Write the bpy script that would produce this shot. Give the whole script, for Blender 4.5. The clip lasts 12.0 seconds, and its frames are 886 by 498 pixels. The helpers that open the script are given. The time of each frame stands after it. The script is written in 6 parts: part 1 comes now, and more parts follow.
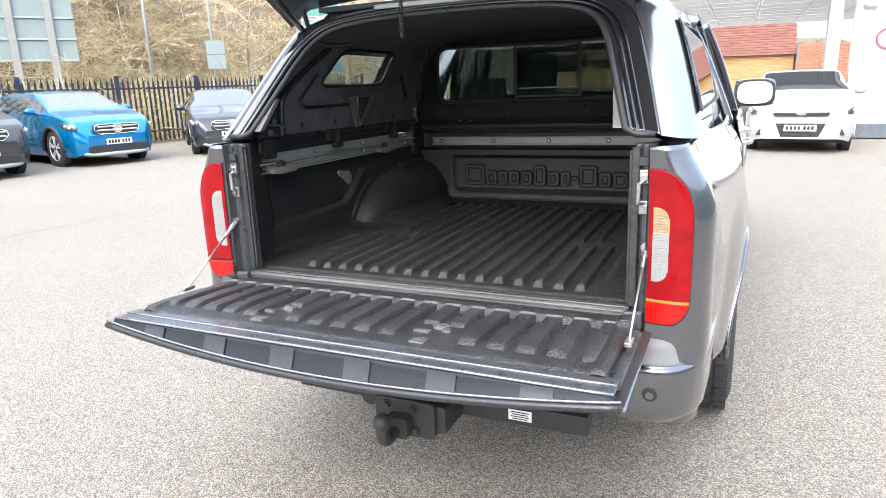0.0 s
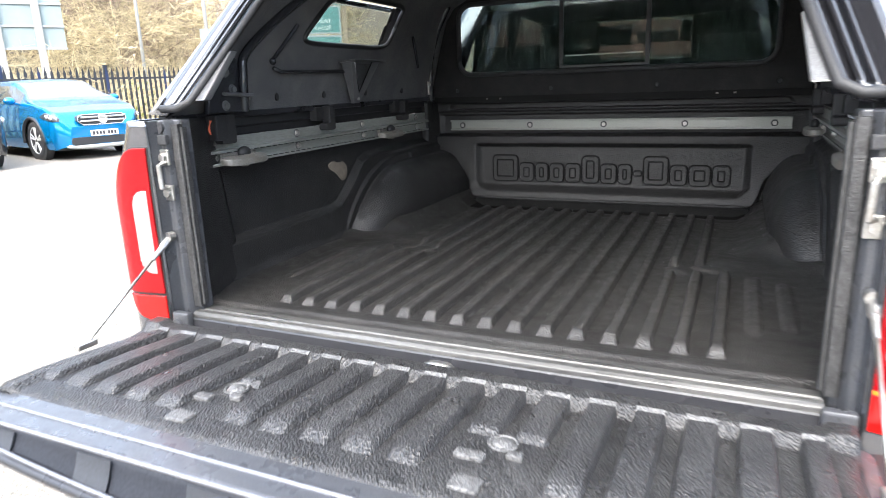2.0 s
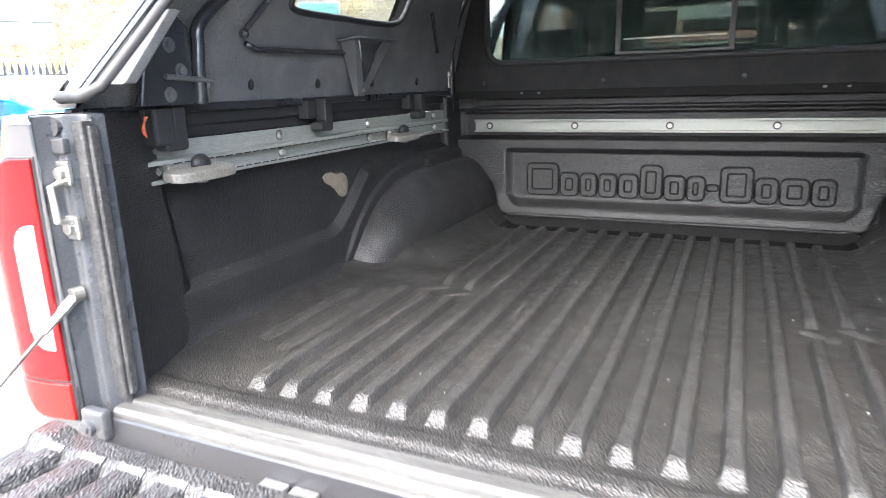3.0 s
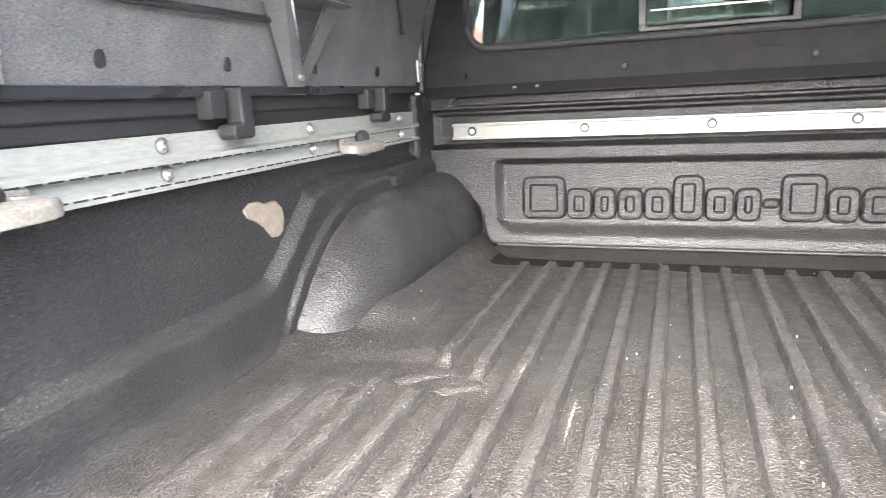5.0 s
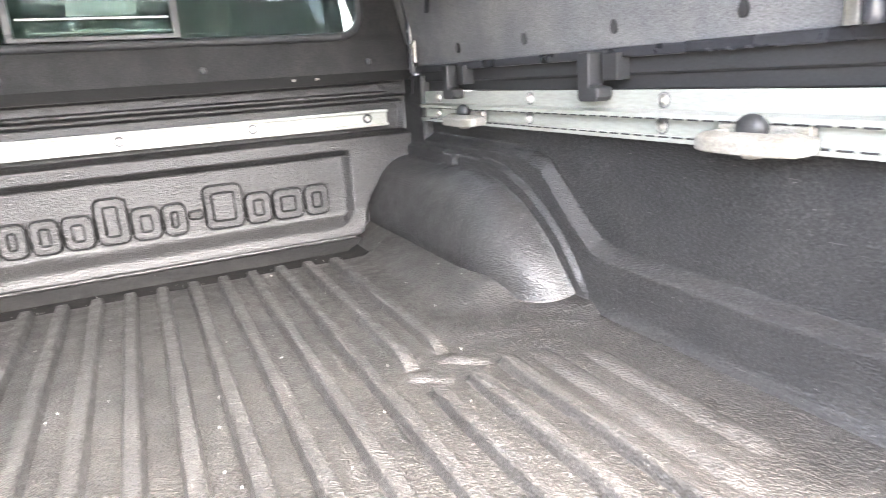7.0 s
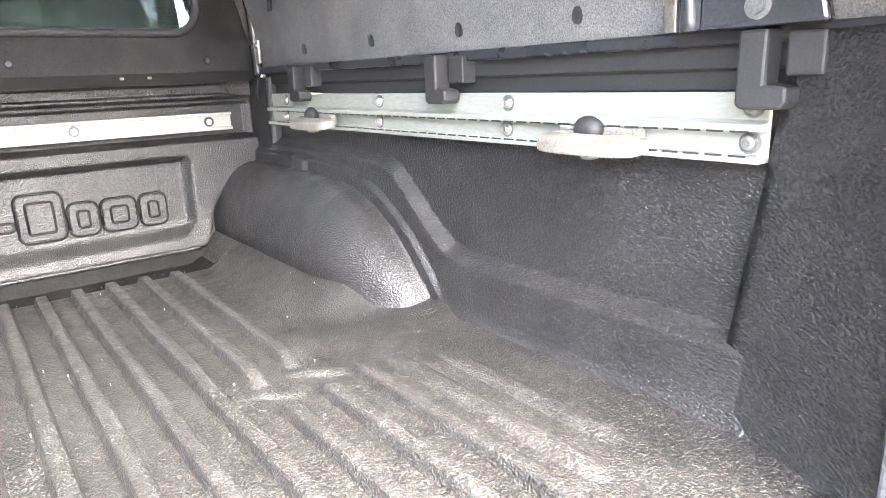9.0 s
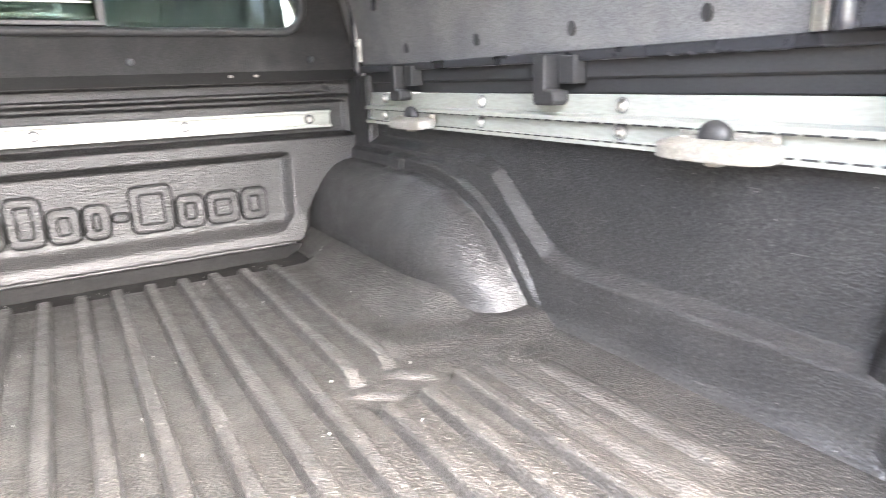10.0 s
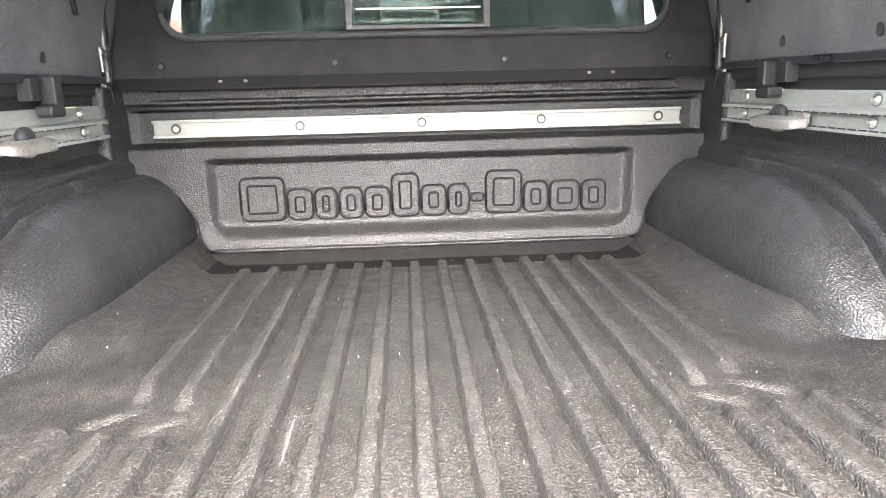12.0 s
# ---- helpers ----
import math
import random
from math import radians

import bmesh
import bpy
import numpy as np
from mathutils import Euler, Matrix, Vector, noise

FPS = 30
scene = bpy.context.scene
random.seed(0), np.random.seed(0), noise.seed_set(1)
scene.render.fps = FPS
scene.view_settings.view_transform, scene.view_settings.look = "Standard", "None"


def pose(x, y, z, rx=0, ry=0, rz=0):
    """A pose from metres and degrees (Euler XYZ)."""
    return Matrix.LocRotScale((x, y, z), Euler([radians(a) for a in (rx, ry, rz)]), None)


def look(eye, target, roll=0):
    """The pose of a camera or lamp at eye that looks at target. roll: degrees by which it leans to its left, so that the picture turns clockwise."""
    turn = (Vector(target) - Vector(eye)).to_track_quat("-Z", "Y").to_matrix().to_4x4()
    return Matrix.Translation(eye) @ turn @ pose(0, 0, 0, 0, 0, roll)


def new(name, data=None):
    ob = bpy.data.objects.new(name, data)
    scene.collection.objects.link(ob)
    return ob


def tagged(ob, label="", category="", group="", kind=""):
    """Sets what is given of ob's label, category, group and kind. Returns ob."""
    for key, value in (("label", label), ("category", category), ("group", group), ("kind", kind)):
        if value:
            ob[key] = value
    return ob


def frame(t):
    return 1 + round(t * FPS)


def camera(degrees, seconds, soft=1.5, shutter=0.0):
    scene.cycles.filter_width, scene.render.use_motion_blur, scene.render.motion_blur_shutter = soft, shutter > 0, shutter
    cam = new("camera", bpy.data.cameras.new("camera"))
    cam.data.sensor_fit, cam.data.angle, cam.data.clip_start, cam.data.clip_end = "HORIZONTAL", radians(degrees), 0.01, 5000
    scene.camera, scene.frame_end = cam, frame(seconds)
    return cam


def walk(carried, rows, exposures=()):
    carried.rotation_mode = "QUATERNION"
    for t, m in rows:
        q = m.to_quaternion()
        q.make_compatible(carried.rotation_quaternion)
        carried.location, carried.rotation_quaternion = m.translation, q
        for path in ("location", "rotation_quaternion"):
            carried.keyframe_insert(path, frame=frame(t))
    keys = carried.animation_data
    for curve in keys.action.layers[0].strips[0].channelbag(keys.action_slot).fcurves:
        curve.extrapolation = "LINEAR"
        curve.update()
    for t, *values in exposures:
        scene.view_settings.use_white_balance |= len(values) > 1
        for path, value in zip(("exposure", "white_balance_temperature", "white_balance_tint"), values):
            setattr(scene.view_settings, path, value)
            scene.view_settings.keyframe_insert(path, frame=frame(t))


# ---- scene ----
cam = camera(69.3, 12.0, soft=0.85, shutter=0.4)
# The truck leans a little on the sloping yard: its own axes (x right, y ahead, z up) in the world.
TRUCK = pose(0, 0, -0.107, -0.34, -0.72, 0)
PATH = [
    (0, (0.91, -1.798, 1.518), (0.093, -0.037, 1.037), -2.2),
    (0.5, (0.894, -1.748, 1.503), (0.08, 0.013, 1.018), -2.1),
    (1, (0.79, -1.586, 1.46), (-0.024, 0.173, 0.967), -1.9),
    (1.5, (0.644, -1.368, 1.444), (-0.174, 0.389, 0.948), -2.0),
    (2, (0.508, -1.139, 1.418), (-0.31, 0.617, 0.921), -2.1),
    (2.5, (0.346, -0.889, 1.4), (-0.467, 0.871, 0.908), -2.0),
    (3, (0.206, -0.683, 1.388), (-0.607, 1.075, 0.892), -1.7),
    (3.2, (0.138, -0.598, 1.388), (-0.671, 1.16, 0.883), -1.4),
    (4.8, (-0.086, -0.222, 1.330), (-0.804, 1.59, 0.874), -2.8),
    (5, (-0.080, -0.200, 1.331), (-0.757, 1.626, 0.876), -3.0),
    (5.5, (-0.076, -0.168, 1.337), (-0.493, 1.731, 0.866), -3.1),
    (6, (-0.071, -0.141, 1.351), (0.044, 1.792, 0.851), -3.8),
    (6.5, (0.005, -0.158, 1.343), (0.515, 1.712, 0.838), -4.1),
    (7, (0.038, -0.175, 1.347), (0.841, 1.580, 0.818), -3.8),
    (7.5, (0.073, -0.191, 1.341), (1.076, 1.455, 0.808), -3.3),
    (7.7, (0.083, -0.191, 1.334), (1.145, 1.423, 0.811), -2.8),
    (9.3, (0.06, -0.15, 1.332), (1.235, 1.381, 0.806), -2.3),
    (9.5, (0.063, -0.144, 1.329), (1.231, 1.394, 0.807), -2.1),
    (10, (0.047, -0.118, 1.335), (1.021, 1.551, 0.817), -1.9),
    (10.5, (0.012, -0.073, 1.314), (0.655, 1.755, 0.812), -1.1),
    (11, (-0.020, -0.056, 1.311), (0.302, 1.859, 0.824), -1.0),
    (11.5, (-0.034, -0.081, 1.316), (0.127, 1.851, 0.827), -1.3),
    (12, (-0.042, -0.139, 1.326), (0.060, 1.796, 0.836), -1.45),
]
walk(cam, [(t, TRUCK @ look(eye, target, roll)) for t, eye, target, roll in PATH],
     exposures=[(0, 2.0, 6160, 8), (1.0, 2.05, 6160, 8), (1.7, 2.35, 6160, 8), (2.5, 3.3, 6160, 8), (3.2, 4.05, 6280, 10), (4.8, 5.3, 6680, 12), (6.0, 5.3, 6680, 12), (6.6, 5.55, 6640, 12), (7.2, 5.7, 6600, 12),
                (9.5, 5.75, 6640, 12), (10.5, 5.5, 6680, 12), (12.0, 5.38, 6680, 12)])

# ---- light ----
world = bpy.data.worlds.new("sky")
scene.world = world
world.use_nodes = True
wn = world.node_tree
sky = wn.nodes.new("ShaderNodeTexSky")
sky.sky_type = "NISHITA"
sky.sun_disc = False
SUN_UP, SUN_TURN = 48.0, 178.0
sky.sun_elevation, sky.sun_rotation = radians(SUN_UP), radians(SUN_TURN)
sky.air_density, sky.dust_density, sky.ozone_density = 1.0, 4.0, 0.8
wn.nodes["Background"].inputs["Strength"].default_value = 0.10
# bright overcast: a white veil over the clear sky, brightest overhead
wt, ws, wm, wa = wn.nodes.new("ShaderNodeTexCoord"), wn.nodes.new("ShaderNodeSeparateXYZ"), wn.nodes.new("ShaderNodeMapRange"), wn.nodes.new("ShaderNodeVectorMath")
wm.inputs["From Max"].default_value = 0.7
wm.inputs["To Min"].default_value, wm.inputs["To Max"].default_value = 1.2, 5.0
wc = wn.nodes.new("ShaderNodeVectorMath")
wc.operation = "SCALE"
wc.inputs[0].default_value = (0.965, 0.99, 1.06)
wn.links.new(wt.outputs["Generated"], ws.inputs[0])
wn.links.new(ws.outputs["Z"], wm.inputs["Value"])
wa.operation = "ADD"
wn.links.new(sky.outputs["Color"], wa.inputs[0])
wn.links.new(wm.outputs[0], wc.inputs["Scale"])
wn.links.new(wc.outputs[0], wa.inputs[1])
wn.links.new(wa.outputs[0], wn.nodes["Background"].inputs["Color"])
sun = new("sun", bpy.data.lights.new("sun", "SUN"))
sun.data.energy, sun.data.angle, sun.data.color = 1.0, radians(60), (1.0, 0.96, 0.9)
sd = Vector((math.sin(radians(SUN_TURN)) * math.cos(radians(SUN_UP)), math.cos(radians(SUN_TURN)) * math.cos(radians(SUN_UP)), math.sin(radians(SUN_UP))))
sun.matrix_world = look((0, 0, 30), Vector((0, 0, 30)) - sd)


# ---- materials ----
def mat(name, base, rough=0.5, metal=0.0, grain=0.0, grain_scale=300.0, stain=0.0, stain_scale=4.0, stain_col=None, bump=0.0,
        bump_scale=300.0, bump_kind="noise", bump_dist=0.002, coat=0.0, spec=0.5, rough_var=0.0, trans=0.0, alpha=1.0, island=0.0, anis=None, speck=0.0, speck_scale=70.0, scratch=0.0, scratch_map=(70, 3, 70), dust=0.0, dust_col=(0.15, 0.145, 0.14)):
    """A procedural surface: fine grain and larger stains in the colour, relief in the normal."""
    m = bpy.data.materials.new(name)
    m.use_nodes = True
    nt = m.node_tree
    b = nt.nodes["Principled BSDF"]
    N, L = nt.nodes.new, nt.links.new
    b.inputs["Roughness"].default_value = rough
    b.inputs["Metallic"].default_value = metal
    b.inputs["Coat Weight"].default_value = coat
    b.inputs["Coat Roughness"].default_value = 0.04
    b.inputs["Specular IOR Level"].default_value = spec
    b.inputs["Transmission Weight"].default_value = trans
    b.inputs["Alpha"].default_value = alpha
    col = (*base, 1)
    b.inputs["Base Color"].default_value = col
    tc = N("ShaderNodeTexCoord")
    mp = N("ShaderNodeMapping")
    L(tc.outputs["Object"], mp.inputs["Vector"])
    if anis:
        mp.inputs["Scale"].default_value = anis
    last = None
    if stain:
        n = N("ShaderNodeTexNoise")
        n.inputs["Scale"].default_value, n.inputs["Detail"].default_value, n.inputs["Roughness"].default_value = stain_scale, 6, 0.62
        L(mp.outputs[0], n.inputs["Vector"])
        r = N("ShaderNodeMapRange")
        r.inputs["From Min"].default_value, r.inputs["From Max"].default_value = 0.42, 0.72
        r.inputs["To Min"].default_value, r.inputs["To Max"].default_value = 0, stain
        L(n.outputs["Fac"], r.inputs["Value"])
        x = N("ShaderNodeMix")
        x.data_type = "RGBA"
        L(r.outputs[0], x.inputs["Factor"])
        x.inputs[6].default_value = col
        x.inputs[7].default_value = (*(stain_col or [min(1, c * 1.6) for c in base]), 1)
        last = x.outputs[2]
    if grain:
        n = N("ShaderNodeTexNoise")
        n.inputs["Scale"].default_value, n.inputs["Detail"].default_value = grain_scale, 3
        L(mp.outputs[0], n.inputs["Vector"])
        r = N("ShaderNodeMapRange")
        r.inputs["From Min"].default_value, r.inputs["From Max"].default_value = 0.3, 0.7
        r.inputs["To Min"].default_value, r.inputs["To Max"].default_value = 1 - grain, 1 + grain
        L(n.outputs["Fac"], r.inputs["Value"])
        x = N("ShaderNodeVectorMath")
        x.operation = "SCALE"
        if last:
            L(last, x.inputs[0])
        else:
            x.inputs[0].default_value = base
        L(r.outputs[0], x.inputs["Scale"])
        last = x.outputs[0]
    if scratch:
        # scuffs drawn out along the bed
        m2 = N("ShaderNodeMapping")
        m2.inputs["Scale"].default_value, m2.inputs["Rotation"].default_value = scratch_map, (0.35, 0.2, 0.3)
        L(tc.outputs["Object"], m2.inputs["Vector"])
        n = N("ShaderNodeTexNoise")
        n.inputs["Scale"].default_value, n.inputs["Detail"].default_value = 1.6, 2
        L(m2.outputs[0], n.inputs["Vector"])
        r = N("ShaderNodeMapRange")
        r.inputs["From Min"].default_value, r.inputs["From Max"].default_value = 0.72, 0.78
        r.inputs["To Min"].default_value, r.inputs["To Max"].default_value = 0, scratch
        L(n.outputs["Fac"], r.inputs["Value"])
        x = N("ShaderNodeMix")
        x.data_type = "RGBA"
        L(r.outputs[0], x.inputs["Factor"])
        if last:
            L(last, x.inputs[6])
        else:
            x.inputs[6].default_value = col
        x.inputs[7].default_value = (0.30, 0.29, 0.28, 1)
        last = x.outputs[2]
    if dust:
        # rubbed, dusty patches broken up by the grain
        n1, n2 = N("ShaderNodeTexNoise"), N("ShaderNodeTexNoise")
        n1.inputs["Scale"].default_value, n1.inputs["Detail"].default_value = 6.5, 5
        n2.inputs["Scale"].default_value, n2.inputs["Detail"].default_value, n2.inputs["Roughness"].default_value = 150, 7, 0.8
        r1, r2, w, x = N("ShaderNodeMapRange"), N("ShaderNodeMapRange"), N("ShaderNodeMath"), N("ShaderNodeMix")
        L(tc.outputs["Object"], n1.inputs["Vector"])
        L(mp.outputs[0], n2.inputs["Vector"])
        r1.inputs["From Min"].default_value, r1.inputs["From Max"].default_value, r1.inputs["To Min"].default_value = 0.42, 0.68, 0.22
        r2.inputs["From Min"].default_value, r2.inputs["From Max"].default_value, r2.inputs["To Max"].default_value = 0.50, 0.66, dust
        L(n1.outputs["Fac"], r1.inputs["Value"])
        L(n2.outputs["Fac"], r2.inputs["Value"])
        w.operation, x.data_type = "MULTIPLY", "RGBA"
        L(r1.outputs[0], w.inputs[0])
        L(r2.outputs[0], w.inputs[1])
        L(w.outputs[0], x.inputs["Factor"])
        if last:
            L(last, x.inputs[6])
        else:
            x.inputs[6].default_value = col
        x.inputs[7].default_value = (*dust_col, 1)
        last = x.outputs[2]
    if speck:
        n = N("ShaderNodeTexVoronoi")
        n.inputs["Scale"].default_value = speck_scale
        L(mp.outputs[0], n.inputs["Vector"])
        c = N("ShaderNodeSeparateColor")
        L(n.outputs["Color"], c.inputs[0])
        q = N("ShaderNodeMath")
        q.operation, q.inputs[1].default_value = "MULTIPLY", 0.12
        L(c.outputs[0], q.inputs[0])
        r = N("ShaderNodeMath")
        r.operation = "LESS_THAN"
        L(n.outputs["Distance"], r.inputs[0])
        L(q.outputs[0], r.inputs[1])
        k = N("ShaderNodeMath")
        k.operation, k.inputs[1].default_value = "GREATER_THAN", 0.72
        L(c.outputs[1], k.inputs[0])
        w = N("ShaderNodeMath")
        w.operation = "MULTIPLY"
        L(r.outputs[0], w.inputs[0])
        L(k.outputs[0], w.inputs[1])
        w2 = N("ShaderNodeMath")
        w2.operation, w2.inputs[1].default_value = "MULTIPLY", speck
        L(w.outputs[0], w2.inputs[0])
        x = N("ShaderNodeMix")
        x.data_type = "RGBA"
        L(w2.outputs[0], x.inputs["Factor"])
        if last:
            L(last, x.inputs[6])
        else:
            x.inputs[6].default_value = col
        x.inputs[7].default_value = (0.42, 0.40, 0.38, 1)
        last = x.outputs[2]
    if island:
        g = N("ShaderNodeNewGeometry")
        o = N("ShaderNodeObjectInfo")
        a = N("ShaderNodeMath")
        a.operation = "ADD"
        L(g.outputs["Random Per Island"], a.inputs[0])
        L(o.outputs["Random"], a.inputs[1])
        r = N("ShaderNodeMapRange")
        r.inputs["From Max"].default_value = 2
        r.inputs["To Min"].default_value, r.inputs["To Max"].default_value = 1 - island, 1 + island
        L(a.outputs[0], r.inputs["Value"])
        x = N("ShaderNodeVectorMath")
        x.operation = "SCALE"
        if last:
            L(last, x.inputs[0])
        else:
            x.inputs[0].default_value = base
        L(r.outputs[0], x.inputs["Scale"])
        last = x.outputs[0]
    if last:
        L(last, b.inputs["Base Color"])
    if rough_var:
        n = N("ShaderNodeTexNoise")
        n.inputs["Scale"].default_value, n.inputs["Detail"].default_value = stain_scale * 2.3, 5
        L(mp.outputs[0], n.inputs["Vector"])
        r = N("ShaderNodeMapRange")
        r.inputs["From Min"].default_value, r.inputs["From Max"].default_value = 0.35, 0.68
        r.inputs["To Min"].default_value, r.inputs["To Max"].default_value = max(0.02, rough - rough_var), min(1, rough + rough_var)
        L(n.outputs["Fac"], r.inputs["Value"])
        L(r.outputs[0], b.inputs["Roughness"])
    if bump:
        if bump_kind == "noise":
            n = N("ShaderNodeTexNoise")
            n.inputs["Scale"].default_value, n.inputs["Detail"].default_value = bump_scale, 3
            out = n.outputs["Fac"]
        else:
            n = N("ShaderNodeTexVoronoi")
            n.feature = "SMOOTH_F1"
            n.inputs["Scale"].default_value = bump_scale
            out = n.outputs["Distance"]
        L(mp.outputs[0], n.inputs["Vector"])
        p = N("ShaderNodeBump")
        p.inputs["Strength"].default_value, p.inputs["Distance"].default_value = bump, bump_dist
        L(out, p.inputs["Height"])
        L(p.outputs[0], b.inputs["Normal"])
    return m


LINER = mat("grained black plastic", (0.0175, 0.0172, 0.0177), 0.37, stain=0.6, stain_scale=12, stain_col=(0.031, 0.0305, 0.030), grain=0.5, grain_scale=260,
            bump=1.0, bump_scale=330, bump_kind="cell", bump_dist=0.0019, rough_var=0.06, scratch=0.20, scratch_map=(60, 12, 150), anis=(1, 0.75, 1.1), speck=0.35, speck_scale=90, dust=0.40)
LINER_FRONT = mat("pebbled black plastic", (0.0185, 0.0182, 0.0183), 0.36, stain=0.5, stain_scale=12, stain_col=(0.027, 0.0265, 0.026), grain=0.6, grain_scale=330,
                  bump=1.0, bump_scale=310, bump_kind="cell", bump_dist=0.0021, rough_var=0.05, dust=0.18)
LINER_FLOOR = mat("black plastic floor", (0.018, 0.0174, 0.0169), 0.38, stain=0.7, stain_scale=14, stain_col=(0.034, 0.0325, 0.031), grain=0.7,
                  grain_scale=300, bump=1.0, bump_scale=330, bump_kind="cell", bump_dist=0.0021, rough_var=0.09, speck=0.7, speck_scale=110, scratch=0.4, dust=0.6)
# floor plastic a tone lighter: the ribs' sheen is put into the colour
LINER_RIB = mat("worn plastic rib", (0.025, 0.0242, 0.0236), 0.37, stain=0.7, stain_scale=18, stain_col=(0.042, 0.0405, 0.039), grain=0.7,
                grain_scale=300, bump=1.0, bump_scale=330, bump_kind="cell", bump_dist=0.0021, rough_var=0.09, speck=0.7, speck_scale=110, scratch=0.35, dust=0.7)
# near-black: the shade under the front plate is put into this colour
KICK_SHADE = mat("dull black plastic", (0.0085, 0.0084, 0.0083), 0.75, stain=0.6, stain_scale=25, stain_col=(0.018, 0.0175, 0.017), grain=0.6, grain_scale=220, bump=0.5, bump_scale=200, bump_dist=0.002, spec=0.15, speck=0.6, speck_scale=80)
GATE_LINER = mat("coarse black plastic", (0.026, 0.0257, 0.0268), 0.33, stain=0.5, stain_scale=9, stain_col=(0.05, 0.0495, 0.0495), grain=0.9, grain_scale=260,
                 bump=1.0, bump_scale=280, bump_kind="cell", bump_dist=0.0032, rough_var=0.06, speck=0.4, speck_scale=140, dust=1.0)
# near-black for grooves and foam strip: recess shade put into the colour
RECESS_SHADE = mat("smooth black groove plastic", (0.008, 0.008, 0.0083), 0.7, grain=0.3, spec=0.25)
# one lining, two tones: front wall darkened as shaded, sides lightened as lit
FLOCK_SHADED = mat("flocked black lining", (0.015, 0.0152, 0.016), 0.7, stain=0.7, stain_scale=14, stain_col=(0.030, 0.0295, 0.029), grain=0.45, grain_scale=500, bump=0.6,
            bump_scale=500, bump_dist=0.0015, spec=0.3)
FLOCK_LIT = mat("flocked grey lining", (0.105, 0.106, 0.110), 0.7, stain=0.8, stain_scale=10, stain_col=(0.165, 0.160, 0.155), grain=0.45, grain_scale=450, bump=0.7,
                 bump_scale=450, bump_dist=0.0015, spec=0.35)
SATIN = mat("satin black paint", (0.024, 0.0245, 0.028), 0.34, grain=0.2, bump=0.1, bump_scale=500, rough_var=0.1)
MATT = mat("matt black plastic", (0.022, 0.022, 0.023), 0.55, grain=0.3, grain_scale=350, bump=0.2, bump_scale=400, bump_dist=0.001)
RUBBER = mat("black rubber", (0.030, 0.0305, 0.033), 0.62, grain=0.4, grain_scale=250, stain=0.4, stain_scale=20, bump=0.3, bump_scale=350, bump_dist=0.001)
PAINT = mat("dark grey metallic paint", (0.165, 0.168, 0.182), 0.22, metal=0.9, grain=0.12, grain_scale=2200, coat=1.0, stain=0.1, stain_scale=2)
SHELL = mat("grey metallic canopy paint", (0.33, 0.337, 0.36), 0.22, metal=0.9, grain=0.10, grain_scale=2200, coat=1.0, stain=0.1, stain_scale=2)
PAD = mat("dull grey pad", (0.022, 0.0245, 0.030), 0.5, grain=0.2, grain_scale=200, stain=0.3, stain_scale=15)
STEP_GREY = mat("satin grey step paint", (0.14, 0.142, 0.15), 0.55, spec=0.3, grain=0.15, grain_scale=900, stain=0.3, stain_scale=9, stain_col=(0.23, 0.23, 0.235))
RIM_BLACK = mat("dull blue black plastic", (0.014, 0.0158, 0.021), 0.5, grain=0.3, grain_scale=200, stain=0.5, stain_scale=9, stain_col=(0.02, 0.022, 0.028), spec=0.25)
SEAL_GREY = mat("weathered grey rubber", (0.026, 0.026, 0.0265), 0.5, grain=0.6, grain_scale=160, stain=0.6, stain_scale=60, stain_col=(0.055, 0.054, 0.053), bump=0.8, bump_scale=260, bump_dist=0.002)
POST = mat("gloss black tube paint", (0.030, 0.031, 0.036), 0.24, grain=0.2, coat=0.6, stain=0.3, stain_scale=20, bump=0.1, bump_scale=400)
GATE_FLAT = mat("scuffed grey plastic", (0.021, 0.0208, 0.0213), 0.33, stain=0.6, stain_scale=9, stain_col=(0.055, 0.054, 0.0535), grain=0.9, grain_scale=230, bump=1.0, bump_scale=280,
                bump_kind="cell", bump_dist=0.0032, rough_var=0.06, dust=0.7)
GLOSS = mat("gloss black moulding", (0.014, 0.014, 0.016), 0.10, coat=1.0, grain=0.15, grain_scale=300, rough_var=0.05, stain_scale=6)
PAINT_IN = mat("grey body paint inside", (0.062, 0.065, 0.073), 0.34, metal=0.2, stain=0.5, stain_scale=14, stain_col=(0.075, 0.074, 0.074), grain=0.2, rough_var=0.12, coat=0.3)
SILL = mat("worn grey sill", (0.085, 0.084, 0.082), 0.36, metal=0.4, stain=0.7, stain_scale=10, stain_col=(0.22, 0.215, 0.20), grain=0.25, grain_scale=200, rough_var=0.12,
           anis=(0.25, 3, 3))
ALU = mat("brushed aluminium", (0.345, 0.355, 0.325), 0.42, metal=0.35, stain=0.12, stain_scale=5, stain_col=(0.30, 0.305, 0.28), grain=0.10, grain_scale=260, rough_var=0.08,
          bump=0.06, bump_scale=160, bump_dist=0.0006, anis=(1, 0.2, 1.0))
BRACKET = mat("grey painted steel", (0.135, 0.137, 0.14), 0.30, metal=0.3, grain=0.25, grain_scale=350, stain=0.4, stain_scale=14, bump=0.2, bump_scale=500, bump_dist=0.0006)
CAST = mat("cast alloy", (0.25, 0.24, 0.22), 0.42, metal=0.3, stain=0.7, stain_scale=30, stain_col=(0.19, 0.165, 0.13), grain=0.25, bump=0.4, bump_scale=220, bump_dist=0.0012)
STEEL = mat("zinc plated steel", (0.55, 0.54, 0.52), 0.32, metal=0.9, stain=0.6, stain_scale=40, stain_col=(0.3, 0.27, 0.22), grain=0.15)
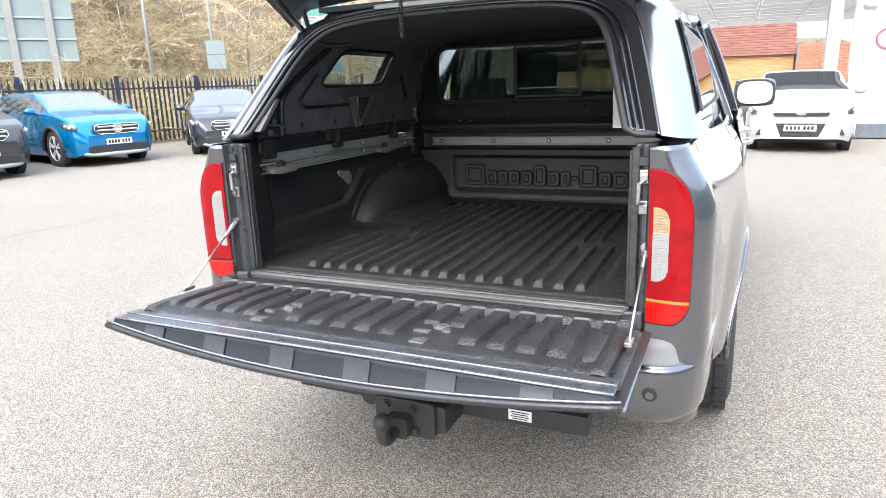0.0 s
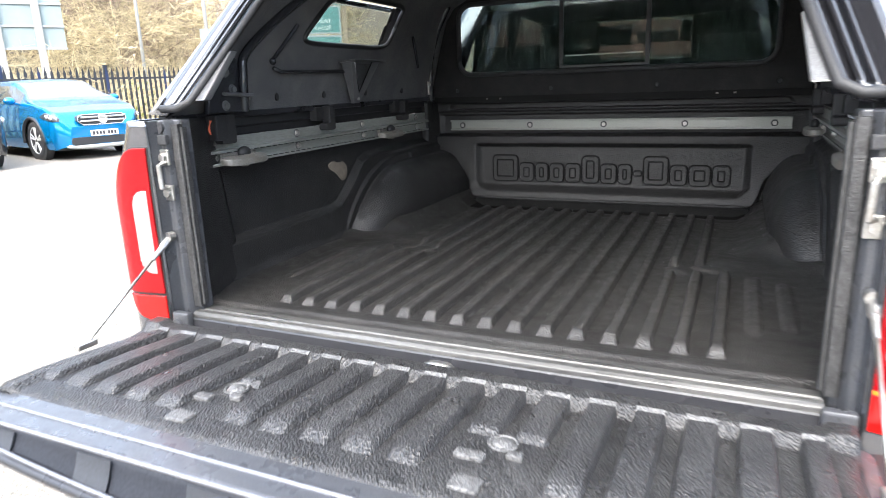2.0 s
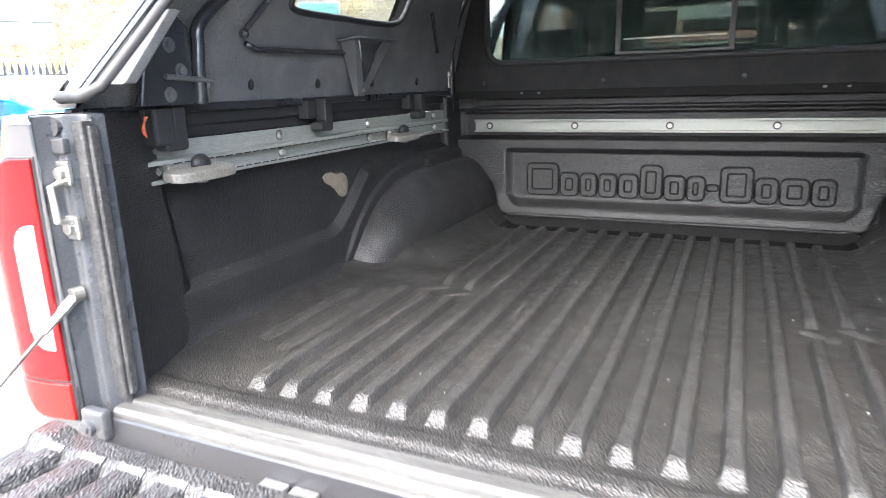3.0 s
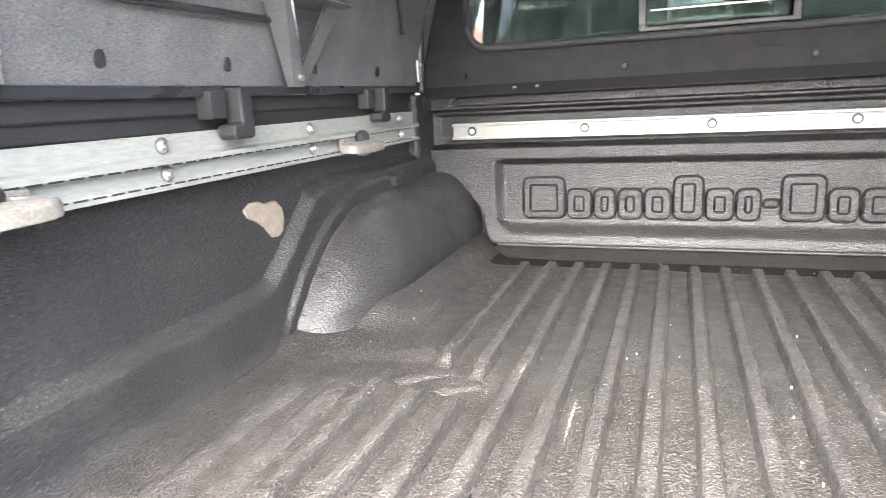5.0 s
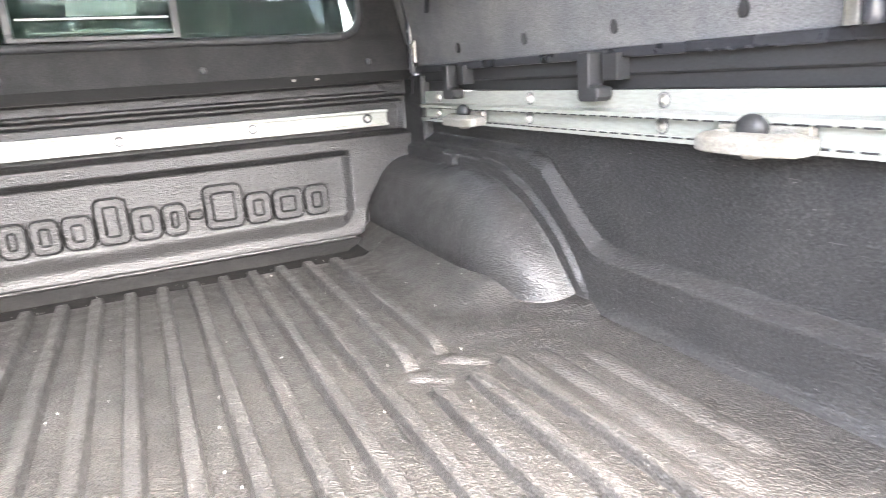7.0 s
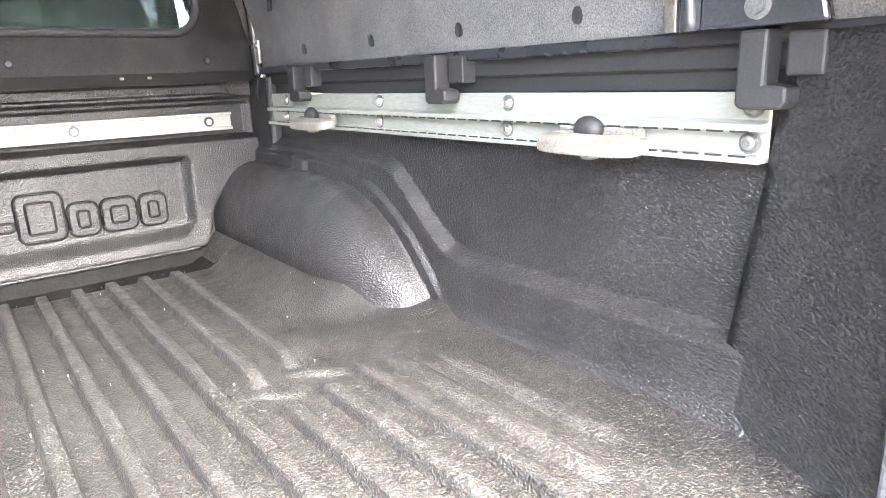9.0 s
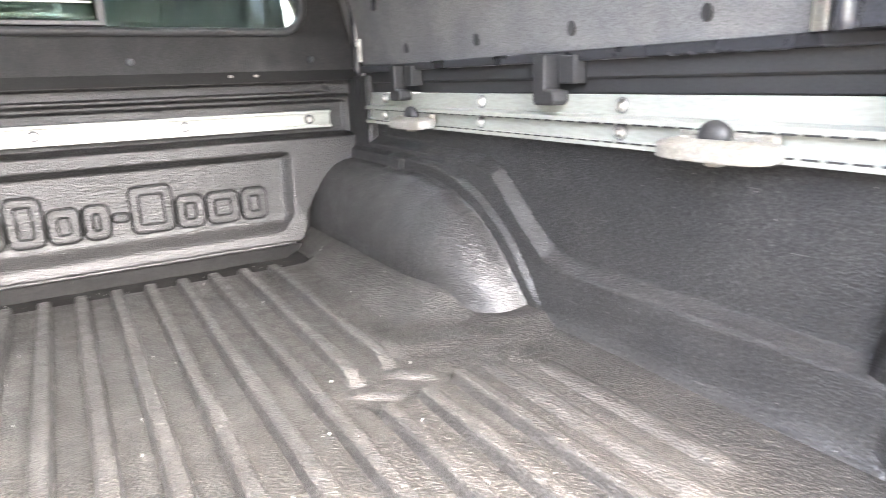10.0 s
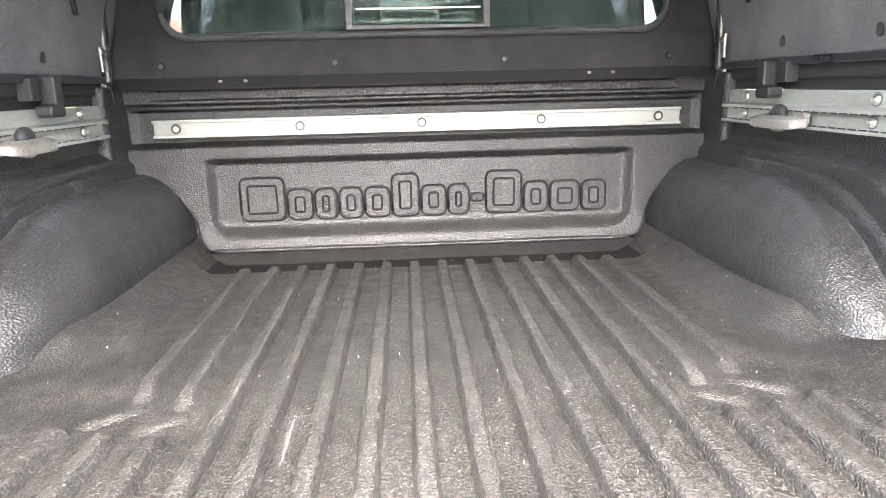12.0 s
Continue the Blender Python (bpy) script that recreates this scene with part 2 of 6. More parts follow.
CHROME = mat("chrome", (0.82, 0.83, 0.84), 0.06, metal=1.0)
RED = mat("red lamp lens", (0.23, 0.0015, 0.004), 0.16, coat=0.15, stain=0.7, stain_scale=18, stain_col=(0.12, 0.001, 0.003), spec=0.3)
RED_DEEP = mat("bright red reflector", (0.42, 0.004, 0.003), 0.2, coat=0.1, grain=0.35, grain_scale=900)
AMBER = mat("amber lamp lens", (0.80, 0.17, 0.01), 0.15, coat=0.3, grain=0.15, grain_scale=120)
AMBER_PALE = mat("pale amber lens", (0.33, 0.24, 0.12), 0.15, coat=0.3, stain=0.8, stain_scale=45, stain_col=(0.32, 0.14, 0.03), grain=0.2, grain_scale=120)
LENS = mat("clear lamp lens", (0.34, 0.34, 0.335), 0.12, metal=0.35, coat=0.6, grain=0.12, grain_scale=160)
GLASS = mat("clear glass", (0.72, 0.78, 0.77), 0.02, trans=1.0, spec=0.5)
GLASS_DARK = mat("privacy glass", (0.20, 0.235, 0.225), 0.02, trans=1.0)
GLASS_WET = mat("dusty streaked glass", (0.32, 0.38, 0.36), 0.02, trans=1.0)
GLASS_DARK.node_tree.nodes["Principled BSDF"].inputs["IOR"].default_value = 1.3
GLASS_WET.node_tree.nodes["Principled BSDF"].inputs["IOR"].default_value = 1.3


def dusty(m, low, high, tint):
    """A thin film of dried drops and dust on a pane, running downwards."""
    nt = m.node_tree
    N, L = nt.nodes.new, nt.links.new
    tc, mp, n, r, d, x = N("ShaderNodeTexCoord"), N("ShaderNodeMapping"), N("ShaderNodeTexNoise"), N("ShaderNodeMapRange"), N("ShaderNodeBsdfDiffuse"), N("ShaderNodeMixShader")
    mp.inputs["Scale"].default_value = (60, 60, 14)
    n.inputs["Scale"].default_value, n.inputs["Detail"].default_value = 1.0, 5
    r.inputs["From Min"].default_value, r.inputs["From Max"].default_value = 0.38, 0.72
    r.inputs["To Min"].default_value, r.inputs["To Max"].default_value = low, high
    d.inputs["Color"].default_value = (*tint, 1)
    L(tc.outputs["Object"], mp.inputs["Vector"])
    L(mp.outputs[0], n.inputs["Vector"])
    L(n.outputs["Fac"], r.inputs["Value"])
    L(r.outputs[0], x.inputs[0])
    L(nt.nodes["Principled BSDF"].outputs[0], x.inputs[1])
    L(d.outputs[0], x.inputs[2])
    L(x.outputs[0], nt.nodes["Material Output"].inputs["Surface"])


dusty(GLASS_WET, 0.004, 0.12, (0.36, 0.48, 0.44))
GLASS_SIDE = mat("tinted side glass", (0.34, 0.38, 0.37), 0.02, trans=1.0, spec=0.5)
EDGE = mat("bare worn paint edge", (0.26, 0.26, 0.275), 0.25, metal=0.7, grain=0.2, stain=0.4, stain_scale=20, stain_col=(0.22, 0.22, 0.23), coat=0.3)
WHITE_MARK = mat("white label", (0.75, 0.75, 0.72), 0.5, grain=0.1)
RAW = mat("bare primer metal", (0.21, 0.18, 0.145), 0.6, stain=0.8, stain_scale=40, stain_col=(0.12, 0.10, 0.08), grain=0.2)
ORANGE = mat("orange wire", (0.6, 0.12, 0.05), 0.5, grain=0.1)
# pale from wear, and from the gate step's highlight put into the colour
WORN_LIT = mat("pale worn plastic", (0.10, 0.099, 0.098), 0.36, stain=0.6, stain_scale=70, stain_col=(0.06, 0.059, 0.058), grain=0.6, grain_scale=220, bump=0.8, bump_scale=330, bump_kind="cell", bump_dist=0.002)
SEAT = mat("dark seat cloth", (0.03, 0.03, 0.032), 0.9, grain=0.4, grain_scale=400, bump=0.3, bump_scale=500)


# ---- mesh helpers ----
def part(name, bm, material, parent=None, label="", smooth=False, solid=0.0, bevel=0.0, off=0.0):
    """Links a bmesh (or mesh) as one mesh object under a thing or a part."""
    if isinstance(bm, bmesh.types.BMesh):
        me = bpy.data.meshes.new(name)
        bm.normal_update()
        bm.to_mesh(me)
        bm.free()
    else:
        me = bm
    if material and not me.materials:
        me.materials.append(material)
    ob = new(name, me)
    if smooth:
        me.polygons.foreach_set("use_smooth", [True] * len(me.polygons))
    if parent:
        ob.parent = parent
    if label:
        ob["label"] = label
    if solid:
        md = ob.modifiers.new("thickness", "SOLIDIFY")
        md.thickness, md.offset = solid, off
    if bevel:
        md = ob.modifiers.new("edge", "BEVEL")
        md.width, md.segments, md.limit_method, md.angle_limit = bevel, 2, "ANGLE", radians(40)
    return ob


def thing(name, label, category, m=None, group="", kind=""):
    ob = new(name)
    ob.empty_display_size = 0.1
    ob.matrix_world = m if m is not None else TRUCK
    return tagged(ob, label, category, group, kind)


def bm_new():
    return bmesh.new()


def box(bm, c, s, rot=None, bev=0.0):
    """A box of size s at c, its edges rounded by bev."""
    r = bmesh.ops.create_cube(bm, size=1.0)
    vs = r["verts"]
    bmesh.ops.scale(bm, vec=s, verts=vs)
    if bev:
        es = list({e for v in vs for e in v.link_edges})
        g = bmesh.ops.bevel(bm, geom=es, offset=bev, segments=2, profile=0.6, affect="EDGES")
        vs = list({v for f in g["faces"] for v in f.verts} | {v for v in vs if v.is_valid})
    m = Matrix.Translation(c)
    if rot:
        m = m @ Euler([radians(a) for a in rot]).to_matrix().to_4x4()
    bmesh.ops.transform(bm, matrix=m, verts=vs)
    return bm


def cyl(bm, p0, p1, r0, r1=None, seg=14, caps=True):
    p0, p1 = Vector(p0), Vector(p1)
    d = p1 - p0
    m = Matrix.Translation((p0 + p1) / 2) @ d.to_track_quat("Z", "Y").to_matrix().to_4x4()
    bmesh.ops.create_cone(bm, cap_ends=caps, segments=seg, radius1=r0, radius2=r0 if r1 is None else r1, depth=d.length, matrix=m)
    return bm


def ball(bm, c, s, seg=14, ring=9):
    r = bmesh.ops.create_uvsphere(bm, u_segments=seg, v_segments=ring, radius=1.0)
    bmesh.ops.scale(bm, vec=s if hasattr(s, "__len__") else (s, s, s), verts=r["verts"])
    bmesh.ops.translate(bm, vec=c, verts=r["verts"])
    return bm


def tube(bm, pts, r, seg=8):
    """A round rod along points."""
    pts = [Vector(p) for p in pts]
    rings = []
    n = None
    for i, p in enumerate(pts):
        a = pts[max(0, i - 1)]
        b = pts[min(len(pts) - 1, i + 1)]
        t = (b - a).normalized()
        if n is None:
            n = t.orthogonal().normalized()
        n = (n - t * n.dot(t)).normalized()
        s = t.cross(n)
        rr = r[i] if hasattr(r, "__len__") else r
        rings.append([bm.verts.new(p + (n * math.cos(k * math.tau / seg) + s * math.sin(k * math.tau / seg)) * rr) for k in range(seg)])
    for q0, q1 in zip(rings, rings[1:]):
        for k in range(seg):
            bm.faces.new((q0[k], q0[(k + 1) % seg], q1[(k + 1) % seg], q1[k]))
    bm.faces.new(rings[0][::-1])
    bm.faces.new(rings[-1])
    return bm


def arc(p, n=12):
    """A smooth line through a few points."""
    p = [Vector(q) for q in p]
    out = []
    for i in range(len(p) - 1):
        a, b, c, d = p[max(0, i - 1)], p[i], p[i + 1], p[min(len(p) - 1, i + 2)]
        for k in range(n):
            t = k / n
            out.append(0.5 * ((2 * b) + (c - a) * t + (2 * a - 5 * b + 4 * c - d) * t * t + (3 * b - a - 3 * c + d) * t ** 3))
    out.append(p[-1])
    return out


def prism(bm, outline, axis, lo, hi):
    """An outline of 2D points drawn out along an axis: x (points y, z), y (points x, z) or z (points x, y)."""
    def P(q, h):
        return {"x": (h, q[0], q[1]), "y": (q[0], h, q[1]), "z": (q[0], q[1], h)}[axis]
    a = [bm.verts.new(P(q, lo)) for q in outline]
    b = [bm.verts.new(P(q, hi)) for q in outline]
    n = len(a)
    for i in range(n):
        bm.faces.new((a[i], a[(i + 1) % n], b[(i + 1) % n], b[i]))
    bm.faces.new(a[::-1])
    bm.faces.new(b)
    bmesh.ops.recalc_face_normals(bm, faces=bm.faces[:])
    return bm


def rounded(x0, y0, x1, y1, r, n=5):
    """A rectangle's outline with round corners; r one radius or four, from the lower left, counter-clockwise."""
    rs = r if hasattr(r, "__len__") else (r,) * 4
    out = []
    for (cx, cy, sx, sy, a0), q in zip(((x0, y0, 1, 1, 180), (x1, y0, -1, 1, 270), (x1, y1, -1, -1, 0), (x0, y1, 1, -1, 90)), rs):
        for k in range(n + 1):
            a = radians(a0 + 90 * k / n)
            out.append((cx + sx * q + q * math.cos(a), cy + sy * q + q * math.sin(a)))
    return out


def sheet(fn, us, vs, keep=None):
    """A mesh of the surface fn(u, v) over the values us and vs."""
    nu, nv = len(us), len(vs)
    verts = [tuple(fn(u, v)) for u in us for v in vs]
    faces = []
    for i in range(nu - 1):
        for j in range(nv - 1):
            if keep is None or keep((us[i] + us[i + 1]) / 2, (vs[j] + vs[j + 1]) / 2):
                faces.append((i * nv + j, (i + 1) * nv + j, (i + 1) * nv + j + 1, i * nv + j + 1))
    me = bpy.data.meshes.new("sheet")
    me.from_pydata(verts, [], faces)
    me.update()
    return me


def step(a, b, x):
    t = min(1.0, max(0.0, (x - a) / (b - a)))
    return t * t * (3 - 2 * t)


def lin(a, b, n):
    return [a + (b - a) * i / (n - 1) for i in range(n)]


# ---- the bed liner ----
FLOOR_Z = 0.905
PITCH = 0.0663
liner = thing("bed_liner", "black grained plastic bed liner with scuffed ribbed floor", "bed liner")


def floor_z(x, y):
    a = abs(x)
    z = FLOOR_Z
    z += 0.007 * (1 - step(0.012, 0.026, abs(y - 0.030)))  # the low bar along the rear edge
    z += 0.042 * min(1.0, max(0.0, (a - 0.515) / 0.085)) * step(0.80, 0.90, y)  # the flat facet beside the arch
    z += 0.012 * step(0.62, 0.74, a) ** 2
    z += 0.006 * step(0.735 - (a - 0.47) * 0.25, 0.750 - (a - 0.47) * 0.25, y) * step(0.44, 0.47, a) * step(0.90, 0.80, y)  # low step behind the arch
    if a > 0.5 and y > 0.70:  # the floor curls up into the foot of the arch
        t = min(1.0, max(0.0, (y - 0.705) / 0.30))
        z += 0.009 * step(0.0, 0.045, a - 0.715 + 0.126 * math.sqrt(max(0.0, 1 - (1 - t) ** 2.2)) + 0.012) ** 2
    z += 0.0015 * noise.noise((x * 9, y * 7, 0.0))
    z -= 0.01 * (1 - step(-0.02, 0.0, y)) ** 2
    z -= 0.021 * step(1.362, 1.400, y) * step(0.575, 0.545, a)  # the trough under the front plate, sunk so that the band falls dark
    return z


part("floor", sheet(lambda x, y: (x, y, floor_z(x, y)), lin(-0.765, 0.765, 180), lin(-0.02, 0.08, 20) + lin(0.10, 1.56, 90)), LINER_FLOOR, liner,
     "black floor with pale specks", smooth=True)
# ribs along the floor: the two outer ones on each side jog outwards beside the arch
RIB_US = [-0.0225, -0.0190, -0.0165, -0.0148, -0.0130, -0.0112, -0.0095, -0.004, 0.004, 0.0095, 0.0112, 0.0130, 0.0148, 0.0165, 0.0190, 0.0225]


def floor_rib(c, y0, y1):
    def pt(u, v):
        y = y0 + (y1 - y0) * v
        wide = 1 + (0.35 * step(0.115, 0.07, y) if y0 < 0.1 else 0)
        h = 0.0190 * (1 - step(0.0088, 0.0160, abs(u) / wide)) * step(y0, y0 + (0.028 if y0 < 0.1 else 0.06), y) * (1 - step(y1 - 0.014, y1, y))
        h -= 0.0022 * step(0.0155, 0.0175, abs(u) / wide) * step(0.0225, 0.019, abs(u)) * step(y0 + 0.02, y0 + 0.05, y) * step(y1, y1 - 0.03, y)
        return (c + u, y, floor_z(c + u, y) - 0.001 + h)
    return part("rib", sheet(pt, RIB_US, lin(0, 0.03, 8) + lin(0.04, 0.95, 30) + lin(0.955, 1, 10)), LINER_RIB, liner, smooth=True)


for i in range(16):
    c = (i - 7.5) * PITCH
    k = int(abs(i - 7.5))
    if k < 5:
        floor_rib(c, 0.066, 1.362)
    else:
        floor_rib(c, 0.066, (0.592, 0.606, 0.628)[k - 5])
        if k < 7:
            floor_rib(c, (0.668, 0.698)[k - 5], (1.360, 1.352)[k - 5])
# slanted pieces where those ribs jog, their tops rubbed pale
for s in (-1, 1):
    for x0, y0, x1, y1 in ((0.340, 0.672, 0.412, 0.612), (0.405, 0.704, 0.490, 0.630)):
        t = Vector((x1 - x0, y1 - y0, 0))
        n = Vector((-t.y, t.x, 0)).normalized()
        part("jog", sheet(lambda u, v: (lambda q: (s * q.x, q.y, floor_z(q.x, q.y) - 0.001 + 0.0062 * (1 - step(0.004, 0.021, abs(v))) * step(0.0, 0.3, u) * step(1.0, 0.7, u)))(
            Vector((x0, y0, 0)) + t * u + n * v), lin(0, 1, 18), lin(-0.022, 0.022, 15)), LINER_RIB, liner, "rubbed slanted piece of a rib", smooth=True)
# low swells between the outer ribs and the side wall
for s in (-1, 1):
    for c, y0, y1 in ((0.563, 0.20, 0.66), (0.632, 0.24, 0.62)):
        part("swell", sheet(lambda u, y: (s * (c + u), y, floor_z(c + u, y) - 0.0012 + 0.0085 * step(0.024, 0.006, abs(u)) * step(y0, y0 + 0.06, y) * step(y1, y1 - 0.08, y)), lin(-0.026, 0.026, 13), lin(y0, y1, 24)),
             LINER_RIB, liner, smooth=True)
# rough strip in the trough under the front wall, coloured dark as shade
part("kick_strip", sheet(lambda x, y: (x, y, floor_z(x, y) + 0.0015 + 0.0015 * noise.noise((x * 30, y * 30, 2))), lin(-0.545, 0.545, 80), lin(1.375, 1.51, 14)), KICK_SHADE, liner, "strip under the front plate, dark for shade", smooth=True)
# upright face below the plate, shade painted in the same way
part("kick_face", sheet(lambda x, z: (x, 1.508 + 0.0015 * noise.noise((x * 25, z * 25, 4)), z), lin(-0.560, 0.560, 80), lin(0.868, 0.920, 8)), KICK_SHADE, liner, "recess below the plate, coloured as shade", smooth=True)


ARCH_Y = [0.742, 0.752, 0.775, 0.81, 0.86, 0.92, 1.0, 1.10, 1.25, 1.60]
ARCH_Z = [0.880, 0.925, 0.965, 1.003, 1.045, 1.082, 1.112, 1.126, 1.130, 1.130]


def arch_top(y):
    """Height of the line where the wheel arch leaves the wall."""
    return float(np.interp(y, ARCH_Y, ARCH_Z, left=0.6))


def wall_x(y, z):
    """Half width of the bed inside: upper wall, chamfered ledge that climbs over the arch, lower wall, lip and arch."""
    knee = float(np.interp(y, [0.0, 0.675, 0.715, 0.775, 0.875, 0.925, 1.0, 1.6], [1.030, 1.032, 1.042, 1.086, 1.170, 1.186, 1.192, 1.196]))
    x = 0.766 - 0.006 * step(1.24, 1.05, z)
    k = min(1.0, max(0.0, (knee - z) / 0.020))
    x -= 0.026 * (k * 0.6 + 0.4 * step(0, 1, k)) * step(0.03, 0.08, y)
    x -= 0.014 * step(0.955, 0.90, z) ** 2
    if y > 0.66:
        # distance from the arch's outline, measured square to it
        top = arch_top(y)
        dist = 9.0
        for y0, z0, y1, z1 in zip(ARCH_Y, ARCH_Z, ARCH_Y[1:], ARCH_Z[1:]):
            t = min(1.0, max(0.0, ((y - y0) * (y1 - y0) + (z - z0) * (z1 - z0)) / ((y1 - y0) ** 2 + (z1 - z0) ** 2)))
            dist = min(dist, math.hypot(y - y0 - t * (y1 - y0), z - z0 - t * (z1 - z0)))
        dist = -dist if z < top else dist
        lip = step(0.036, 0.024, dist) * step(0.905, 0.985, z)
        x -= 0.011 * lip
        x -= 0.010 * lip * step(1.205, 1.222, y) * step(1.29, 1.272, y) * step(-0.01, 0.004, dist)
        if y > 0.742 and z < top:
            t = min(1.0, (y - 0.742) / 0.30)
            deep = 0.126 * math.sqrt(max(0.0, 1 - (1 - t) ** 2.2))
            q = max(0.0, (z - 0.885) / (top - 0.885))
            x -= deep * max(0.0, 1 - q ** 2.5) ** 0.45
    return x + 0.0012 * noise.noise((y * 8, z * 8, 3.0))


def wall_part(s):
    return part("side_wall", sheet(lambda y, z: (s * wall_x(y, z), y, z), lin(0.05, 0.70, 90) + lin(0.704, 1.02, 110) + lin(1.028, 1.56, 90), lin(0.885, 1.245, 130)), LINER, liner,
                "black side wall moulded over the wheel arch", smooth=True)


for s in (-1, 1):
    wall_part(s)
    # rear return beside the opening: from the side wall in to the post
    part("end_flap", sheet(lambda u, z: (s * (0.744 * (1 - u) + 0.664 * u + 0.006 * math.sin(u * math.pi)), (0.152 + 0.135 * (1.297 - z)) * (1 - u) - 0.024 * u, z), lin(0, 1, 14), lin(0.89, 1.36, 40)),
         LINER, liner, "grained return beside the opening", smooth=True, solid=0.004)
    # front corner column
    bm = bm_new()
    prism(bm, rounded(s * 0.768 - 0.030, 1.425, s * 0.768 + 0.030, 1.56, 0.014), "z", 1.06, 1.345)
    part("corner_column", bm, LINER_FRONT, liner, "upright corner of the liner", bevel=0.006)


def head_y(x, z):
    """The front wall of the liner: a plate with an inset panel, a ledge and grooves."""
    a = abs(x)
    y = 1.552
    # the plate, narrow between the arches and wide above them
    edge = float(np.interp(z, [0.92, 0.935, 0.96, 1.0, 1.03, 1.065, 1.095, 1.115, 1.128, 1.137, 1.145], [0.545, 0.568, 0.580, 0.592, 0.605, 0.630, 0.662, 0.692, 0.722, 0.748, 0.760]))
    plate = step(edge + 0.012, edge, a) * step(1.203, 1.19, z) * step(0.914, 0.930, z)
    y -= 0.032 * plate
    y -= 0.020 * step(1.0, 0.93, z) * step(edge + 0.012, edge, a) * step(0.914, 0.930, z)
    inset = step(0.562, 0.528, a) * step(0.950, 0.986, z) * step(1.165, 1.143, z)
    cut = max(0.0, a - 0.50) + max(0.0, 1.0 - z)
    inset *= step(0.062, 0.046, cut)
    y += 0.024 * inset
    # rail bay and the moulded bars above it
    y += 0.012 * step(1.196, 1.205, z) * step(1.288, 1.278, z) * step(0.73, 0.72, a)
    y -= 0.014 * step(1.292, 1.302, z)
    y += 0.010 * step(1.306, 1.311, z) * step(1.334, 1.329, z) * step(0.68 - (z - 1.318) * 0.9, 0.665 - (z - 1.318) * 0.9, a)
    return y + 0.0012 * noise.noise((x * 7, z * 7, 9.0))


part("front_wall", sheet(lambda x, z: (x, head_y(x, z), z), lin(-0.775, 0.775, 260), lin(0.865, 1.19, 114) + lin(1.1925, 1.343, 76)), LINER_FRONT, liner,
     "front wall with an inset panel and grooves", smooth=True)
bm = bm_new()
prism(bm, [(1.535, 1.343), (1.60, 1.343), (1.60, 1.337), (1.535, 1.337)], "x", -0.775, 0.775)
part("front_wall_top", bm, LINER, liner, bevel=0.002)
# rounded lip added so that the plate's lower edge catches a bright line
bm = bm_new()
tube(bm, [(x, head_y(x, 0.932) + 0.003, 0.925) for x in lin(-0.545, 0.545, 40)], 0.0045, 8)
part("plate_lip", bm, LINER_FRONT, liner, "rounded lower edge of the plate", smooth=True)
# the raised maker's mark: plain rounded blocks, one for each sign
sizes = [(0.118, 0), (0.068, 1), (0.06, 1), (0.064, 1), (0.068, 1), (0.074, 0), (0.068, 1), (0.058, 1), (0.036, 2), (0.098, 0), (0.068, 1), (0.082, 1), (0.068, 1)]
x = -0.474
for w, k in sizes:
    z0, z1 = (1.000, 1.106) if k == 0 else (1.000, 1.074) if k == 1 else (1.034, 1.048)
    w2 = w - 0.010
    yb = 1.5375
    bm = bm_new()
    prism(bm, rounded(x, z0, x + w2, z1, 0.006 if k == 2 else 0.016), "y", yb - 0.006, yb + 0.004)
    mark = part("raised_mark", bm, LINER_FRONT, liner, bevel=0.002)
    # tubes round each block, the grooves' shadow painted in near-black
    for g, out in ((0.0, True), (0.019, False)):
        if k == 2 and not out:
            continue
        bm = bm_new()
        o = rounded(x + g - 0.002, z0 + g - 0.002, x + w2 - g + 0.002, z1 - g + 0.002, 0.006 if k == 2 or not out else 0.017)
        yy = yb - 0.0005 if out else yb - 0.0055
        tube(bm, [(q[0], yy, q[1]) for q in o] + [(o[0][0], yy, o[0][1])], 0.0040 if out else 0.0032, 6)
        part("groove", bm, RECESS_SHADE, mark, smooth=True)
    x += w + 0.003

# crumbs and chips on the floor
crumbs = random.Random(3)
vs, fs = [], []
for k in range(150):
    x, y = crumbs.uniform(-0.6, 0.6), crumbs.uniform(0.1, 1.5) if k > 60 else crumbs.gauss(1.43, 0.03)
    z, r, a = floor_z(x, y) + 0.004, crumbs.uniform(0.0004, 0.0012) * (0.6 if k < 60 else 1), crumbs.uniform(0, 6)
    n = len(vs)
    vs += [(x + r * math.cos(a + q), y + r * (0.5 + crumbs.random()) * math.sin(a + q), z + crumbs.uniform(-0.001, 0.001)) for q in (0, 1.7, 3.2, 4.6)] + [(x, y, z - 0.005)]
    fs += [(n, n + 1, n + 2, n + 3), (n + 1, n, n + 4), (n + 2, n + 1, n + 4), (n + 3, n + 2, n + 4), (n, n + 3, n + 4)]
me = bpy.data.meshes.new("crumbs")
me.from_pydata(vs, [], fs)
tagged(part("crumbs", me, WHITE_MARK), "pale crumbs and chips on the bed floor", "debris", kind="stuff").matrix_world = TRUCK

# ---- the truck ----
truck = thing("pickup_truck", "dark grey metallic pickup truck with its tailgate lowered", "pickup truck")

# rails: one along the front wall, one on each side, with their bolts and tie-down cleats
rail = part("cargo_rail", prism(bm_new(), [(1.549, 1.217), (1.530, 1.217), (1.530, 1.224), (1.541, 1.224), (1.541, 1.254), (1.530, 1.254), (1.530, 1.261), (1.549, 1.261)],
                                "x", -0.676, 0.678), ALU, truck, "pale aluminium cargo rail", bevel=0.0012)
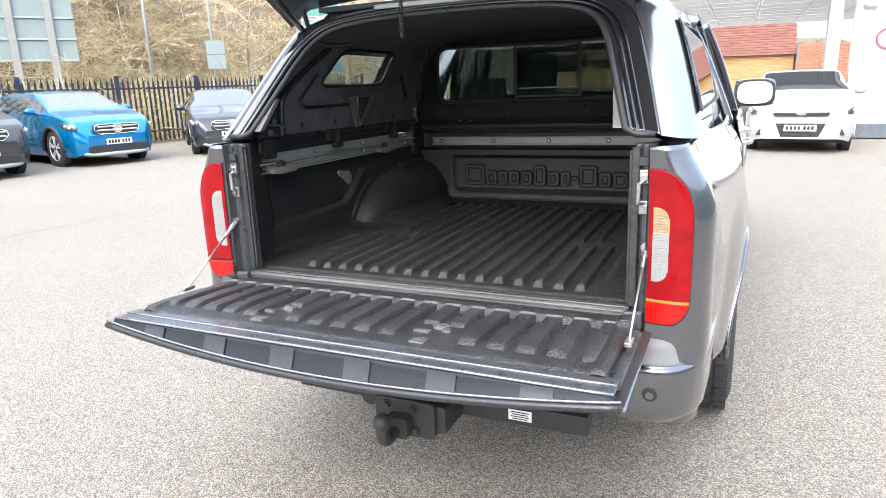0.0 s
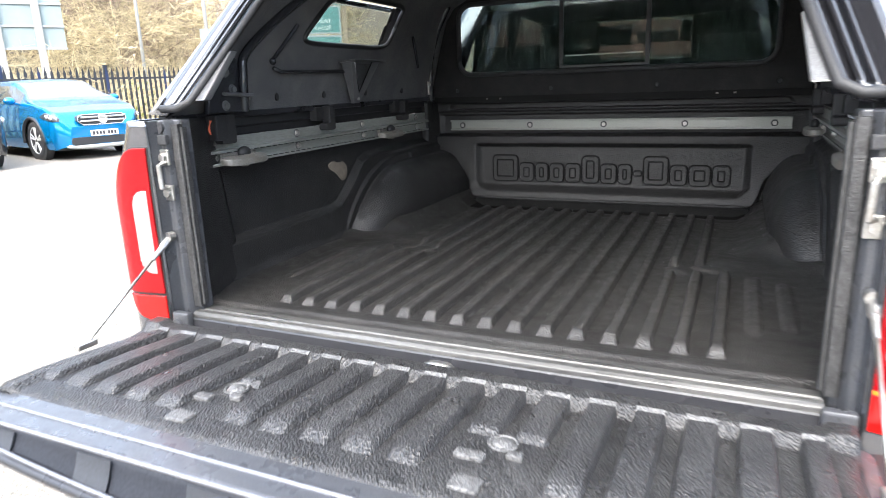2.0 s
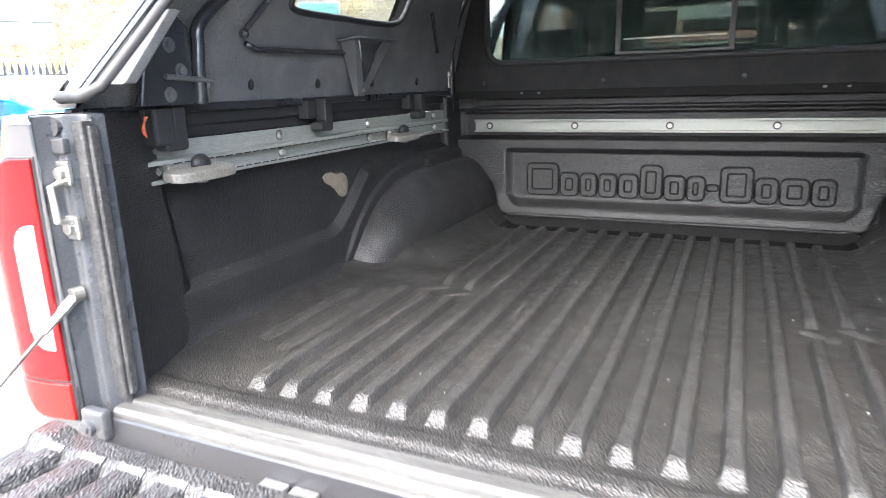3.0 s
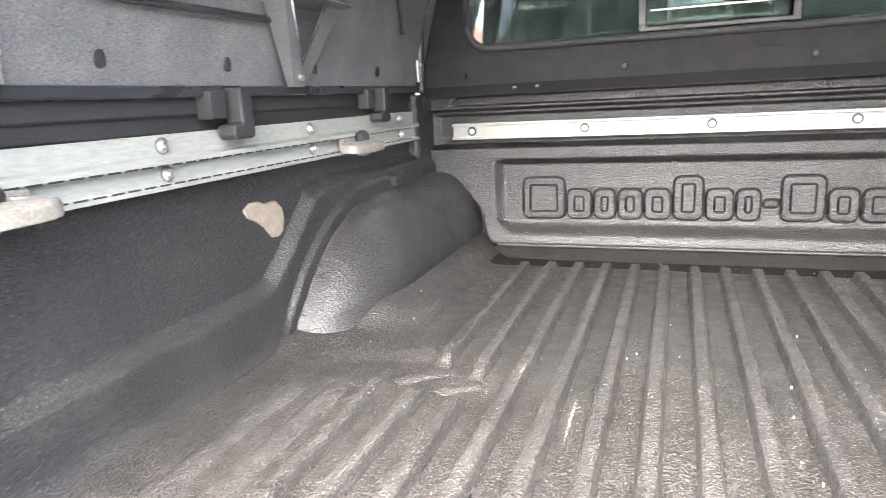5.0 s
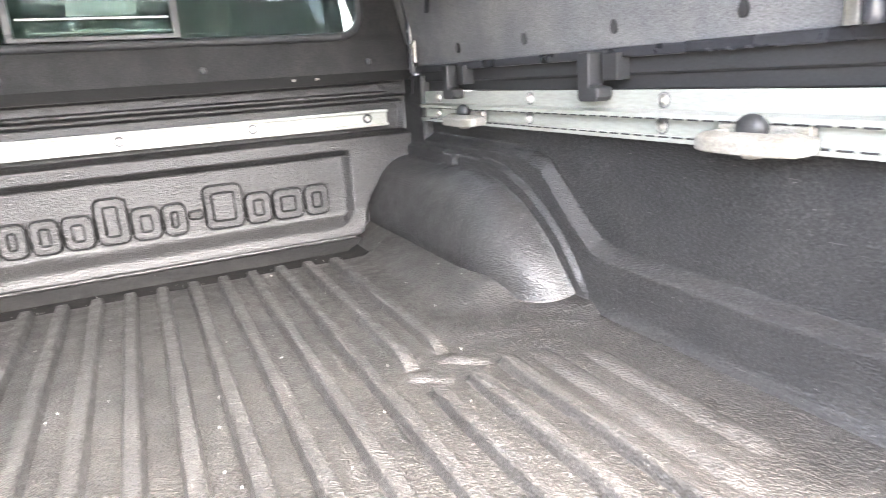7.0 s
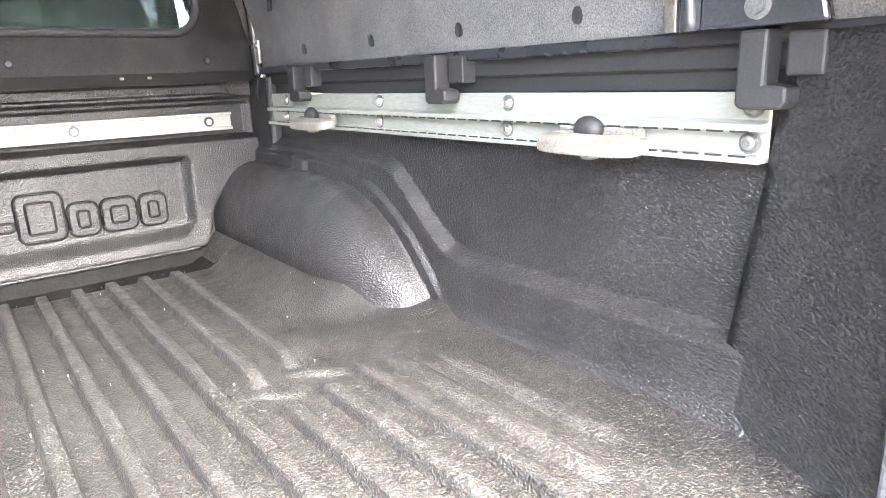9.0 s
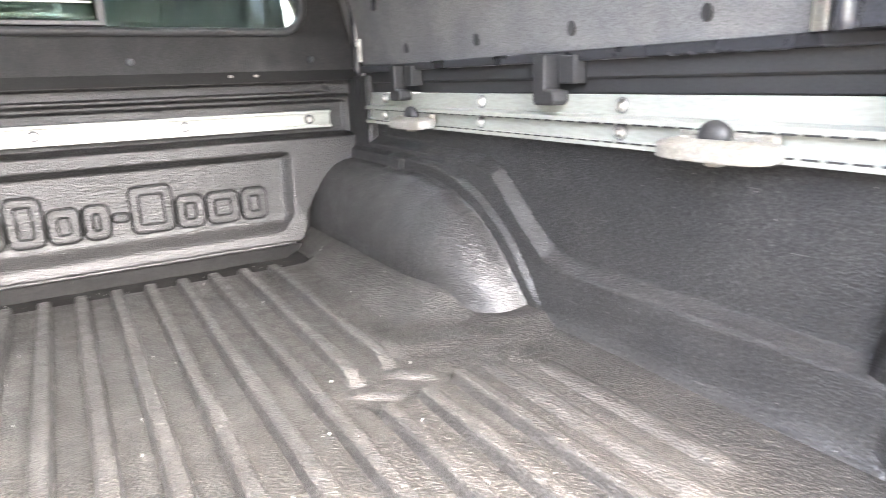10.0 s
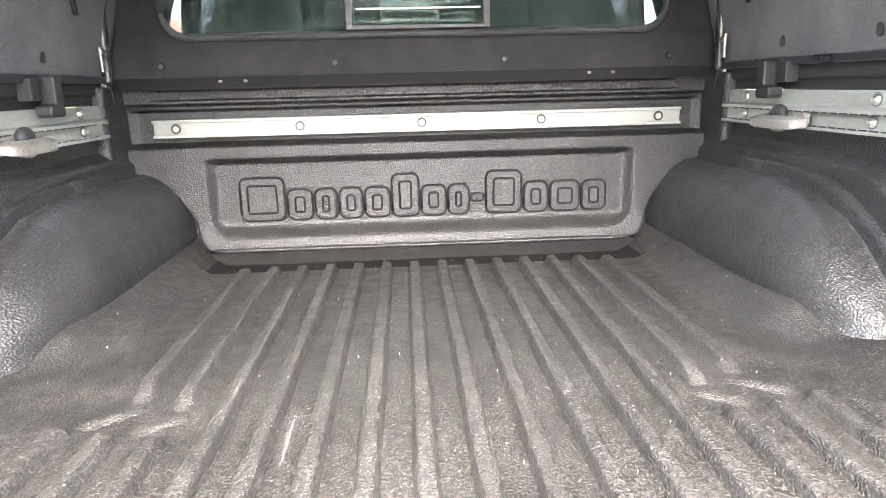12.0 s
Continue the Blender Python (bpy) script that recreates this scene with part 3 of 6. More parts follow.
for i in range(5):
    # darker ring added behind each bolt, its shading put into the colour
    bm = bm_new()
    cyl(bm, (-0.62 + 0.31 * i, 1.5412, 1.2390), (-0.62 + 0.31 * i, 1.5385, 1.2390), 0.0125, seg=20)
    part("washer", bm, SATIN, rail, "dark ring for the shade round a bolt")
    bm = bm_new()
    cyl(bm, (-0.62 + 0.31 * i, 1.5405, 1.2385), (-0.62 + 0.31 * i, 1.5365, 1.2385), 0.0085, 0.007, seg=18)
    cyl(bm, (-0.62 + 0.31 * i, 1.537, 1.2385), (-0.62 + 0.31 * i, 1.534, 1.2385), 0.005, seg=6)
    part("bolt", bm, STEEL, rail)


def cleat(bm, s, y0, y1):
    """A cast tie-down: a slide block in the rail and an open oval ring standing off it."""
    x0, x1 = s * 0.684, s * 0.738
    ym, L = (y0 + y1) / 2, y1 - y0
    prism(bm, rounded(y0 + 0.10 * L, 1.2375, y1 - 0.10 * L, 1.2615, 0.004), "x", min(x1, s * 0.724), max(x1, s * 0.724))
    n = 28
    rings = []
    for k in range(n):
        a = k * math.tau / n
        cy = math.copysign(abs(math.cos(a)) ** 0.55, math.cos(a))
        cx = math.copysign(abs(math.sin(a)) ** 0.7, math.sin(a))
        oy, ox = ym + 0.5 * L * cy, (x0 + x1) / 2 - s * 0.027 * cx
        iy, ix = ym + 0.31 * L * cy, (x0 + x1) / 2 - s * 0.012 * cx
        lift = 0.004 * max(0.0, cx)
        rings.append([bm.verts.new(q) for q in ((ox, oy, 1.232 - lift), (ox, oy, 1.250 - lift), (ix, iy, 1.256), (ix, iy, 1.236))])
    for k in range(n):
        a4, b4 = rings[k], rings[(k + 1) % n]
        for j in range(4):
            bm.faces.new((a4[j], a4[(j + 1) % 4], b4[(j + 1) % 4], b4[j]))
    cyl(bm, (s * 0.712, ym, 1.222), (s * 0.712, ym, 1.238), 0.012, seg=16)
    bmesh.ops.recalc_face_normals(bm, faces=bm.faces[:])
    return bm


for s in (-1, 1):
    o = lambda d: s * (0.752 - d)
    prof = [(o(0), 1.229), (o(0.022), 1.229), (o(0.022), 1.2365), (o(0.007), 1.2365), (o(0.007), 1.2626), (o(0.022), 1.2626), (o(0.022), 1.2705), (o(0.005), 1.2735), (o(0.005), 1.303),
            (o(0), 1.303)]
    start = 0.125 if s < 0 else 0.166
    r = part("cargo_rail", prism(bm_new(), prof, "y", start, 1.42), ALU, truck, "pale aluminium cargo rail with bolts", bevel=0.0012)
    for y in ((0.150, 0.508, 0.897, 1.325) if s < 0 else (0.184, 0.558, 0.916, 1.335)):
        for z in (1.288, 1.2500):
            d0 = 0.004 if z > 1.26 else 0.006
            # ring added in a duller tone, painting the shade round the bolt
            bm = bm_new()
            cyl(bm, (o(d0), y, z), (o(d0 + 0.0025), y, z), 0.0122, seg=20)
            part("washer", bm, BRACKET, r, "dull grey ring for the shade round a bolt")
            bm = bm_new()
            cyl(bm, (o(d0 + 0.002), y, z), (o(d0 + 0.007), y, z), 0.0100, 0.0075, seg=18)
            cyl(bm, (o(d0 + 0.007), y, z), (o(d0 + 0.011), y, z), 0.0050, seg=6)
            part("bolt", bm, STEEL, r)
    bm = bm_new()
    for i in range(44):
        for z in (1.2365, 1.2626):
            box(bm, (o(0.0222), 0.19 + 0.027 * i, z), (0.002, 0.019, 0.0022))
    tagged(part("notching", bm, MATT, r, "row of dark notches"), kind="stuff")
    for y0, y1 in (((0.145, 0.305), (0.97, 1.12)) if s < 0 else ((0.292, 0.455), (1.06, 1.22))):
        c = part("cleat", cleat(bm_new(), s, y0, y1), CAST, r, "worn cast alloy tie-down", bevel=0.003)
        bm = bm_new()
        ball(bm, (s * 0.714, (y0 + y1) / 2 + 0.005, 1.258), (0.014, 0.022, 0.018), 18, 12)
        part("knob", bm, MATT, r, "black plastic knob", smooth=True)
    # drain hole in the liner, showing bare metal
    if s < 0:
        pts = [(0.686, 1.166), (0.704, 1.175), (0.726, 1.174), (0.745, 1.167), (0.775, 1.168), (0.796, 1.152), (0.799, 1.130), (0.792, 1.109), (0.774, 1.101), (0.755, 1.104), (0.737, 1.125), (0.716, 1.140), (0.692, 1.151)]
        bm = bm_new()
        prism(bm, [(y, z) for y, z in pts], "x", -0.7680, -0.7595)
        part("access_hole", bm, RAW, truck, "ragged hole showing bare metal", bevel=0.002)

# sill and lock face between floor and tailgate
bm = bm_new()
prism(bm, [(0.004, 0.896), (-0.006, 0.905), (-0.032, 0.906), (-0.035, 0.899), (-0.042, 0.899), (-0.044, 0.86), (0.004, 0.86)], "x", -0.66, 0.66)
sill = part("bed_sill", bm, SILL, truck, "worn pale grey metal sill", bevel=0.0015)
bm = bm_new()
prism(bm, [(-0.042, 0.898), (-0.044, 0.907), (-0.049, 0.910), (-0.064, 0.910), (-0.071, 0.905), (-0.073, 0.86), (-0.042, 0.86)], "x", -0.66, 0.66)
part("sill_edge", bm, SILL, truck, "bare worn sill edge", bevel=0.002)
bm = bm_new()
prism(bm, [(-0.073, 0.897), (-0.076, 0.894), (-0.082, 0.80), (-0.070, 0.80)], "x", -0.668, 0.668)
part("sill_face", bm, SATIN, truck, "dusty blue grey painted face")
for x in (-0.335, -0.285, 0.285, 0.335):
    bm = bm_new()
    cyl(bm, (x - 0.021, -0.098, 0.852), (x + 0.021, -0.098, 0.852), 0.014, seg=16)
    box(bm, (x, -0.088, 0.863), (0.042, 0.022, 0.010), bev=0.003)
    part("hinge_clip", bm, STEEL, truck, bevel=0.002)
bm = bm_new()
prism(bm, rounded(-0.032, 0.846, 0.032, 0.888, 0.018), "y", -0.088, -0.078)
part("latch_plate", bm, SILL, truck, "pale oval latch plate", bevel=0.002)
bm = bm_new()
tube(bm, arc([(-0.033, -0.085, 0.850), (-0.030, -0.096, 0.880), (0.0, -0.099, 0.888), (0.030, -0.096, 0.880), (0.033, -0.085, 0.850)], 5), 0.005)
part("latch_loop", bm, STEEL, truck, smooth=True)


# body sides: a sheet round the rear corner and along the bed
def skin(u, z, off=0.0):
    """u: metres round the corner from the lamp's inner edge; z: height. Right-hand side."""
    dx = -0.085 * step(1.16, 1.40, z) ** 1.2 - 0.02 * step(0.85, 0.60, z)
    flare = 0.028 * step(0.72, 0.50, math.hypot(u - 1.22, z - 0.50)) * step(0.3, 0.7, u)
    r = 0.10
    if u < 0.085:
        x, y, nx, ny = 0.705 + u, -0.045 - 0.012 * math.sin(u / 0.085 * 1.5), 0.0, -1.0
        x += dx * u / 0.085 * 0.7
    elif u < 0.085 + r * math.pi / 2:
        a = (u - 0.085) / r
        nx, ny = math.sin(a), -math.cos(a)
        x, y = 0.79 + r * 0.82 * nx + dx * (0.7 + 0.3 * math.sin(a)), 0.043 + r * ny
    else:
        v = u - 0.085 - r * math.pi / 2
        nx, ny = 1.0, 0.0
        x, y = 0.872 + 0.062 * step(0.05, 0.95, v) + dx, 0.043 + v
    y -= 0.040 * step(0.5, 0.0, y)
    return (x + nx * (off + flare), y + ny * off, z)


US = lin(0, 0.085, 8) + lin(0.085, 0.242, 16)[1:] + lin(0.242, 1.62, 70)[1:]


def arch_cut(u, z):
    return math.hypot(u - 1.22, z - 0.49) > 0.43


for s in (-1, 1):
    body = part("bed_side", sheet(lambda u, z: (s * skin(u, z)[0], *skin(u, z)[1:]), US, lin(0.60, 1.362, 56), arch_cut), PAINT, truck,
                "glossy dark grey side panel", smooth=True, solid=0.004)
    # flare lip round the wheel
    bm = bm_new()
    pts = [skin(1.22 + 0.43 * math.cos(a), max(0.5, 0.49 + 0.43 * math.sin(a)), 0.004) for a in lin(radians(5), radians(175), 26)]
    tube(bm, [(s * p[0], p[1], p[2]) for p in pts], 0.008)
    part("arch_lip", bm, PAINT, truck, smooth=True)
    # inner well
    bm = bm_new()
    for k, a in enumerate(lin(0, math.pi, 16)):
        y, z = 1.13 + 0.44 * math.cos(a), 0.49 + 0.44 * math.sin(a)
        bm.verts.new((s * 0.90, y, z))
        bm.verts.new((s * 0.62, y, z))
    bm.verts.ensure_lookup_table()
    for k in range(15):
        bm.faces.new((bm.verts[2 * k], bm.verts[2 * k + 1], bm.verts[2 * k + 3], bm.verts[2 * k + 2]))
    part("wheel_well", bm, MATT, truck, solid=0.004, smooth=True)

    # tail lamp: lens patches that follow the corner
    def in_lamp(u, z):
        top, bot = 1.302, 0.892
        right = 0.121
        if not (0.008 < u < right and bot < z < top):
            return False
        cr = 0.062
        if u > right - cr and z > top - cr:
            return math.hypot(u - right + cr, z - top + cr) < cr
        if u > right - cr and z < bot + cr * 1.3:
            return math.hypot((u - right + cr) / cr, (bot + cr * 1.3 - z) / (cr * 1.3)) < 1.0
        return True

    def patch(name, keep, material, off, parent, label=""):
        me = sheet(lambda u, z: (s * skin(u, z, off)[0], *skin(u, z, off)[1:]), lin(0.006, 0.15, 110), lin(0.886, 1.308, 240), keep)
        bm = bmesh.new()
        bm.from_mesh(me)
        bmesh.ops.delete(bm, geom=[v for v in bm.verts if not v.link_faces], context="VERTS")
        return part(name, bm, material, parent, label, smooth=True, solid=0.008, off=0)

    def grown(u, z):
        return any(in_lamp(u + a, z + b) for a in (-0.004, 0, 0.004) for b in (-0.005, 0, 0.005))

    lamp = patch("tail_lamp", grown, MATT, 0.001, truck, "tall red tail lamp with clear and amber panes")
    white = lambda u, z: 0.019 < u < 0.060 and 1.008 < z < 1.205 and not (u > 0.03 and z > 1.177 and math.hypot(u - 0.03, z - 1.177) > 0.028) and not (
        u > 0.03 and z < 1.036 and math.hypot(u - 0.03, z - 1.036) > 0.028)
    patch("red_lens", lambda u, z: in_lamp(u, z) and not white(u, z) and z > 0.958, RED, 0.006, lamp, "deep red lens")
    patch("fog_lens", lambda u, z: in_lamp(u, z) and z < 0.952, RED_DEEP, 0.006, lamp, "bright red lower lens")
    if s > 0:
        patch("amber_strip", lambda u, z: in_lamp(u, z) and 0.951 < z < 0.959 and u < 0.135, AMBER, 0.0055, lamp, "amber strip")
    patch("inner_lens", lambda u, z: white(u, z) and z < 1.138, LENS, 0.0065, lamp, "clear reversing lens")
    patch("indicator_lens", lambda u, z: white(u, z) and z >= 1.138, AMBER_PALE if s > 0 else LENS, 0.0065, lamp, "pale indicator lens")
    bm = bm_new()
    for i in range(20):
        z = 1.05 + 0.0072 * i
        p0, p1 = skin(0.022, z, 0.0112), skin(0.054, z, 0.0112)
        cyl(bm, (s * p0[0], p0[1], z), (s * p1[0], p1[1], z), 0.0012, seg=5)
    tagged(part("lens_fluting", bm, LENS, lamp), kind="stuff")

    # rear post: painted jamb, rubber seal, striker, cable anchor
    bm = bm_new()
    prism(bm, [(s * 0.714, -0.084), (s * 0.707, -0.084), (s * 0.702, -0.054), (s * 0.690, -0.052), (s * 0.678, -0.03), (s * 0.667, -0.028), (s * 0.660, 0.0), (s * 0.72, 0.02)], "z", 0.86, 1.362)
    part("jamb", bm, PAINT_IN, truck, "grey painted door jamb", bevel=0.003)
    bm = bm_new()
    prism(bm, rounded(min(s * 0.657, s * 0.679), -0.046, max(s * 0.657, s * 0.679), -0.026, 0.005), "z", 0.915, 1.352)
    seal = part("seal", bm, SEAL_GREY, truck, "weathered rubber seal")
    bm = bm_new()
    prism(bm, rounded(min(s * 0.650, s * 0.658), -0.038, max(s * 0.650, s * 0.658), -0.022, 0.003), "z", 0.920, 1.345)
    part("seal_lip", bm, SEAL_GREY, seal)
    bm = bm_new()
    x = s * 0.693
    for z in (1.278, 1.196):
        box(bm, (x, -0.057, z), (0.026, 0.008, 0.036), bev=0.002)
        cyl(bm, (x, -0.060, z), (x, -0.070, z), 0.010, seg=6)
    tube(bm, [(x, -0.058, 1.268), (x - s * 0.010, -0.088, 1.262), (x - s * 0.012, -0.088, 1.212), (x, -0.058, 1.206)], 0.0062)
    part("striker", bm, STEEL, truck, "plated lock striker", bevel=0.001)
    bm = bm_new()
    box(bm, (s * 0.690, -0.058, 1.318), (0.026, 0.012, 0.022), bev=0.003)
    part("bump_stop", bm, RUBBER, truck)
    bm = bm_new()
    cyl(bm, (s * 0.703, -0.05, 1.345), (s * 0.703, -0.058, 1.345), 0.014, seg=16)
    part("grommet", bm, RUBBER, truck)
    # gate cable
    a, b = Vector((s * 0.703, -0.064, 1.092)), Vector((s * 0.704, -0.320, 0.918))
    d = (b - a).normalized()
    bm = bm_new()
    tube(bm, [a + d * 0.07, b], 0.0032, 8)
    cable = part("gate_cable", bm, STEEL, truck, "thin steel tailgate cable", smooth=True)
    bm = bm_new()
    cyl(bm, a - Vector((0, 0.012, 0)), a + Vector((0, 0.006, 0)), 0.012, seg=14)
    tube(bm, [a, a + d * 0.035], 0.009, 8)
    tube(bm, [a + d * 0.03, a + d * 0.075], [0.0075, 0.005], 8)
    part("cable_end", bm, STEEL, cable, "crimped eye")
    bm = bm_new()
    box(bm, b, (0.018, 0.045, 0.012), bev=0.003)
    part("cable_foot", bm, STEEL, cable)
    # hinge bracket
    bm = bm_new()
    box(bm, (s * 0.678, -0.085, 0.888), (0.05, 0.02, 0.05), bev=0.006)
    cyl(bm, (s * 0.685, -0.09, 0.884), (s * 0.685, -0.103, 0.884), 0.014, seg=16)
    cyl(bm, (s * 0.685, -0.1, 0.884), (s * 0.685, -0.106, 0.884), 0.008, seg=6)
    part("gate_hinge", bm, PAINT_IN, truck, bevel=0.001)
    # lower body below the lamp joins the bumper
    bm = bm_new()
    box(bm, (s * 0.60, -0.02, 0.79), (0.25, 0.05, 0.16), bev=0.01)
    part("rear_panel", bm, PAINT_IN, truck)

# bumper: corners and the middle bar
BUMP_PROFILE = [(0.075, 0.600), (0.040, 0.604), (0.016, 0.618), (0.004, 0.640), (0.0, 0.680), (0.0, 0.745), (0.0, 0.768), (0.004, 0.775), (0.011, 0.776), (0.012, 0.781), (0.018, 0.786),
                (0.024, 0.824), (0.030, 0.836), (0.042, 0.842), (0.100, 0.843)]


def bump(u, v):
    """u from the middle outward, v the step of the profile; right half."""
    a = [(0.0, -0.075), (0.45, -0.09), (0.62, -0.135), (0.72, -0.145), (0.79, -0.128), (0.848, -0.06), (0.872, 0.06), (0.885, 0.40)]
    k = u * (len(a) - 1)
    i = min(int(k), len(a) - 2)
    f = k - i
    p = [Vector(q) for q in a]
    b0, b1, b2, b3 = p[max(0, i - 1)], p[i], p[i + 1], p[min(len(a) - 1, i + 2)]
    q = 0.5 * (2 * b1 + (b2 - b0) * f + (2 * b0 - 5 * b1 + 4 * b2 - b3) * f * f + (3 * b1 - b0 - 3 * b2 + b3) * f ** 3)
    lo = 0.70 - 0.10 * step(0.26, 0.34, u)
    inn, z = BUMP_PROFILE[v]
    z = max(z, lo) if z < 0.77 else z
    n = Vector((q.x - 0.55 if q.x > 0.55 else 0, q.y - 0.35)).normalized()
    return (q.x - n.x * inn, q.y - n.y * inn, z)


for s in (-1, 1):
    me = sheet(lambda u, v: (s * bump(u, v)[0], *bump(u, v)[1:]), lin(0, 1, 70), list(range(10)))
    bumper = part("bumper_half", me, PAINT, truck, "dark grey bumper corner with a parking sensor", smooth=True, solid=0.006)
    part("bumper_step", sheet(lambda u, v: (s * bump(u, v)[0], *bump(u, v)[1:]), lin(0, 1, 70), list(range(9, len(BUMP_PROFILE)))), STEP_GREY, bumper, "satin grey step on the bumper", smooth=True, solid=0.006)
    bm = bm_new()
    p = Vector((s * 0.738, -0.150, 0.705))
    cyl(bm, p + Vector((0, 0.01, 0)), p - Vector((0, 0.002, 0)), 0.019, seg=20)
    sensor = part("sensor_ring", bm, MATT, bumper)
    bm = bm_new()
    cyl(bm, p, p - Vector((0, 0.006, 0)), 0.011, seg=18)
    part("parking_sensor", bm, PAINT, bumper, "round parking sensor")

# tow bar
beam = part("tow_beam", box(bm_new(), (0.03, -0.02, 0.520), (1.05, 0.07, 0.065), bev=0.006), MATT, truck, "black steel tow beam")
bm = bm_new()
box(bm, (0.345, -0.057, 0.522), (0.075, 0.002, 0.035))
part("type_label", bm, WHITE_MARK, beam, "white type label")
bm = bm_new()
for i in range(4):
    box(bm, (0.345, -0.059, 0.533 - 0.0075 * i), (0.06 - 0.01 * (i % 2), 0.001, 0.003))
part("label_lines", bm, MATT, beam)
bm = bm_new()
prism(bm, rounded(-0.088, 0.468, 0.120, 0.588, 0.018), "y", -0.205, -0.190)
plate = part("tow_plate", bm, MATT, truck, "black tow bar face plate", bevel=0.003)
bm = bm_new()
prism(bm, rounded(-0.05, 0.485, 0.15, 0.575, 0.01), "y", -0.19, -0.05)
part("tow_bracket", bm, MATT, truck, bevel=0.004)
for x, z in ((0.05, 0.565), (0.055, 0.492), (-0.045, 0.565)):
    bm = bm_new()
    cyl(bm, (x, -0.205, z), (x, -0.218, z), 0.011, seg=6)
    cyl(bm, (x, -0.203, z), (x, -0.208, z), 0.015, seg=18)
    part("plate_bolt", bm, SATIN, plate)
bm = bm_new()
prism(bm, rounded(-0.035, 0.478, 0.045, 0.545, 0.012), "y", -0.245, -0.205)
tube(bm, arc([(0.0, -0.23, 0.50), (0.0, -0.29, 0.495), (0.0, -0.315, 0.52), (0.0, -0.315, 0.545)], 5), 0.019, 14)
ball(bm, (0, -0.315, 0.566), 0.028, 18, 12)
part("tow_ball", bm, MATT, truck, "black capped tow ball", smooth=False)
bm = bm_new()
cyl(bm, (-0.13, -0.17, 0.56), (-0.13, -0.12, 0.56), 0.03, seg=18)
part("tow_socket", bm, MATT, truck, bevel=0.003)

# tailgate, lying open
def gate_skin(x, v):
    """Outer skin, crowned in the middle; v from the hinge to the rim."""
    c = 1 - (x / 0.735) ** 2
    y = -0.135 - 0.465 * v - 0.012 * c * v
    z = 0.872 - 0.012 * v - 0.052 * c * (0.35 + 0.65 * v) + 0.03 * step(0.93, 1.0, v)
    return (x, y, z)


gate = part("tailgate", sheet(gate_skin, lin(-0.735, 0.735, 60), lin(0, 1, 24)), PAINT, truck, "lowered tailgate with a grained plastic lining", smooth=True, solid=0.004)
bm = bm_new()
prism(bm, rounded(-0.715, -0.52, 0.715, -0.142, 0.02), "z", 0.866, 0.884)
box(bm, (0, -0.543, 0.9035), (1.43, 0.076, 0.009), bev=0.003)
part("inner_frame", bm, PAINT_IN, gate, bevel=0.003)
for s in (-1, 1):
    bm = bm_new()
    box(bm, (s * 0.724, -0.365, 0.879), (0.020, 0.44, 0.008), bev=0.002)
    part("side_flange", bm, MATT, gate)


def rim(x, v):
    """The rim face between the inner frame and the skin."""
    c = 1 - (x / 0.72) ** 2
    y0, z0 = -0.585, 0.905
    x1, y1, z1 = gate_skin(x, 1.0)
    return (x, y0 + (y1 - y0) * v + 0.003 * math.sin(v * math.pi), z0 + (z1 - z0) * v)


part("rim_face", sheet(rim, lin(-0.722, 0.722, 50), lin(0, 1, 6)), RIM_BLACK, gate, "black rim face", smooth=True, solid=0.003)
for dz, dy, rr, mm in ((0.002, -0.586, 0.0038, EDGE), (0.004, -0.545, 0.0032, EDGE)):
    bm = bm_new()
    tube(bm, [(x, dy, 0.905 + dz) for x in lin(-0.715, 0.715, 20)], rr)
    part("rim_moulding", bm, mm, gate, smooth=True)
for k, rr, mm in ((0.0, 0.010, SATIN), (0.013, 0.0034, EDGE)):
    bm = bm_new()
    tube(bm, [(x, gate_skin(x, 1.0)[1] - 0.004, gate_skin(x, 1.0)[2] + k) for x in lin(-0.733, 0.733, 40)], rr)
    part("rim_seal", bm, mm, gate, "rolled black weather strip", smooth=True)
for x in lin(-0.553, 0.557, 6):
    part("rim_pad", sheet(lambda u, v: (lambda q: (q[0], q[1] - 0.0055, q[2] + 0.001))(rim(x + u, v)), lin(-0.036, 0.036, 4), lin(0.08, 0.86, 6)), PAD, gate, "grey pad", solid=0.002)


def gate_base(y):
    """The lining falls a little towards the hinge."""
    return 0.912 - 0.020 * step(-0.46, -0.15, y)


def gate_z(x, y):
    z = gate_base(y)
    a = abs(x)
    z += 0.010 * step(0.645, 0.655, a) + 0.019 * step(-0.198, -0.174, y)
    z -= 0.012 * step(0.678, 0.69, a) * step(-0.2, -0.25, y) + 0.010 * step(-0.50, -0.52, y) + 0.010 * step(-0.144, -0.139, y)
    z += 0.001 * noise.noise((x * 12, y * 12, 0))
    return z


part("gate_lining", sheet(lambda x, y: (x, y, gate_z(x, y)), lin(-0.69, 0.69, 150), lin(-0.515, -0.21, 40) + lin(-0.205, -0.137, 30)), GATE_FLAT, gate, "grained black ribbed lining", smooth=True, solid=0.004, off=-1)
GATE_PITCH = 0.0748
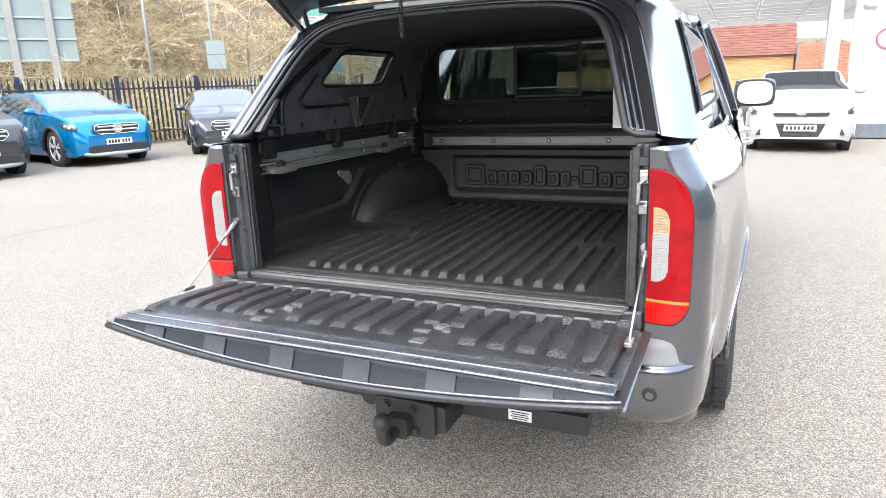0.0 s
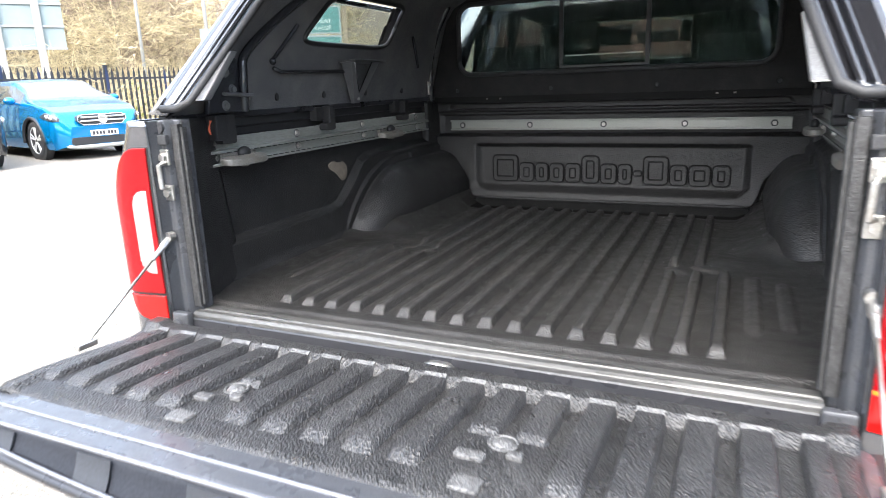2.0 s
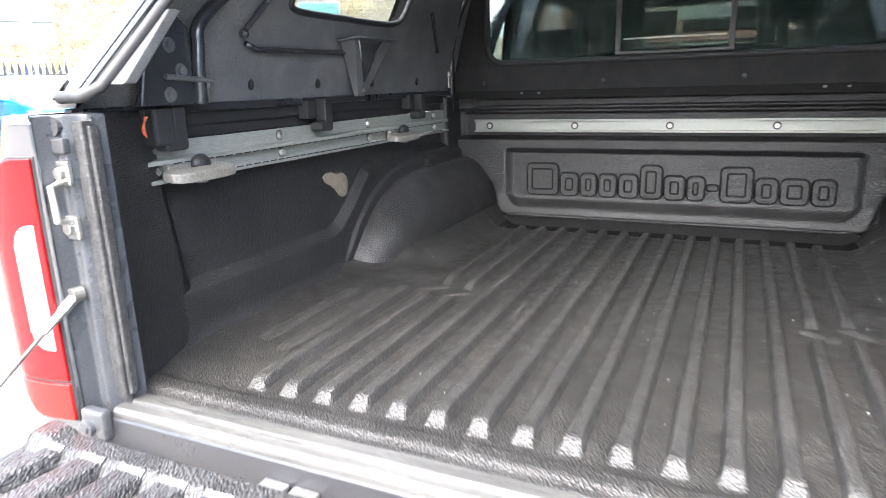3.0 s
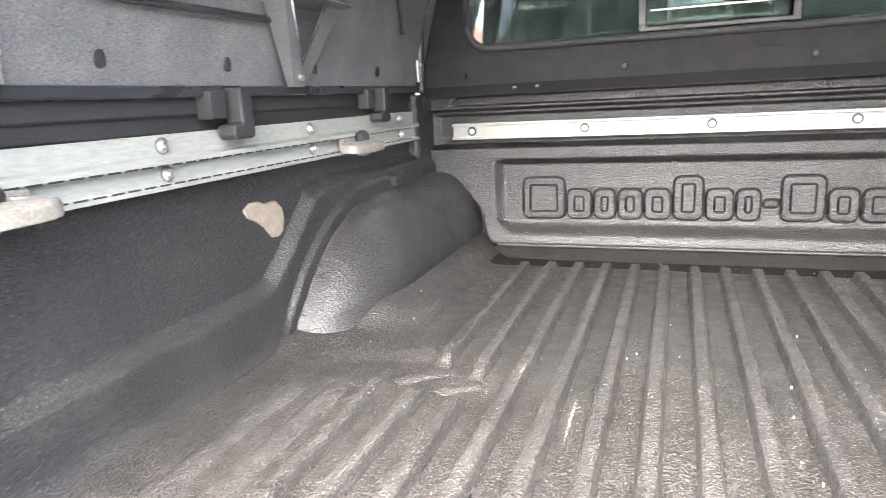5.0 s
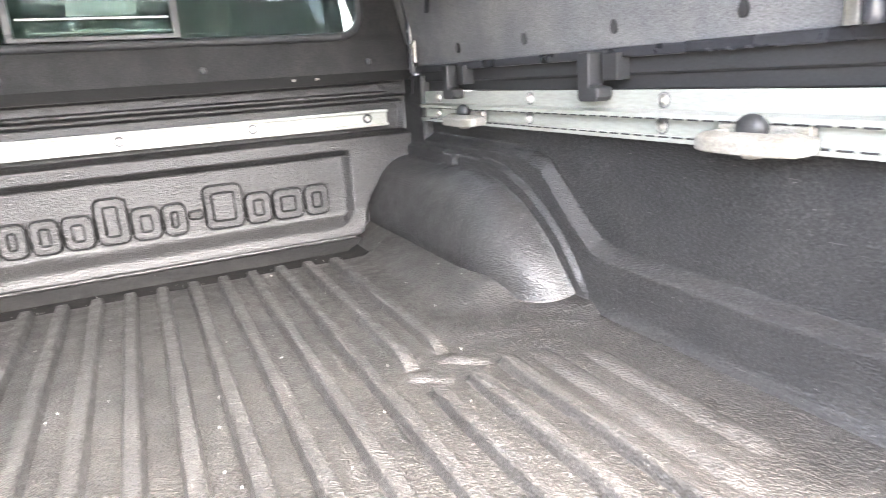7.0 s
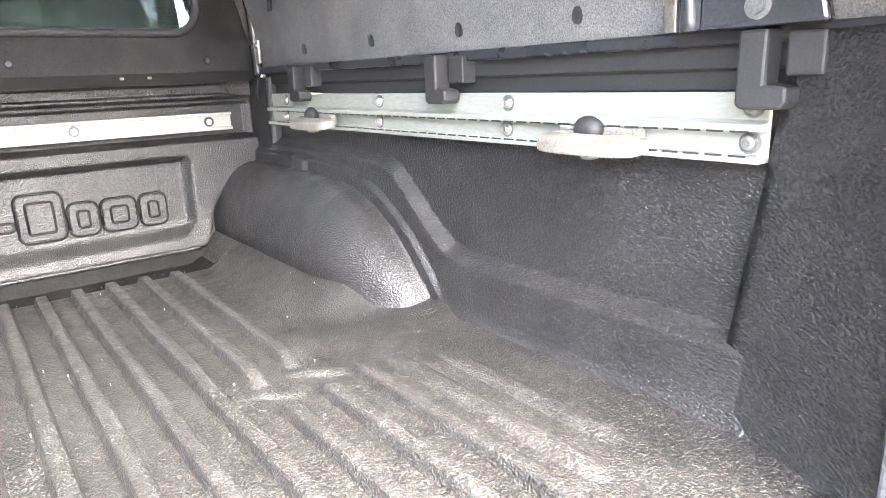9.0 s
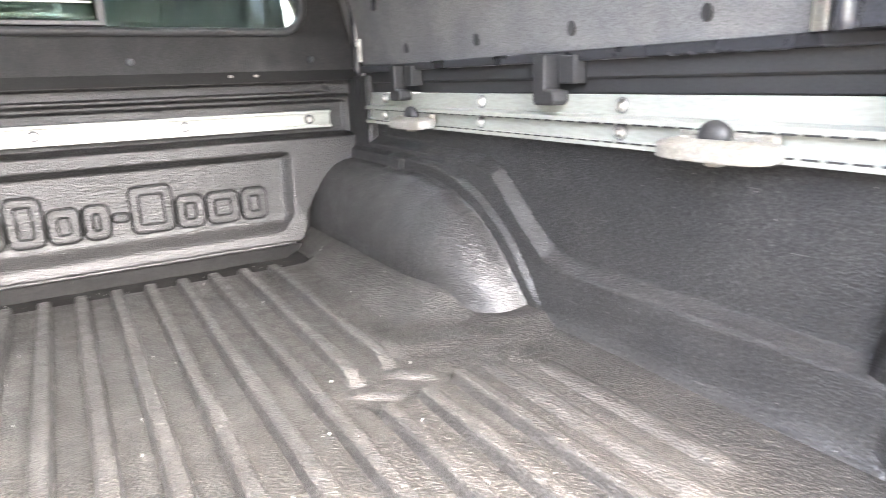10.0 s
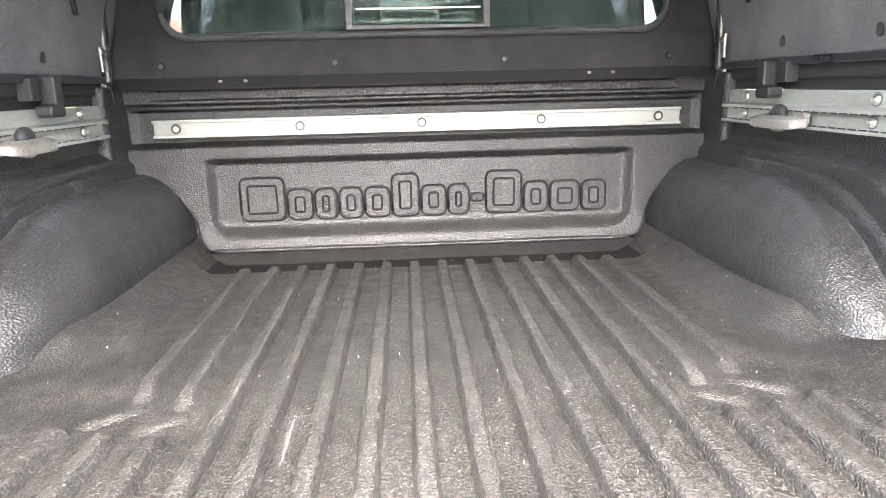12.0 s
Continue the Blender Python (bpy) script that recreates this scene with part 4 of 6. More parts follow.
for i in range(18):
    c = (i - 8.5) * GATE_PITCH
    half = 0.0262 if 0 < i < 17 else 0.020
    near = min(abs(c - 0.225), abs(c + 0.274)) < 0.05
    end = -0.455 if not near else -0.335

    def gate_rib(u, v, c=c, end=end, half=half):
        y = -0.186 + (end + 0.186) * v
        h = 0.0165 * (1 - step(half - 0.006, half, abs(u))) * step(1.0, 0.93, v) * (1 - 0.35 * step(0.3, 1.0, v))
        return (c + u, y, gate_base(y) + 0.0006 + h)
    part("lining_rib", sheet(gate_rib, [half * k for k in (-1, -0.93, -0.86, -0.78, -0.6, -0.3, 0, 0.3, 0.6, 0.78, 0.86, 0.93, 1)], lin(0, 0.1, 5) + lin(0.14, 1, 22)), GATE_LINER, gate, smooth=True)
    # scuffed step from bar to border along the hinge, its highlight painted pale
    bm = bm_new()
    wx = half - 0.004
    lo, hi = (-0.187, gate_base(-0.187) + 0.0125), (-0.1765, gate_base(-0.1765) + 0.0200)
    f = [bm.verts.new(q) for q in ((c - wx, *lo), (c + wx, *lo), (c + wx, *hi), (c - wx, *hi))]
    bm.faces.new(f)
    part("worn_edge", bm, WORN_LIT, gate, solid=0.003)
# two groups of access covers, each a domed cap and blocks
for dx in (0.0, -0.499):
    for x, y, w, d in ((0.194, -0.402, 0.046, 0.020), (0.254, -0.382, 0.024, 0.016), (0.215, -0.468, 0.044, 0.032)):
        bm = bm_new()
        prism(bm, rounded(x + dx - w / 2, y - d / 2, x + dx + w / 2, y + d / 2, 0.005), "z", 0.904, 0.917)
        part("access_cover", bm, WORN_LIT, gate, bevel=0.003)
    bm = bm_new()
    ball(bm, (0.226 + dx, -0.350, 0.903), (0.019, 0.017, 0.012), 18, 10)
    tube(bm, [(0.226 + dx + 0.021 * math.cos(q), -0.350 + 0.019 * math.sin(q), 0.908) for q in lin(0, math.tau, 25)], 0.003, 6)
    part("access_cap", bm, WORN_LIT, gate, "domed cap", smooth=True)

# chassis underside and spare
bm = bm_new()
box(bm, (0, 0.72, 0.80), (1.44, 1.50, 0.06))
part("bed_floor_pan", bm, MATT, truck)
for s in (-1, 1):
    bm = bm_new()
    box(bm, (s * 0.45, 1.9, 0.62), (0.09, 3.9, 0.12), bev=0.01)
    part("chassis_rail", bm, SATIN, truck)
bm = bm_new()
cyl(bm, (0, 0.55, 0.48), (0, 0.55, 0.68), 0.36, seg=32)
part("spare_wheel", bm, RUBBER, truck, bevel=0.03)


def wheel_parts(parent, c, s, R=0.385, W=0.25, rim_r=0.24, spokes=6, rim_mat=None):
    """A tyre with tread blocks, a rim and its spokes; the outer side faces s along x."""
    bm = bm_new()
    prof = [(-W / 2 + 0.02, rim_r), (-W / 2, rim_r + 0.03), (-W / 2 - 0.006, (R + rim_r) / 2), (-W / 2 + 0.012, R - 0.028), (-W / 2 + 0.035, R - 0.006), (0, R), (W / 2 - 0.035, R - 0.006),
            (W / 2 - 0.012, R - 0.028), (W / 2 + 0.006, (R + rim_r) / 2), (W / 2, rim_r + 0.03), (W / 2 - 0.02, rim_r)]
    n = 44
    rings = [[bm.verts.new((c[0] + px, c[1] + pr * math.cos(k * math.tau / n), c[2] + pr * math.sin(k * math.tau / n))) for px, pr in prof] for k in range(n)]
    for k in range(n):
        a, b = rings[k], rings[(k + 1) % n]
        for j in range(len(prof) - 1):
            bm.faces.new((a[j], a[j + 1], b[j + 1], b[j]))
    bmesh.ops.recalc_face_normals(bm, faces=bm.faces[:])
    tyre = part("tyre", bm, RUBBER, parent, "black rubber tyre", smooth=True)
    bm = bm_new()
    for k in range(40):
        a = k * math.tau / 40
        for j, px in enumerate((-0.36, -0.13, 0.13, 0.36)):
            aa = a + (0.07 if j % 2 else 0)
            box(bm, (c[0] + px * W, c[1] + (R - 0.002) * math.cos(aa), c[2] + (R - 0.002) * math.sin(aa)), (W * 0.19, 0.012, 0.046), rot=(math.degrees(aa) - 90 + 90, 0, 0))
    tagged(part("tread", bm, RUBBER, tyre), kind="stuff")
    bm = bm_new()
    xo = c[0] + s * W * 0.40
    cyl(bm, (c[0] - s * 0.02, c[1], c[2]), (c[0] - s * 0.03, c[1], c[2]), rim_r, seg=36)
    part("brake_disc", bm, SATIN, tyre)
    bm = bm_new()
    tube(bm, [(xo, c[1] + (rim_r - 0.005) * math.cos(a), c[2] + (rim_r - 0.005) * math.sin(a)) for a in lin(0, math.tau, 37)], 0.014, 8)
    for k in range(spokes):
        a = k * math.tau / spokes + 0.3
        for da in (-0.13, 0.13):
            tube(bm, [(xo - s * 0.012, c[1] + 0.05 * math.cos(a), c[2] + 0.05 * math.sin(a)), (xo - s * 0.004, c[1] + (rim_r - 0.01) * math.cos(a + da), c[2] + (rim_r - 0.01) * math.sin(a + da))], [0.024, 0.018], 6)
    cyl(bm, (xo - s * 0.05, c[1], c[2]), (xo, c[1], c[2]), 0.06, seg=20)
    part("rim", bm, rim_mat or CAST, parent, "spoked alloy rim")


for y in (1.13, 4.28):
    for s in (-1, 1):
        wheel_parts(truck, (s * 0.818, y, 0.107 + 0.385), s)


# ---- cab ----
def cab_side(y, z):
    """Half width of the cab's lower body."""
    return 0.925 + 0.012 * math.sin((z - 0.5) * 3.2) - 0.03 * step(1.15, 1.32, z) - 0.10 * step(4.5, 5.1, y) + 0.035 * step(0.68, 0.5, math.hypot(y - 4.28, z - 0.5))


for s in (-1, 1):
    part("cab_side", sheet(lambda y, z: (s * cab_side(y, z), y, z), lin(1.64, 5.05, 90), lin(0.55, 1.33, 24), lambda y, z: math.hypot(y - 4.28, z - 0.49) > 0.43), PAINT, truck,
         "glossy dark grey doors and wing", smooth=True, solid=0.004)
    # window pillars
    for q in ([(0.885, 1.66, 1.30), (0.785, 1.70, 1.55), (0.672, 1.80, 1.79)], [(0.895, 2.62, 1.31), (0.80, 2.60, 1.60), (0.70, 2.55, 1.84)],
              [(0.885, 3.92, 1.31), (0.78, 3.45, 1.62), (0.69, 3.05, 1.84)]):
        bm = bm_new()
        tube(bm, arc([(s * (a - 0.02), b, c) for a, b, c in q], 6), 0.026, 8)
        part("window_pillar", bm, GLOSS, truck, smooth=True)
    for y0, y1, y2, y3 in ((1.70, 2.58, 2.52, 1.82), (2.66, 3.85, 3.05, 2.58)):
        me = sheet(lambda u, v: (s * (0.875 - 0.19 * v - 0.005 * math.sin(v * 3)), (y0 + (y1 - y0) * u) * (1 - v) + (y3 + (y2 - y3) * u) * v, 1.325 + 0.51 * v), lin(0, 1, 8), lin(0, 1, 8))
        g = part("side_glass", me, GLASS, truck, smooth=True, solid=0.004)
        g.visible_shadow = False
    bm = bm_new()
    tube(bm, [(s * 0.90, y, 1.325) for y in lin(1.68, 3.9, 12)], 0.012, 6)
    part("waist_trim", bm, CHROME, truck, smooth=True)
    # door mirror
    bm = bm_new()
    box(bm, (s * 0.99, 3.325, 1.42), (0.262, 0.125, 0.188), bev=0.05)
    mir = part("door_mirror", bm, PAINT, truck, "grey door mirror", smooth=True)
    bm = bm_new()
    prism(bm, [(s * 0.99 + 0.129 * math.copysign(abs(math.cos(a)) ** 0.6, math.cos(a)), 1.42 + 0.091 * math.copysign(abs(math.sin(a)) ** 0.6, math.sin(a))) for a in lin(0, math.tau, 33)[:-1]], "y", 3.252, 3.262)
    part("mirror_shell", bm, MATT, mir, bevel=0.002)
    bm = bm_new()
    prism(bm, [(s * 0.99 + 0.108 * math.copysign(abs(math.cos(a)) ** 0.6, math.cos(a)), 1.42 + 0.074 * math.copysign(abs(math.sin(a)) ** 0.6, math.sin(a))) for a in lin(0, math.tau, 33)[:-1]], "y", 3.246, 3.251)
    bmesh.ops.rotate(bm, cent=(s * 0.99, 3.249, 1.503), matrix=Matrix.Rotation(radians(-9), 3, "X"), verts=bm.verts[:])
    part("mirror_glass", bm, CHROME, mir, "mirror glass")
    bm = bm_new()
    tube(bm, [(s * 0.89, 3.36, 1.36), (s * 0.96, 3.35, 1.37)], 0.03, 8)
    part("mirror_arm", bm, MATT, mir)
    for y in (1.85, 2.75):
        bm = bm_new()
        tube(bm, arc([(s * 0.925, y, 1.20), (s * 0.965, y + 0.03, 1.20), (s * 0.965, y + 0.17, 1.20), (s * 0.925, y + 0.20, 1.20)], 4), 0.012, 8)
        part("door_handle", bm, CHROME, truck, smooth=True)


def roof_z(x, y):
    return 1.895 - 0.05 * (x / 0.72) ** 2 - 0.05 * step(2.1, 1.72, y) - 0.06 * step(2.8, 3.2, y) - 0.03 * step(0.66, 0.74, abs(x))


part("cab_roof", sheet(lambda x, y: (x, y, roof_z(x, y)), lin(-0.685, 0.685, 30), lin(1.74, 3.10, 24)), PAINT, truck, smooth=True, solid=0.02, off=-1)
part("bonnet", sheet(lambda x, y: (x, y, 1.33 - 0.10 * step(4.2, 5.1, y) - 0.05 * (x / 0.9) ** 2), lin(-0.89, 0.89, 24), lin(3.95, 5.08, 16)), PAINT, truck, smooth=True, solid=0.004)
bm = bm_new()
box(bm, (0, 5.05, 0.88), (1.66, 0.12, 0.60), bev=0.04)
part("front_end", bm, PAINT, truck)
g = part("windscreen", sheet(lambda u, v: ((0.86 - 0.17 * v) * (2 * u - 1), 3.93 - 0.87 * v + 0.05 * math.cos((2 * u - 1) * 1.4), 1.33 + 0.50 * v), lin(0, 1, 14), lin(0, 1, 8)), GLASS, truck, smooth=True, solid=0.004)
g.visible_shadow = False
# cab back: panel with a window in it
def cab_back_keep(x, z):
    return not (abs(x) < 0.74 and 1.45 < z < 1.78)


part("cab_back", sheet(lambda x, z: (x * float(np.interp(z, [1.28, 1.38, 1.5, 1.6, 1.7, 1.85], [0.895, 0.815, 0.775, 0.745, 0.705, 0.63])) / 0.9, 1.655 + 0.10 * step(1.4, 1.86, z), z), lin(-0.90, 0.90, 50), lin(0.60, 1.85, 50), cab_back_keep), PAINT, truck, smooth=True, solid=0.01)
g = part("rear_glass", sheet(lambda x, z: (x, 1.665 + 0.10 * step(1.4, 1.86, z), z), lin(-0.62, 0.62, 8), lin(1.44, 1.79, 6)), GLASS_DARK, truck, smooth=True, solid=0.004)
g.visible_shadow = False
bm = bm_new()
box(bm, (0, 2.85, 0.72), (1.74, 2.4, 0.05))
part("cab_floor", bm, MATT, truck)
bm = bm_new()
prism(bm, [(3.55, 0.8), (3.55, 1.22), (3.62, 1.31), (3.95, 1.32), (3.95, 0.8)], "x", -0.84, 0.84)
part("dashboard", bm, MATT, truck, bevel=0.02)
for x in (-0.38, 0.38):
    bm = bm_new()
    box(bm, (x, 2.72, 1.18), (0.50, 0.14, 0.68), rot=(-12, 0, 0), bev=0.04)
    box(bm, (x, 3.0, 0.95), (0.48, 0.5, 0.16), bev=0.04)
    seat = part("front_seat", bm, SEAT, truck, "dark front seat")
    bm = bm_new()
    box(bm, (x, 2.62, 1.62), (0.28, 0.10, 0.22), rot=(-10, 0, 0), bev=0.035)
    tube(bm, [(x - 0.06, 2.66, 1.40), (x - 0.06, 2.65, 1.5)], 0.007)
    tube(bm, [(x + 0.06, 2.66, 1.40), (x + 0.06, 2.65, 1.5)], 0.007)
    part("headrest", bm, SEAT, seat, bevel=0.004)
bm = bm_new()
box(bm, (0, 1.86, 1.12), (1.45, 0.14, 0.62), rot=(-10, 0, 0), bev=0.04)
box(bm, (0, 2.1, 0.95), (1.45, 0.5, 0.16), bev=0.04)
bench = part("rear_bench", bm, SEAT, truck, "dark rear bench seat")
for x in (-0.45, 0.45):
    bm = bm_new()
    box(bm, (x, 1.80, 1.50), (0.25, 0.08, 0.15), rot=(-8, 0, 0), bev=0.03)
    part("headrest", bm, SEAT, bench)
bm = bm_new()
tube(bm, [(-0.40 + 0.185 * math.cos(a), 3.42 + 0.07 * math.sin(a), 1.22 + 0.17 * math.sin(a)) for a in lin(0, math.tau, 30)], 0.016, 8)
part("steering_wheel", bm, MATT, truck, smooth=True)
part("headliner", sheet(lambda x, y: (x, y, roof_z(x, y) - 0.075 + 0.02 * (x / 0.7) ** 2), lin(-0.68, 0.68, 20), lin(1.76, 3.08, 16)), SEAT, truck, "dark headlining", smooth=True, solid=0.01)
for x in (-0.36, 0.36):
    bm = bm_new()
    box(bm, (x, 3.12, 1.675), (0.44, 0.02, 0.15), rot=(-38, 0, 0), bev=0.008)
    part("sun_visor", bm, SEAT, truck)
bm = bm_new()
box(bm, (0, 3.22, 1.66), (0.24, 0.03, 0.07), bev=0.015)
part("cabin_mirror", bm, MATT, truck)

# ---- hardtop ----
top = thing("hardtop_canopy", "dark grey hardtop canopy with its rear door raised", "truck canopy")
OUT = [(0.822, 1.366), (0.797, 1.46), (0.757, 1.59), (0.717, 1.70), (0.676, 1.770), (0.60, 1.818), (0.45, 1.848), (0.22, 1.862), (0.0, 1.866)]
INN = [(0.748, 1.362), (0.728, 1.46), (0.705, 1.55), (0.668, 1.67), (0.63, 1.725), (0.55, 1.765), (0.40, 1.785), (0.2, 1.795), (0.0, 1.797)]
RIM = [(0.634, 1.400), (0.612, 1.46), (0.577, 1.56), (0.545, 1.645), (0.502, 1.710), (0.44, 1.745), (0.34, 1.762), (0.18, 1.772), (0.0, 1.774)]


def along(curve, w):
    k = w * (len(curve) - 1)
    i = min(int(k), len(curve) - 2)
    f = k - i
    p = [Vector(q) for q in curve]
    a, b, c, d = p[max(0, i - 1)], p[i], p[i + 1], p[min(len(p) - 1, i + 2)]
    return 0.5 * (2 * b + (c - a) * f + (2 * a - 5 * b + 4 * c - d) * f * f + (3 * b - a - 3 * c + d) * f ** 3)


def rear_y(z):
    return -0.035 + (z - 1.37) * 0.80


def in_window(y, z, g=0.0):
    """The side window: a slanted four-sided opening with soft corners."""
    v = (z - 1.553) / 0.147
    u = (y - 0.505 - 0.14 * v) / (0.525 - 0.065 * v)
    a, b = abs(u - 0.5) * 2 / (1 + 4 * g), abs(v - 0.5) * 2 / (1 + 13.6 * g)
    return a ** 7 + b ** 7 < 1


def rear_edge(w):
    """Where the rolled rear edge of the shell ends."""
    a, b = along(OUT, w), along(RIM, w)
    return a + (b - a) * 0.50


def shell(curve, s, front=1.60, rearw=0.0, roll=0.0):
    def f(u, w):
        q = along(curve, w)
        y0 = rear_y(q.y) + rearw
        y = y0 + (front - y0) * u
        if roll and y - y0 < roll:
            k = 1 - (y - y0) / roll
            q = q + (rear_edge(w) - q) * (1 - math.sqrt(max(0.0, 1 - k * k))) ** 0.9
        return (s * q.x, y, q.y)
    return f


for s in (-1, 1):
    fo, fi = shell(OUT, s, roll=0.16), shell(INN, s, 1.52, 0.05)

    def no_win(f, g):
        def k(u, w):
            p = f(u, w)
            return not in_window(p[1], p[2], g) or w > 0.6
        return k
    part("outer_shell", sheet(fo, lin(0, 0.1, 24) + lin(0.11, 1, 100), lin(0, 1, 70), no_win(fo, 0.045)), SHELL, top, "glossy dark grey shell", smooth=True)
    part("inner_lining", sheet(fi, lin(0, 1, 110), lin(0, 1, 80), no_win(fi, 0.0)), FLOCK_LIT, top, "flocked lining in its lit tone", smooth=True)
    # side glass outside the shell, with a dark frame
    def glazed(u, v, off):
        w = 0.095 + 0.285 * v
        q = along(OUT, w)
        y0 = rear_y(q.y) + 0.125
        return (s * (q.x + off), y0 + (1.53 - y0) * u, q.y)
    part("window_surround", sheet(lambda u, v: glazed(u, v, 0.003), lin(0, 1, 100), lin(0, 1, 30), lambda u, v: not in_window(glazed(u, v, 0)[1], glazed(u, v, 0)[2], 0.03)), MATT, top, "black edging behind the side glass", smooth=True)
    gl = part("side_window", sheet(lambda u, v: glazed(u, v, 0.007), lin(0, 1, 14), lin(0, 1, 12)), GLASS_SIDE, top, "tinted side window", smooth=True, solid=0.004)
    gl.visible_shadow = False
    bm = bm_new()
    v = lambda y, z, d=0.0: (s * (np.interp(z, [1.36, 1.46, 1.55, 1.67, 1.725], [0.748, 0.728, 0.705, 0.668, 0.63]) - d), y, z)
    pts = []
    for a in lin(0, math.tau, 65)[:-1]:
        pu = 0.5 + 0.5 * math.copysign(abs(math.cos(a)) ** (2 / 7), math.cos(a))
        pv = 0.5 + 0.5 * math.copysign(abs(math.sin(a)) ** (2 / 7), math.sin(a))
        pts.append(v(0.505 + 0.14 * pv + (0.525 - 0.065 * pv) * pu, 1.553 + 0.147 * pv))
    tube(bm, pts + [pts[0]], 0.008, 6)
    part("window_seal", bm, MATT, top, smooth=True)
    # rear face of the shell
    part("rear_flange", sheet(lambda w, t: (lambda a, b: (s * (a.x + (b.x - a.x) * t), rear_y(a.y + (b.y - a.y) * t) + 0.012 * math.sin(t * math.pi) - 0.006, a.y + (b.y - a.y) * t))(rear_edge(w), along(RIM, w)),
                              lin(0, 1, 60), lin(0, 1, 8)), GLOSS, top, "glossy black rear flange", smooth=True, solid=0.003)
    part("rear_return", sheet(lambda w, t: (lambda a, b: (s * (a.x + (b.x - a.x) * t), rear_y(a.y) * (1 - t) + (rear_y(b.y) + 0.05) * t, a.y + (b.y - a.y) * t))(along(RIM, w), along(INN, w)),
                              lin(0, 1, 60), lin(0, 1, 5)), SATIN, top, smooth=True)
    for k, rr in ((0.0, 0.009), (0.16, 0.006), (0.26, 0.004)):
        bm = bm_new()
        foot = along(RIM, 0) + (along(OUT, 0) - along(RIM, 0)) * k
        pts = [(s * 0.712, rear_y(1.386) - 0.009, 1.386 - 0.02 * k), (s * (foot.x + 0.03), rear_y(1.386) - 0.009, 1.386 - 0.02 * k)] if k < 0.2 else []
        for w in lin(0, 1, 50):
            a, b = along(OUT, w), along(RIM, w)
            q = b + (a - b) * k
            pts.append((s * q.x, rear_y(q.y) - 0.009, q.y))
        tube(bm, pts, rr, 8)
        part("door_seal", bm, GLOSS if k else MATT, top, "black double door seal", smooth=True)
    # sill plate under the shell, on the bed's top edge
    bm = bm_new()
    prism(bm, [(s * 0.735, 1.352), (s * 0.795, 1.352), (s * 0.795, 1.368), (s * 0.735, 1.368)], "y", 0.03, 1.60)
    part("base_flange", bm, SATIN, top, bevel=0.003)
    # channel and clamps under the lining
    bm = bm_new()
    prism(bm, [(s * 0.775, 1.303), (s * 0.762, 1.303), (s * 0.762, 1.325), (s * 0.752, 1.328), (s * 0.752, 1.362), (s * 0.775, 1.362)], "y", 0.13, 1.46)
    part("clamp_channel", bm, MATT, top, bevel=0.002)
    for y in ((0.175, 0.643, 1.165) if s < 0 else (0.160, 0.688, 1.205)):
        bm = bm_new()
        prism(bm, [(y - 0.026, 1.294), (y - 0.021, 1.287), (y + 0.021, 1.287), (y + 0.026, 1.292), (y + 0.026, 1.364), (y - 0.004, 1.364), (y - 0.004, 1.312), (y - 0.026, 1.309)], "x",
              min(s * 0.738, s * 0.706), max(s * 0.738, s * 0.706))
        c = part("clamp", bm, MATT, top, "black hook clamp", bevel=0.004)
        bm = bm_new()
        box(bm, (s * 0.739, y - 0.032, 1.340), (0.028, 0.036, 0.042), bev=0.003)
        part("clamp_block", bm, MATT, c)
    # posts
    bm = bm_new()
    tube(bm, arc([(s * 0.702, 0.236, 1.366), (s * 0.700, 0.242, 1.46), (s * 0.698, 0.262, 1.52), (s * 0.680, 0.40, 1.62), (s * 0.64, 0.52, 1.70)], 6), 0.0125, 12)
    part("rear_post", bm, POST, top, "black tube post", smooth=True)
    bm = bm_new()
    tube(bm, arc([(s * 0.735, 1.462, 1.35), (s * 0.733, 1.460, 1.44), (s * 0.725, 1.452, 1.52), (s * 0.69, 1.45, 1.63), (s * 0.63, 1.44, 1.73)], 6), 0.0125, 12)
    part("front_post", bm, POST, top, "black tube post", smooth=True)
    for y, z in ((1.425, 1.405), (0.275, 1.385)):
        bm = bm_new()
        box(bm, (s * 0.726, y, z), (0.006, 0.016, 0.055 if y > 1 else 0.035), bev=0.002)
        cyl(bm, (s * 0.724, y, z + 0.015), (s * 0.717, y, z + 0.015), 0.006, seg=6)
        part("post_plate", bm, STEEL, top, "worn steel fixing plate")
    # latch plate and grey trim by the rear opening
    bm = bm_new()
    prism(bm, [(0.10, 1.366), (0.225, 1.366), (0.225, 1.50), (0.20, 1.52), (0.13, 1.49)], "x", min(s * 0.716, s * 0.700), max(s * 0.716, s * 0.700))
    lp = part("latch_plate", bm, POST, top, "black lock plate with bolts", bevel=0.004)
    for y, z in ((0.165, 1.385), (0.195, 1.425), (0.175, 1.468)):
        bm = bm_new()
        cyl(bm, (s * 0.701, y, z), (s * 0.692, y, z), 0.009, seg=6)
        cyl(bm, (s * 0.701, y, z), (s * 0.698, y, z), 0.013, seg=16)
        part("bolt", bm, BRACKET, lp)
    bm = bm_new()
    tube(bm, [(s * 0.69, 0.15, 1.415), (s * 0.69, 0.26, 1.408)], 0.005)
    part("lock_rod", bm, BRACKET, lp)
    bm = bm_new()
    ys = lambda z: rear_y(z) - 0.004
    front_side = [(0.598, 1.402), (0.640, 1.402), (0.594, 1.510), (0.582, 1.510)]
    a4 = [bm.verts.new((s * px, ys(pz), pz)) for px, pz in front_side]
    b4 = [bm.verts.new((s * px, ys(pz) + 0.025, pz)) for px, pz in front_side]
    for k in range(4):
        bm.faces.new((a4[k], a4[(k + 1) % 4], b4[(k + 1) % 4], b4[k]))
